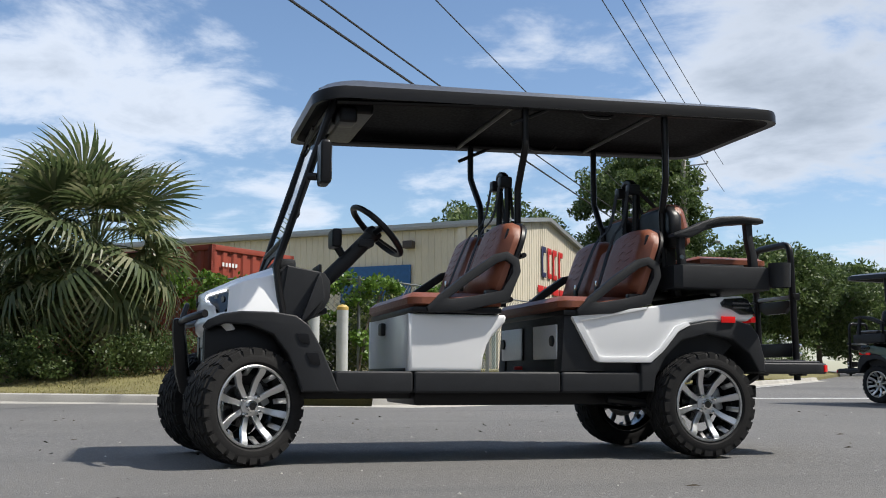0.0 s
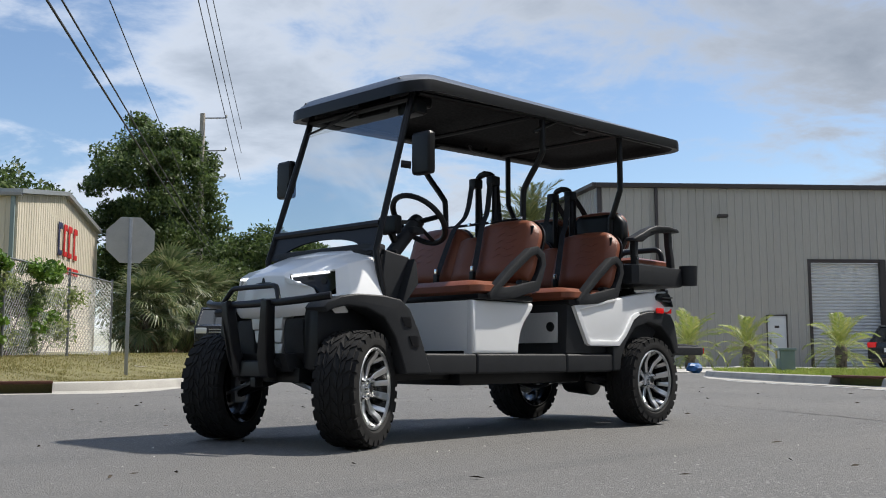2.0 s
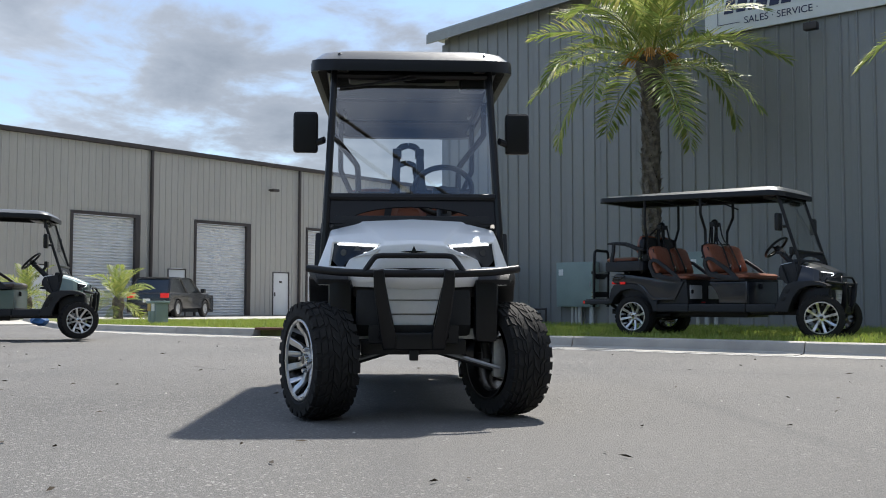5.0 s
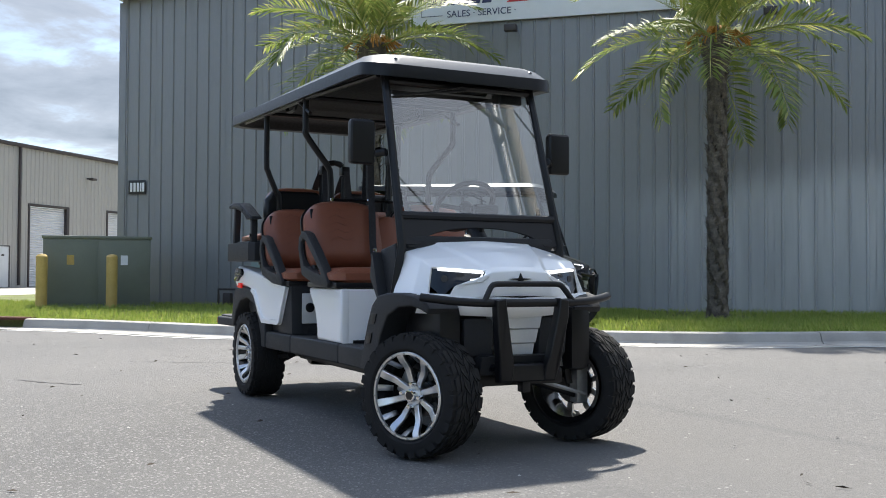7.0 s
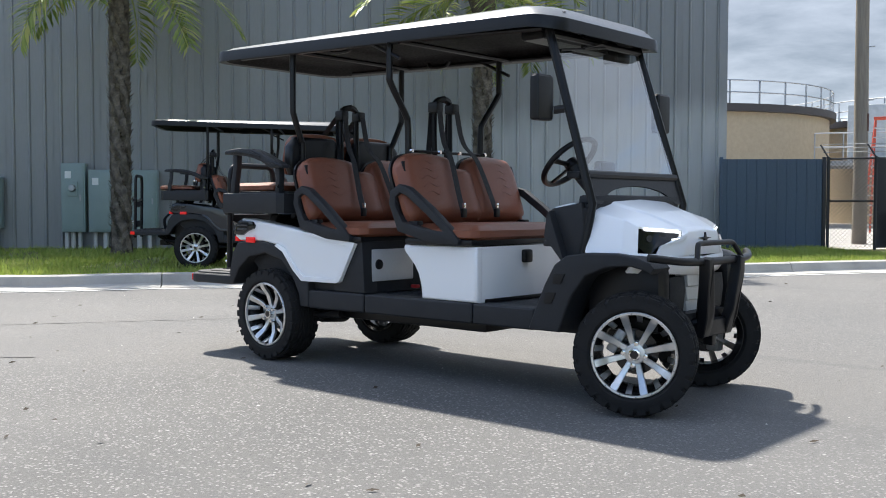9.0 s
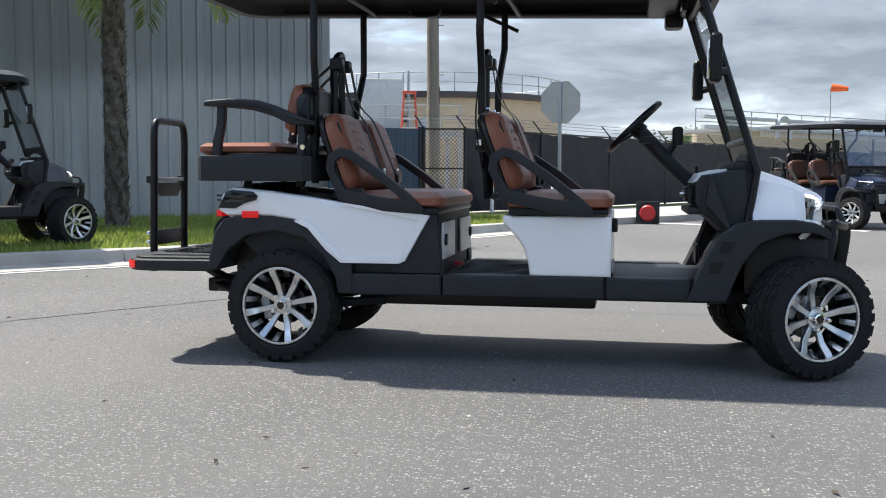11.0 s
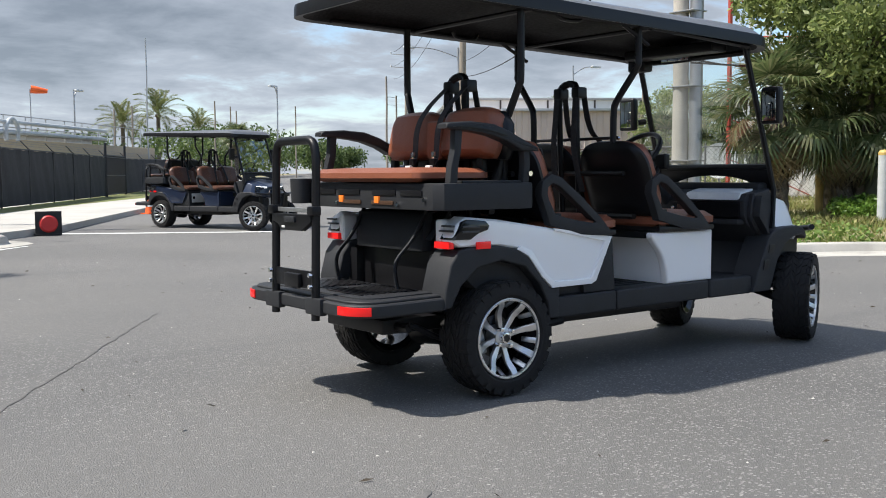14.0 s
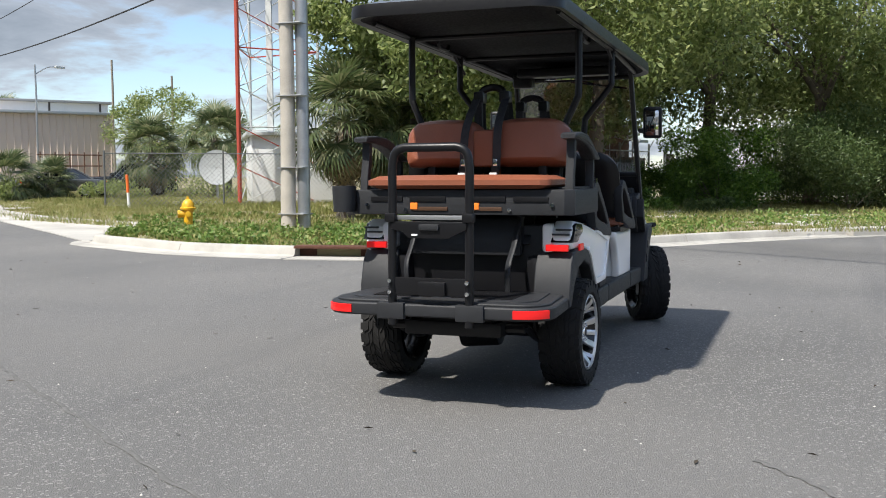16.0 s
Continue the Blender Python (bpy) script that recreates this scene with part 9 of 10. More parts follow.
def vine_fence():
    ob = thing("chain_link_fence", pose(0, 0, 0), "galvanised chain-link fence overgrown at the top", "fence")
    line = [(4.2, -14.3), (2.6, -14.0), (0.9, -13.8), (-0.5, -13.4), (-1.82, -13.0), (-2.66, -13.45), (-5.0, -15.9), (-7.2, -18.3)]
    for a, b in zip(line, line[1:]):
        z = ground_z(*a) + 0.12
        part("net", net_wires(bmesh.new(), a, b, z + 0.05, z + 1.75, 0.11, 0.004), FENCEWIRE, ob, "galvanised wire net")
        part("top_rail", tubed([(*a, z + 1.76), (*b, ground_z(*b) + 0.12 + 1.76)], 0.02, 6), FENCEWIRE, ob)
    for x, y in line:
        z = ground_z(x, y) + 0.1
        part("post", tubed([(x, y, z - 0.1), (x, y, z + 1.85)], 0.03, 8), FENCEWIRE, ob)
    rng = np.random.default_rng(77)
    cs, rad = [], []
    for a, b in zip(line, line[1:]):
        n = int(math.dist(a, b) * 9)
        for i in range(n):
            f = (i + rng.uniform()) / n
            if a[0] < -4.0 or (a[0] < -2.6 and not 0.3 < f < 0.75):
                continue
            x, y = a[0] + (b[0] - a[0]) * f, a[1] + (b[1] - a[1]) * f
            cs.append((x + 0.08 * rng.normal(), y + 0.1 * rng.normal() + 0.05, ground_z(x, y) + 0.12 + 1.62 + 0.10 * rng.normal()))
            rad.append(rng.uniform(0.16, 0.30))
            if rng.uniform() < (0.9 if -2.7 < x < 0.6 else 0.35):
                cs.append((x, y + 0.05, ground_z(x, y) + rng.uniform(0.4, 1.5)))
                rad.append(rng.uniform(0.14, 0.26))
    v = thing("vine", pose(0, 0, 0), "bright green vine growing along the fence top", "vine")
    quad_mesh("leaves", leaf_quads(rng, cloud_points(rng, np.array(cs), np.array(rad), 95), 0.085, 0.3, 0.75), IVY, v)
    for a, b in zip(line[:6], line[1:6]):
        z = ground_z(*a) + 0.12
        part("stem", tubed(smooth_path([(a[0], a[1] + 0.05, z), (a[0] * 0.8 + b[0] * 0.2, a[1] * 0.8 + b[1] * 0.2 + 0.05, z + 0.9), (a[0] * 0.3 + b[0] * 0.7, a[1] * 0.3 + b[1] * 0.7, z + 1.7)], 4), 0.02, 5), BARK, v)


vine_fence()
for k, (x, y, r, h) in enumerate(((-0.55, -14.05, 0.8, 1.75), (-1.4, -13.75, 0.8, 1.85), (-2.3, -13.95, 0.85, 1.8), (-3.3, -14.95, 0.8, 1.7), (-4.5, -16.2, 0.9, 1.6))):
    bush(x, y, r, h, 260 + k, "dense leafy shrub grown through the fence", 0.10, 3600, OAKDARK if k % 2 else OAKLEAF)


def power_pole(x, y, h, arms, r, mat, label, face=55.0, arm_out=1.5):
    ob = round_pole("utility_pole", x, y, h, r, mat, label)
    z = 0.0
    a = radians(face + 90)
    for k, ah in enumerate(arms):
        e = (arm_out * math.cos(a), arm_out * math.sin(a), ah)
        part("crossarm", tubed([(0, 0, ah - 0.08), e], 0.045, 6), STEEL, ob)
        ins = part("insulator", lathe(bmesh.new(), [(0.03, 0), (0.07, 0.05), (0.04, 0.08), (0.07, 0.13), (0.03, 0.2)], 10, pose(e[0], e[1], ah)), PALEGREY, ob)
    return ob


def cable(a, b, sag, r, label):
    p = [Vector(a).lerp(Vector(b), k / 24) - Vector((0, 0, sag * 4 * (k / 24) * (1 - k / 24))) for k in range(25)]
    ob = thing("overhead_cable", pose(0, 0, 0), label, "cable", "overhead cables")
    part("strand", tubed(p, r, 5), BLACKCABLE, ob)


power_pole(-27.65, -47.15, 14.4, (14.2, 12.2, 10.6), 0.21, CONCPOLE, "tall concrete utility pole with three crossarms", 55, 1.4)
cpole = power_pole(9.70, 7.51, 13.4, (13.2, 11.6, 10.3), 0.145, CONCPOLE, "tall square concrete utility pole with a steel pipe", 158, 2.8)
part("riser_pipe", tubed([(0.11, -0.265, -0.1), (0.11, -0.265, 13.0)], 0.115, 14), STEEL, cpole, "thick galvanised riser pipe")
for z in (0.45, 1.3, 2.6, 3.9, 5.2, 6.5):
    part("strap_band", boxed(-0.15, 0.235, -0.385, 0.15, z, z + 0.022, 0.008), STEEL, cpole)
power_pole(33.5, 44.3, 13.5, (12.9, 11.4, 9.8), 0.24, WOODPOLE, "weathered wooden utility pole beside the north road", 58, 1.4)
power_pole(49.8, 73.9, 12.0, (11.8, 10.6), 0.17, WOODPOLE, "distant wooden utility pole", 58, 1.4)
power_pole(84.0, 126.0, 12.0, (11.8, 10.6), 0.17, WOODPOLE, "distant wooden utility pole", 58, 1.4)
power_pole(-66.0, -101.0, 13.0, (12.8, 11.2), 0.2, CONCPOLE, "distant concrete utility pole", 55, 1.4)
for k, (h1, h2, h3) in enumerate(((13.9, 12.5, 12.5), (12.4, 11.8, 11.2), (10.8, 11.1, 10.0))):
    o1, o2, o3 = (-29.4, -45.6), (8.4 - 0.12 * k, 4.9), (32.4, 45.1)
    cable((*o1, h1 + 0.3), (*o2, h2), 0.3, 0.016, "black power line between utility poles")
    cable((*o2, h2), (*o3, h3 + 0.3), 0.7, 0.016, "black power line between utility poles")
    cable((*o3, h3 + 0.3), (48.8, 74.5, h3), 0.8, 0.016, "black power line between utility poles")
cable((-27.65, -45.75, 6.4), (9.4, 6.2, 4.9), 0.25, 0.02, "thick black communication cable overhead")
cable((-27.65, -45.75, 6.8), (9.4, 6.3, 5.1), 0.25, 0.016, "black communication cable running overhead")
cable((-27.65, -45.75, 7.0), (9.4, 6.3, 7.2), 0.25, 0.012, "thin black communication cable overhead")
cable((9.4, 7.7, 5.2), (33.5, 44.3, 7.0), 0.6, 0.02, "thick black communication cable overhead")
cable((9.4, 7.7, 7.2), (33.5, 44.3, 7.9), 0.8, 0.014, "black communication cable running overhead")


def street_lamp(x, y, h, arm, face, label):
    ob = round_pole("street_lamp", x, y, h, 0.08, STEEL, label, "street lamp", 0.05)
    a = radians(face)
    part("arm", tubed(smooth_path([(0, 0, h - 0.6), (arm * 0.5 * math.cos(a), arm * 0.5 * math.sin(a), h - 0.1), (arm * math.cos(a), arm * math.sin(a), h)], 4), 0.035, 6), STEEL, ob)
    part("lamp_head", boxed(-0.35, 0.35, -0.14, 0.14, -0.09, 0.06, 0.05, 3, pose(arm * math.cos(a), arm * math.sin(a), h, 0, 0, face)), PALEGREY, ob)


street_lamp(-27.1, -48.1, 7.6, 2.6, 150, "street lamp on a long arm by the utility pole")
street_lamp(30.96, 63.7, 7.4, 0.5, 200, "tall thin street lamp beside the north road")
street_lamp(17.2, 67.65, 6.9, 0.5, 30, "grey yard lamp behind the fence")
street_lamp(33.3, 44.5, 8.6, 3.0, 150, "street lamp on a long arm beside the wooden pole")
street_lamp(43.0, 44.5, 8.0, 1.8, 350, "street lamp beyond the pink warehouse")
round_pole("flag_pole", 17.7, 54.95, 9.2, 0.05, STEEL, "tall thin steel mast behind the fence")
for k, (x, y, h) in enumerate(((22.5, 75.0, 6.0), (25.0, 78.0, 6.5), (35.0, 84.0, 7.5), (40.0, 90.0, 7.0), (50.0, 96.0, 8.0), (44.0, 100.0, 8.0), (37.0, 58.0, 8.0), (46.5, 41.5, 8.5), (48.0, 38.0, 7.5))):
    round_pole("utility_pole", x, y, h, 0.09, WOODPOLE, "thin distant wooden pole on the horizon")


def windsock():
    ob = round_pole("windsock", 12.0, 58.9, 6.2, 0.04, STEEL, "orange windsock on a steel mast", "windsock")
    bm = bmesh.new()
    lathe(bm, [(0.24, 0), (0.22, 0.3), (0.17, 0.65), (0.12, 0.95)], 14, pose(0.05, 0, 6.2, 0, 96, -15))
    part("sock", thick(bm, 0.01), CONEORANGE, ob, "orange fabric sock")


windsock()


def plant_works():
    """Pipes, walls and rails of the works behind the screened fence."""
    ob = thing("pipe_rack", pose(8.5, 46.0, 0.2, 0, 0, 48), "pale pipe rack and low concrete basin behind the fence", "pipe rack")
    part("basin_wall", boxed(-8, 16, 0, 0.3, 0, 2.6, 0.02), TANWALL, ob, "low tan basin wall")
    part("basin_wall", boxed(4, 18, 5, 5.3, 0, 3.2, 0.02), PALEGREY, ob, "low grey basin wall")
    for z in (2.9, 3.35):
        part("pipe", tubed([(-8, -0.3, z), (8, -0.3, z)], 0.10, 8), PALEGREY, ob)
    part("pipe_bend", tubed(smooth_path([(-2.7, -0.4, 2.5), (-2.7, -0.4, 3.15), (-2.2, -0.4, 3.5), (-1.7, -0.4, 3.15), (-1.7, -0.4, 2.5)], 5), 0.10, 8), PALEGREY, ob)
    for k in range(12):
        part("rail_post", tubed([(-8 + 2 * k, 0.1, 2.6), (-8 + 2 * k, 0.1, 3.7)], 0.025, 5), STEEL, ob)
    for z in (3.15, 3.7):
        part("rail", tubed([(-8, 0.1, z), (14, 0.1, z)], 0.025, 5), STEEL, ob)
    part("roof_slab", boxed(3.5, 18.5, 4.6, 12, 3.2, 3.45, 0.03), TRIMGREY, ob)
    # grey box with its platform by the tanks
    eq = thing("steel_platform", pose(-10.0, 37.0, 0.2, 0, 0, 20), "grey steel platform with rails and a square vessel", "platform")
    part("vessel", boxed(-1.2, 0.6, 0, 1.8, 2.6, 4.9, 0.06), PALEGREY, eq, "square grey vessel")
    part("deck", boxed(-2.5, 3.0, -1.2, 2.2, 2.4, 2.6, 0.02), STEEL, eq)
    for x in (-2.4, 2.9):
        for y in (-1.1, 2.1):
            part("leg", boxed(x - 0.08, x + 0.08, y - 0.08, y + 0.08, 0, 2.4), STEEL, eq)
    for k in range(6):
        part("rail_post", tubed([(-2.4 + 1.06 * k, -1.15, 2.6), (-2.4 + 1.06 * k, -1.15, 3.7)], 0.03, 5), STEEL, eq)
    for z in (3.15, 3.7):
        part("rail", tubed([(-2.4, -1.15, z), (2.9, -1.15, z)], 0.03, 5), STEEL, eq)
    part("vent_pipe", tubed([(0.9, 0.5, 2.6), (0.9, 0.5, 5.3)], 0.06, 6), STEEL, eq)
    part("small_cabinet", boxed(1.3, 2.2, -0.4, 0.2, 2.6, 3.2, 0.03), PALEGREY, eq)
    # red step ladder
    ld = thing("step_ladder", pose(-7.32, 29.15, 0.1, 0, 0, 10), "red fibreglass step ladder, opened, behind the gate", "ladder")
    for s in (1, -1):
        part("rail", tubed([(s * 0.42, -0.75, 0), (s * 0.19, 0, 3.75)], 0.04, 5), LADDERRED, ld)
        part("rear_rail", tubed([(s * 0.42, 0.75, 0), (s * 0.19, 0.05, 3.7)], 0.03, 5), LADDERRED, ld)
    for k in range(11):
        f = (k + 1) / 12
        part("tread", boxed(-(0.42 - 0.23 * f), 0.42 - 0.23 * f, -0.75 + 0.75 * f - 0.05, -0.75 + 0.75 * f + 0.05, 3.75 * f - 0.02, 3.75 * f + 0.02), PALEGREY, ld)
    part("top_cap", boxed(-0.24, 0.24, -0.12, 0.16, 3.7, 3.8, 0.02), LADDERRED, ld)


plant_works()


def lattice_tower():
    x, y = 28.6, 19.2
    ob = thing("lattice_tower", pose(x, y, 0.1, 0, 0, 84), "tall red and white lattice mast behind the trees", "tower")
    sec, w = 3.0, 1.95
    cor = [(w * math.cos(a), w * math.sin(a)) for a in (radians(90 + 120 * k) for k in range(3))]
    for s in range(6):
        mat = TOWERRED if s % 2 == 0 else PALEGREY
        for k in range(3):
            a, b = cor[k], cor[(k + 1) % 3]
            part("leg", tubed([(*a, s * sec), (*a, (s + 1) * sec)], 0.085 if k == 0 else 0.06, 8), TOWERRED if k == 0 else PALEGREY, ob)
            for j in range(2):
                z0, z1 = s * sec + j * sec / 2, s * sec + (j + 1) * sec / 2
                part("brace", tubed([(*a, z0), (*b, z1)], 0.022, 5), PALEGREY, ob)
                part("brace", tubed([(*b, z0), (*a, z1)], 0.022, 5), mat if k == 0 else PALEGREY, ob)
            part("tie", tubed([(*a, s * sec), (*b, s * sec)], 0.03, 5), mat, ob)
    part("cable_ladder", boxed(-0.14, 0.14, -0.1, -0.04, 0, 18), PALEGREY, ob)
    dish = thing("dish_antenna", pose(32.6, 24.4, 0.1, 0, 0, 215), "round pale mesh dish on a short post", "dish")
    part("post", tubed([(0, 0, -0.1), (0, 0, 1.5)], 0.05, 8), STEEL, dish)
    part("reflector", thick(lathe(bmesh.new(), [(0.02, 0.0), (0.35, 0.02), (0.60, 0.06), (0.80, 0.11)], 32, pose(0.06, 0, 1.50, 0, 82, 0)), 0.015), PALEGREY, dish, "round pale perforated reflector")
    part("rim", lathe(bmesh.new(), [(0.79, 0.10), (0.81, 0.10), (0.81, 0.125), (0.79, 0.125)], 32, pose(0.06, 0, 1.50, 0, 82, 0), True), STEEL, dish)
    for a in (90, 210, 330):
        part("feed_strut", tubed([(0.20 - 0.70 * 0.139 * math.sin(radians(a)), 0.70 * math.cos(radians(a)), 1.52 + 0.70 * math.sin(radians(a))), (0.62, 0, 1.56)], 0.008, 5), STEEL, dish)
    part("horn", cyl(bmesh.new(), 0.04, 0.10, pose(0.60, 0, 1.56, 0, 82, 0), 10, 0.03, 0.005), PALEGREY, dish)
    # equipment hut and net fence at the tower's foot
    hut = thing("equipment_hut", pose(30.5, 19.5, 0.1, 0, 0, 35), "white equipment hut at the foot of the mast", "hut")
    part("wall", boxed(-2.2, 2.2, -1.6, 1.6, 0, 2.7, 0.02), WHITEPAINT, hut)
    part("roof", boxed(-2.4, 2.4, -1.8, 1.8, 2.7, 2.85, 0.02), PALEGREY, hut)
    part("door", boxed(-0.5, 0.4, -1.64, -1.61, 0.05, 2.1, 0.01), PALEGREY, hut, "grey hut door")
    fn = thing("chain_link_fence", pose(0, 0, 0), "galvanised chain-link fence round the mast", "fence")
    line = [(21.5, 21.5), (24.2, 18.5), (27.0, 15.3), (30.0, 12.5)]
    for a, b in zip(line, line[1:]):
        part("net", net_wires(bmesh.new(), a, b, 0.15, 2.0, 0.16, 0.006), FENCEWIRE, fn)
        part("top_rail", tubed([(*a, 2.0), (*b, 2.0)], 0.025, 6), FENCEWIRE, fn)
    for x, y in line:
        part("post", tubed([(x, y, 0), (x, y, 2.1)], 0.035, 8), FENCEWIRE, fn)
    wh = thing("house", pose(38.0, 14.0, 0.1, 0, 0, 35), "white house half hidden behind the oaks", "house")
    part("wall", boxed(-7, 7, -4, 4, 0, 3.2, 0.02), WHITEPAINT, wh)
    part("roof", prismed([(-4.4, 3.1), (4.4, 3.1), (0, 5.4)], "x", -7.3, 7.3), PALEGREY, wh, "pale grey gable roof", 0)
    for x0 in (-5.5, -1.5, 2.5):
        part("window", boxed(x0, x0 + 1.3, -4.05, -3.98, 1.0, 2.3, 0.01), CARGLASS, wh)
    wh2 = copy_thing(wh, pose(45.0, -3.5, 0.1, 0, 0, 85))
    wh2["label"] = "white house behind the shrubs, half hidden"
    # a wire pen lined with rusty tin, and a brown shed behind it
    pen = thing("wire_pen", pose(28.9, 5.75, 0.1, 0, 0, -13), "pale steel wire pen lined with rusty tin sheets", "pen")
    stops = [0.0, 1.35, 2.75, 4.05]
    for k, x in enumerate(stops):
        part("post", tubed([(x, 0, 0), (x, 0, 2.25 if k % 2 else 2.05)], 0.045, 8), PALEGREY, pen)
        part("barb_arm", tubed([(x, 0, 2.05), (x + 0.22, -0.12, 2.40)], 0.018, 5), PALEGREY, pen)
    for a, b in zip(stops, stops[1:]):
        for z in (0.30, 1.12, 1.95):
            part("rail", tubed([(a, -0.03, z), (b, -0.03, z)], 0.026, 6), PALEGREY, pen)
        part("net", net_wires(bmesh.new(), (a, 0.0), (b, 0.0), 0.1, 1.95, 0.16, 0.005), FENCEWIRE, pen, "wire net")
        part("tin_panel", ribbed(bmesh.new(), a + 0.06, b - 0.06, 0.05, lambda q: 1.72, 0.15, 0.02, 0.12), TINRUST, pen, "", 0)
    gate = thing("wire_pen", pose(33.5, 4.3, 0.1, 0, 0, -8), "smaller wire pen bay with rusty sheets beside the shed", "pen")
    for x in (0.0, 0.75, 1.6):
        part("post", tubed([(x, 0, 0), (x, 0, 2.05)], 0.04, 8), PALEGREY, gate)
    for z in (0.30, 1.10, 2.0):
        part("rail", tubed([(0, -0.03, z), (1.6, -0.03, z)], 0.024, 6), PALEGREY, gate)
    part("tin_panel", ribbed(bmesh.new(), 0.06, 1.54, 0.05, lambda q: 1.9, 0.15, 0.02, 0.10), TINRUST, gate, "", 0)
    sh = thing("shed", pose(35.2, 6.6, 0.1, 0, 0, -12), "brown low shed with a white door canopy behind the pen", "shed")
    part("wall", boxed(-5.5, 1.4, 0, 4.0, 0, 3.05, 0.02), SHEDBROWN, sh)
    part("roof", prismed([(-5.9, 3.30), (1.8, 3.00), (1.8, 3.14), (-5.9, 3.46)], "y", -0.4, 4.3), TRIMDARK, sh, "dark sloping roof", 0)
    part("door", boxed(-0.1, 0.8, -0.05, 0.0, 0.05, 2.1, 0.01), TRIMDARK, sh, "dark shed door")
    part("canopy", prismed([(-0.9, 2.40), (0.0, 2.62), (0.0, 2.70), (-0.9, 2.52)], "x", -0.2, 1.3), WHITEPAINT, sh, "small white door canopy", 0)
    for k in range(9):
        part("batten", boxed(-5.4 + 0.62 * k, -5.35 + 0.62 * k, -0.03, 0.0, 0.05, 3.0), SHEDBROWN, sh)
    part("vent_pipe", tubed([(1.55, -0.1, 0.0), (1.55, -0.1, 4.3)], 0.04, 8), PALEGREY, sh)


lattice_tower()


def car(m, dims, paint, label, name="car", front_dark=False):
    """A parked car. x runs to its front. dims: half length, half width, height, belt, bonnet height, cabin's ends, wheel places and radius."""
    hl, hw, h, belt, bon, c0, c1, roof0, roof1, wx, wr = dims
    ob = thing(name, m, label, "pickup truck" if name == "pickup_truck" else "car")
    def arch(x):
        return [(x + (wr + 0.07) * math.cos(radians(a)), wr + (wr + 0.07) * math.sin(radians(a))) for a in (0, 30, 60, 90, 120, 150, 180)]
    low = wr * 0.55
    out = [(hl - 0.05, low), (hl, bon * 0.62), (hl - 0.06, bon - 0.04), (c1 + 0.02, belt), (c0, belt), (-hl + 0.06, belt - 0.05), (-hl, belt * 0.6), (-hl + 0.05, low)]
    pts = out + [p for p in reversed(arch(wx[0]))] + [p for p in reversed(arch(wx[1]))]
    part("body", prismed(pts, "y", -hw, hw, 0.05, 3), paint, ob, "", 50)
    part("bonnet", prismed([(hl - 0.12, bon - 0.06), (c1 - 0.02, belt - 0.04), (c1 - 0.02, belt + 0.02), (hl - 0.25, bon + 0.01)], "y", -hw * 0.82, hw * 0.82, 0.02), paint, ob)
    bm = bmesh.new()
    lo = [(c0, -hw * 0.94, belt - 0.02), (c1, -hw * 0.94, belt - 0.02), (c1, hw * 0.94, belt - 0.02), (c0, hw * 0.94, belt - 0.02)]
    hi = [(roof0, -hw * 0.76, h - 0.06), (roof1, -hw * 0.76, h - 0.06), (roof1, hw * 0.76, h - 0.06), (roof0, hw * 0.76, h - 0.06)]
    a, b = [bm.verts.new(p) for p in lo], [bm.verts.new(p) for p in hi]
    for k in range(4):
        bm.faces.new((a[k], a[(k + 1) % 4], b[(k + 1) % 4], b[k]))
    bm.faces.new(b)
    part("window_glass", bm, CARGLASS, ob, "dark tinted glass", 0)
    part("roof", prismed([(roof0 - 0.06, h - 0.07), (roof1 + 0.06, h - 0.07), (roof1 - 0.1, h), (roof0 + 0.1, h)], "y", -hw * 0.78, hw * 0.78, 0.02), paint, ob)
    for k in range(4):
        part("pillar", tubed([Vector(lo[k]) * 1.003, Vector(hi[k]) * 1.003], 0.045, 6), paint, ob)
    for s in (1, -1):
        part("pillar", tubed([(c0 * 0.45 + c1 * 0.55, s * hw * 0.945, belt), (roof0 * 0.5 + roof1 * 0.5, s * hw * 0.765, h - 0.06)], 0.045, 6), paint, ob)
        part("wing_mirror", boxed(c1 - 0.15, c1 + 0.02, *ybox(s, hw + 0.01, hw + 0.2), belt + 0.02, belt + 0.2, 0.03), CARBLACK, ob)
        part("headlamp", boxed(hl - 0.16, hl + 0.012, *ybox(s, hw * 0.56, hw * 0.94), bon * 0.72, bon * 0.90, 0.03), CARLAMP, ob)
        part("tail_lamp", boxed(-hl - 0.012, -hl + 0.14, *ybox(s, hw * 0.60, hw * 0.98), belt * 0.78, belt * 0.98, 0.03), REDLENS, ob)
        for x in wx:
            w = new("wheel")
            w.parent, w.matrix_basis = ob, pose(x, s * (hw - 0.11), wr, -90 * s, 0, 0)
            part("tyre", lathe(bmesh.new(), [(wr * 0.62, -0.1), (wr * 0.9, -0.11), (wr, -0.08), (wr, 0.08), (wr * 0.9, 0.11), (wr * 0.62, 0.1)], 28, None, True), CARTYRE, w)
            part("rim", lathe(bmesh.new(), [(wr * 0.64, 0.09), (wr * 0.56, 0.06), (wr * 0.2, 0.075), (0.0, 0.08)], 24), CARSILVER, w)
    part("front_bumper", boxed(hl - 0.1, hl + 0.06, -hw * 0.92, hw * 0.92, wr * 0.75, wr * 1.25, 0.05), CARSILVER if name == "pickup_truck" else paint, ob)
    part("rear_bumper", boxed(-hl - 0.06, -hl + 0.1, -hw * 0.92, hw * 0.92, wr * 0.75, wr * 1.4, 0.05), paint if name != "pickup_truck" else CARSILVER, ob)
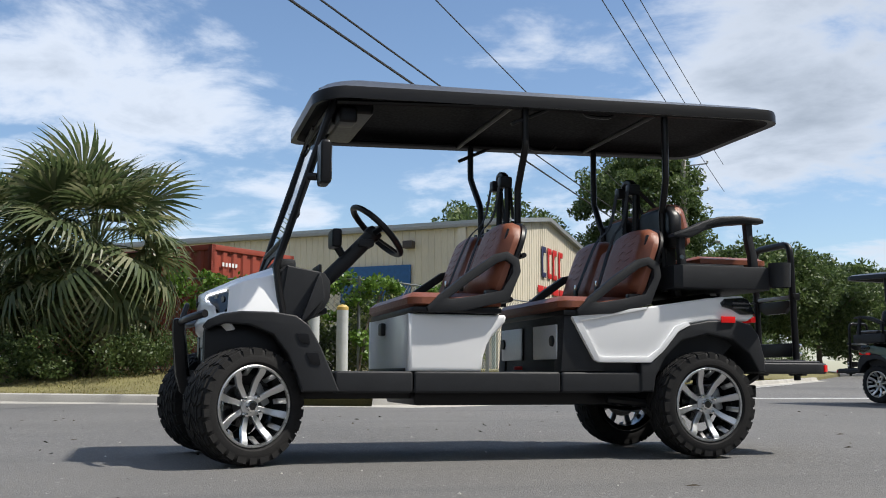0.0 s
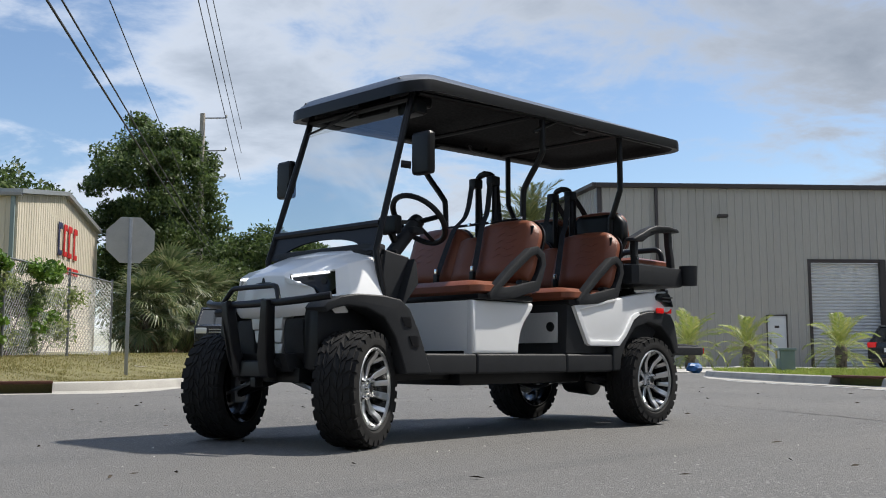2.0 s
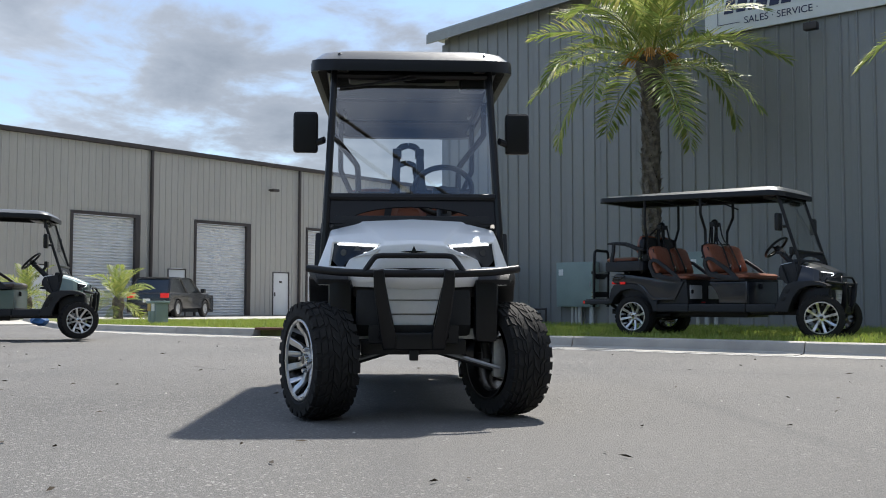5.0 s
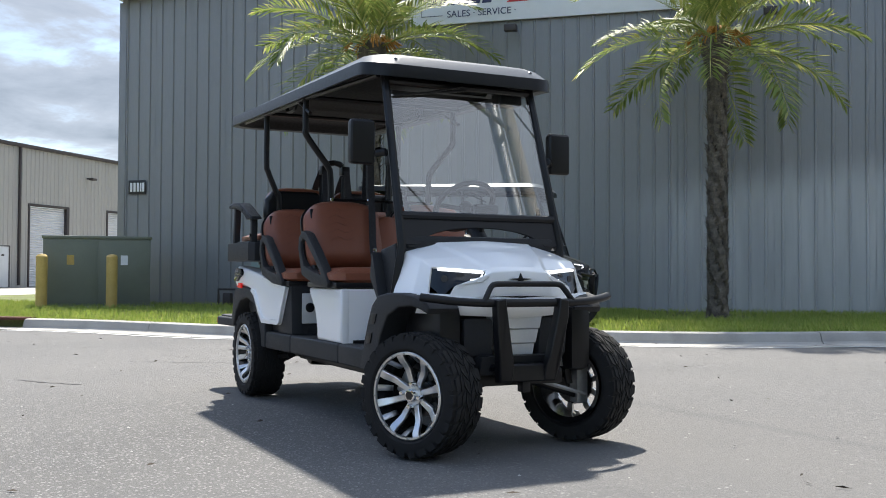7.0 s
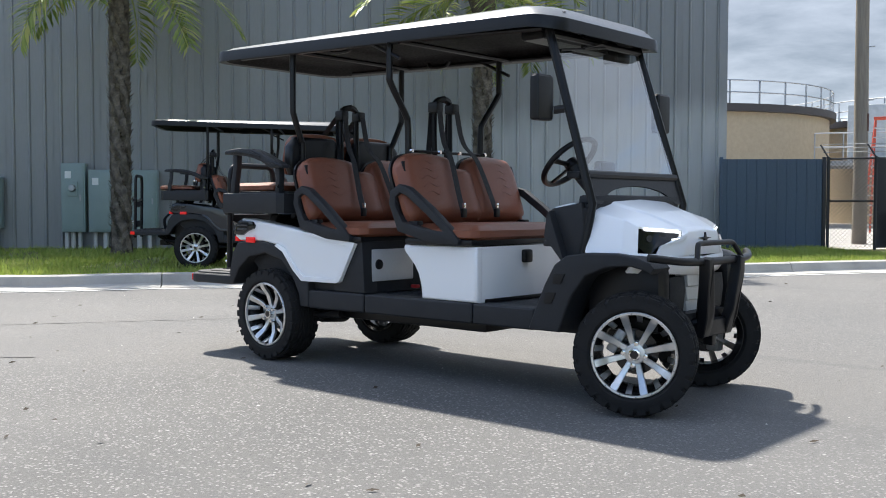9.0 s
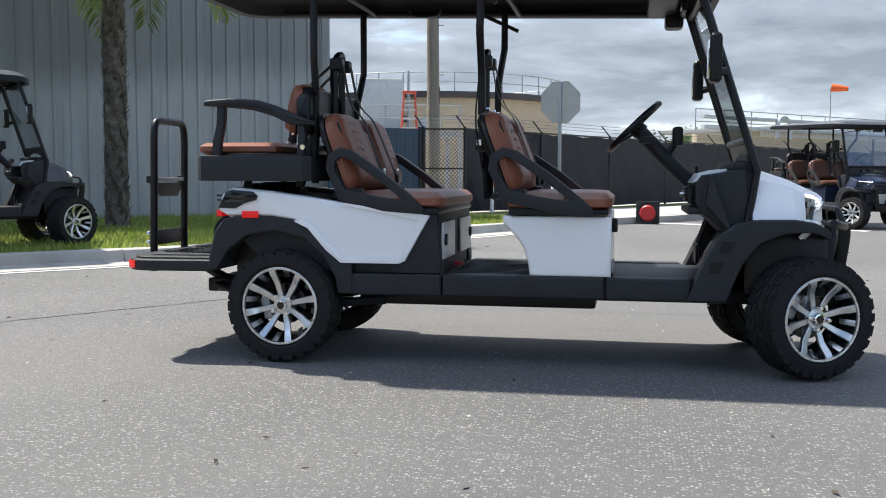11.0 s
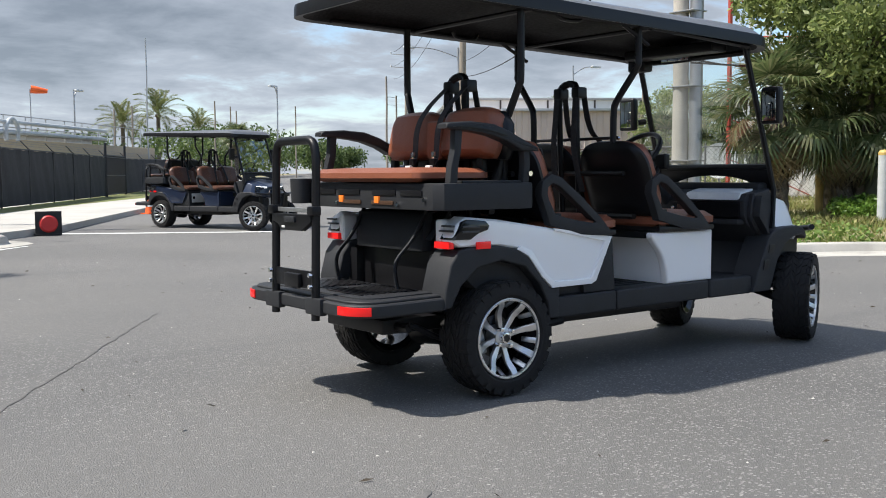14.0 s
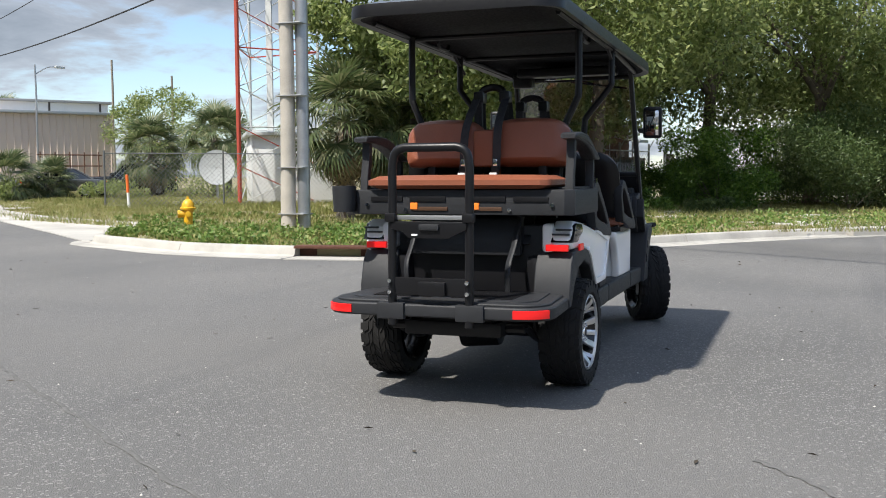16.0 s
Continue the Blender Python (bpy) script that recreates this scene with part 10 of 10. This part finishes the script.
    part("number_plate", boxed(-hl - 0.075, -hl - 0.062, -0.16, 0.16, wr * 1.7, wr * 1.7 + 0.16), SIGNWHITE, ob, "plain pale plate")
    gr = part("grille", boxed(hl - 0.05, hl + 0.015, -hw * 0.5, hw * 0.5, bon * 0.55, bon * 0.92, 0.02), CARTYRE, ob)
    for k in range(4):
        part("grille_bar", boxed(hl + 0.016, hl + 0.03, -hw * 0.48, hw * 0.48, bon * (0.58 + 0.085 * k), bon * (0.58 + 0.085 * k) + 0.035, 0.006), CARSILVER, gr)
    return ob


SUV = (2.35, 0.93, 1.68, 1.02, 1.00, -2.2, 0.95, -1.75, 0.25, (-1.38, 1.42), 0.36)
SEDAN = (2.4, 0.91, 1.45, 0.92, 0.88, -1.75, 0.95, -0.95, 0.15, (-1.38, 1.45), 0.33)
TRUCK = (2.9, 1.0, 1.95, 1.20, 1.18, -0.9, 1.15, -0.75, 0.45, (-1.75, 1.85), 0.41)
car(pose(-37.4, -9.9, ground_z(-38, -10.5) + 0.035, 0, 0, 168), SUV, CARBLACK, "black sport utility car parked by the warehouse")
car(pose(-17.9, -29.8, ground_z(-17.9, -29.8) + 0.0, 0, 0, 57), TRUCK, CARBLACK, "dark pickup truck parked beside the side road", "pickup_truck")
for x, y, a, d, p, l in ((19.5, 27.1, 56, SEDAN, CARGREY, "dark grey sedan parked along the kerb"), (23.6, 33.4, 56, SEDAN, CARWHITE, "white sedan parked along the kerb"), (40.5, 61.0, 237, SEDAN, CARBLACK, "black sedan parked facing along the road"),
                         (27.0, 39.5, 56, SUV, CARGREY, "dark sport utility car parked along the kerb"), (33.5, 34.5, 130, SEDAN, CARGREY, "dark sedan parked beyond the grass"), (37.0, 32.8, 130, SUV, CARBLACK, "black sport utility car parked beyond the grass"), (30.4, 37.0, 130, SEDAN, CARSILVER, "silver sedan parked beyond the grass"), (37.2, 3.6, 200, SUV, CARSILVER, "silver sport utility car behind the shrubs")):
    car(pose(x, y, ground_z(x, y) + (0.0 if a in (56, 237) else 0.13), 0, 0, a), d, p, l)


def wood_fence():
    ob = thing("board_fence", pose(-22.0, -41.0, ground_z(-22, -41), 0, 0, 50), "brown wooden board fence behind the palms", "fence")
    for k in range(60):
        part("board", boxed(-7 + 0.16 * k, -7 + 0.16 * k + 0.145, 0, 0.025, 0.05, 1.85 + 0.02 * math.sin(k * 2.3)), BROWNWOOD, ob)
    for z in (0.4, 1.5):
        part("rail", boxed(-7, 2.6, 0.026, 0.07, z, z + 0.09), BROWNWOOD, ob)


wood_fence()
lt = thing("plastic_bag", pose(-17.2, -8.4, 0.2), "crumpled blue and white plastic bag on the kerb", "litter")
rngb = random.Random(5)
bmb = bmesh.new()
bmesh.ops.create_icosphere(bmb, subdivisions=2, radius=0.2)
for v in bmb.verts:
    v.co = v.co * rngb.uniform(0.7, 1.25)
    v.co.z *= 0.6
part("bag", bmb, TARPBLUE, lt, "crumpled blue bag", 0)


# ---------- small things on the road ----------
def road_litter():
    """Bits of leaf, twig and stone lying on the asphalt."""
    rng = np.random.default_rng(900)
    n = 420
    pts = np.stack([rng.uniform(-9, 8, n), rng.uniform(-8, 9, n), np.full(n, 0.006)], 1)
    a = rng.uniform(0, 2 * math.pi, n)
    ln, w = rng.uniform(0.008, 0.035, n)[:, None], rng.uniform(0.003, 0.009, n)[:, None]
    d, s = np.stack([np.cos(a), np.sin(a), np.zeros(n)], 1), np.stack([-np.sin(a), np.cos(a), np.zeros(n)], 1)
    up = np.array((0, 0, 1)) * rng.uniform(0.0, 0.012, n)[:, None]
    tagged(quad_mesh("leaf_litter", np.stack([pts - d * ln, pts + s * w + up, pts + d * ln + up * 0.5, pts - s * w], 1), pbr("dead_leaf_bits", (0.06, 0.045, 0.03), 0.9, var=0.3)), "dry leaf and twig bits scattered on asphalt", "leaf litter", "", "stuff")
    n = 300
    verts, faces = [], []
    for k in range(n):
        x, y, r = rng.uniform(-9, 8), rng.uniform(-8, 9), rng.uniform(0.003, 0.009)
        b = len(verts)
        for q in ((1, 0, 0), (0.2, 0.9, 0), (-0.8, 0.5, 0), (-0.6, -0.7, 0), (0.4, -0.8, 0), (0, 0, 0.8)):
            verts.append((x + q[0] * r * rng.uniform(0.7, 1.3), y + q[1] * r * rng.uniform(0.7, 1.3), 0.001 + q[2] * r))
        faces += [(b + i, b + (i + 1) % 5, b + 5) for i in range(5)]
    tagged(raw("pebbles", verts, faces, pbr("pale_pebble", (0.55, 0.53, 0.49), 0.8, var=0.2)), "small pale pebbles loose on the asphalt", "pebbles", "", "stuff")


road_litter()


def road_seam(pts, w, label):
    """A tar-filled joint in the asphalt, wandering a little."""
    p = smooth_path([(x, y, 0) for x, y in pts], 8)
    rng = random.Random(int(pts[0][0] * 10) + 3)
    rows = []
    for i, q in enumerate(p):
        t = (p[min(i + 1, len(p) - 1)] - p[max(i - 1, 0)]).normalized()
        s = Vector((-t.y, t.x, 0))
        o, v = rng.uniform(-0.012, 0.012), w * rng.uniform(0.5, 1.2)
        c = q + s * o
        rows.append([(c.x - s.x * v, c.y - s.y * v, 0.0035), (c.x, c.y, 0.0055), (c.x + s.x * v, c.y + s.y * v, 0.0035)])
    tagged(part("road_seam", grid_sheet(rows), pbr("old_tar", (0.150, 0.147, 0.142), 0.85, var=0.35, scale=14), None, "", 60), label, "road seam", "", "structure")


road_seam([(-4.3, -0.9), (-3.9, -0.28), (-3.5, 0.35), (-3.1, 0.97), (-2.6, 1.72), (-2.0, 2.65), (-1.77, 3.0), (-1.5, 3.4)], 0.013, "dark tar-filled joint along the asphalt")
road_seam([(-2.4, -1.55), (-2.65, -1.76), (-2.95, -1.95)], 0.016, "short dark tar scuff on the asphalt")
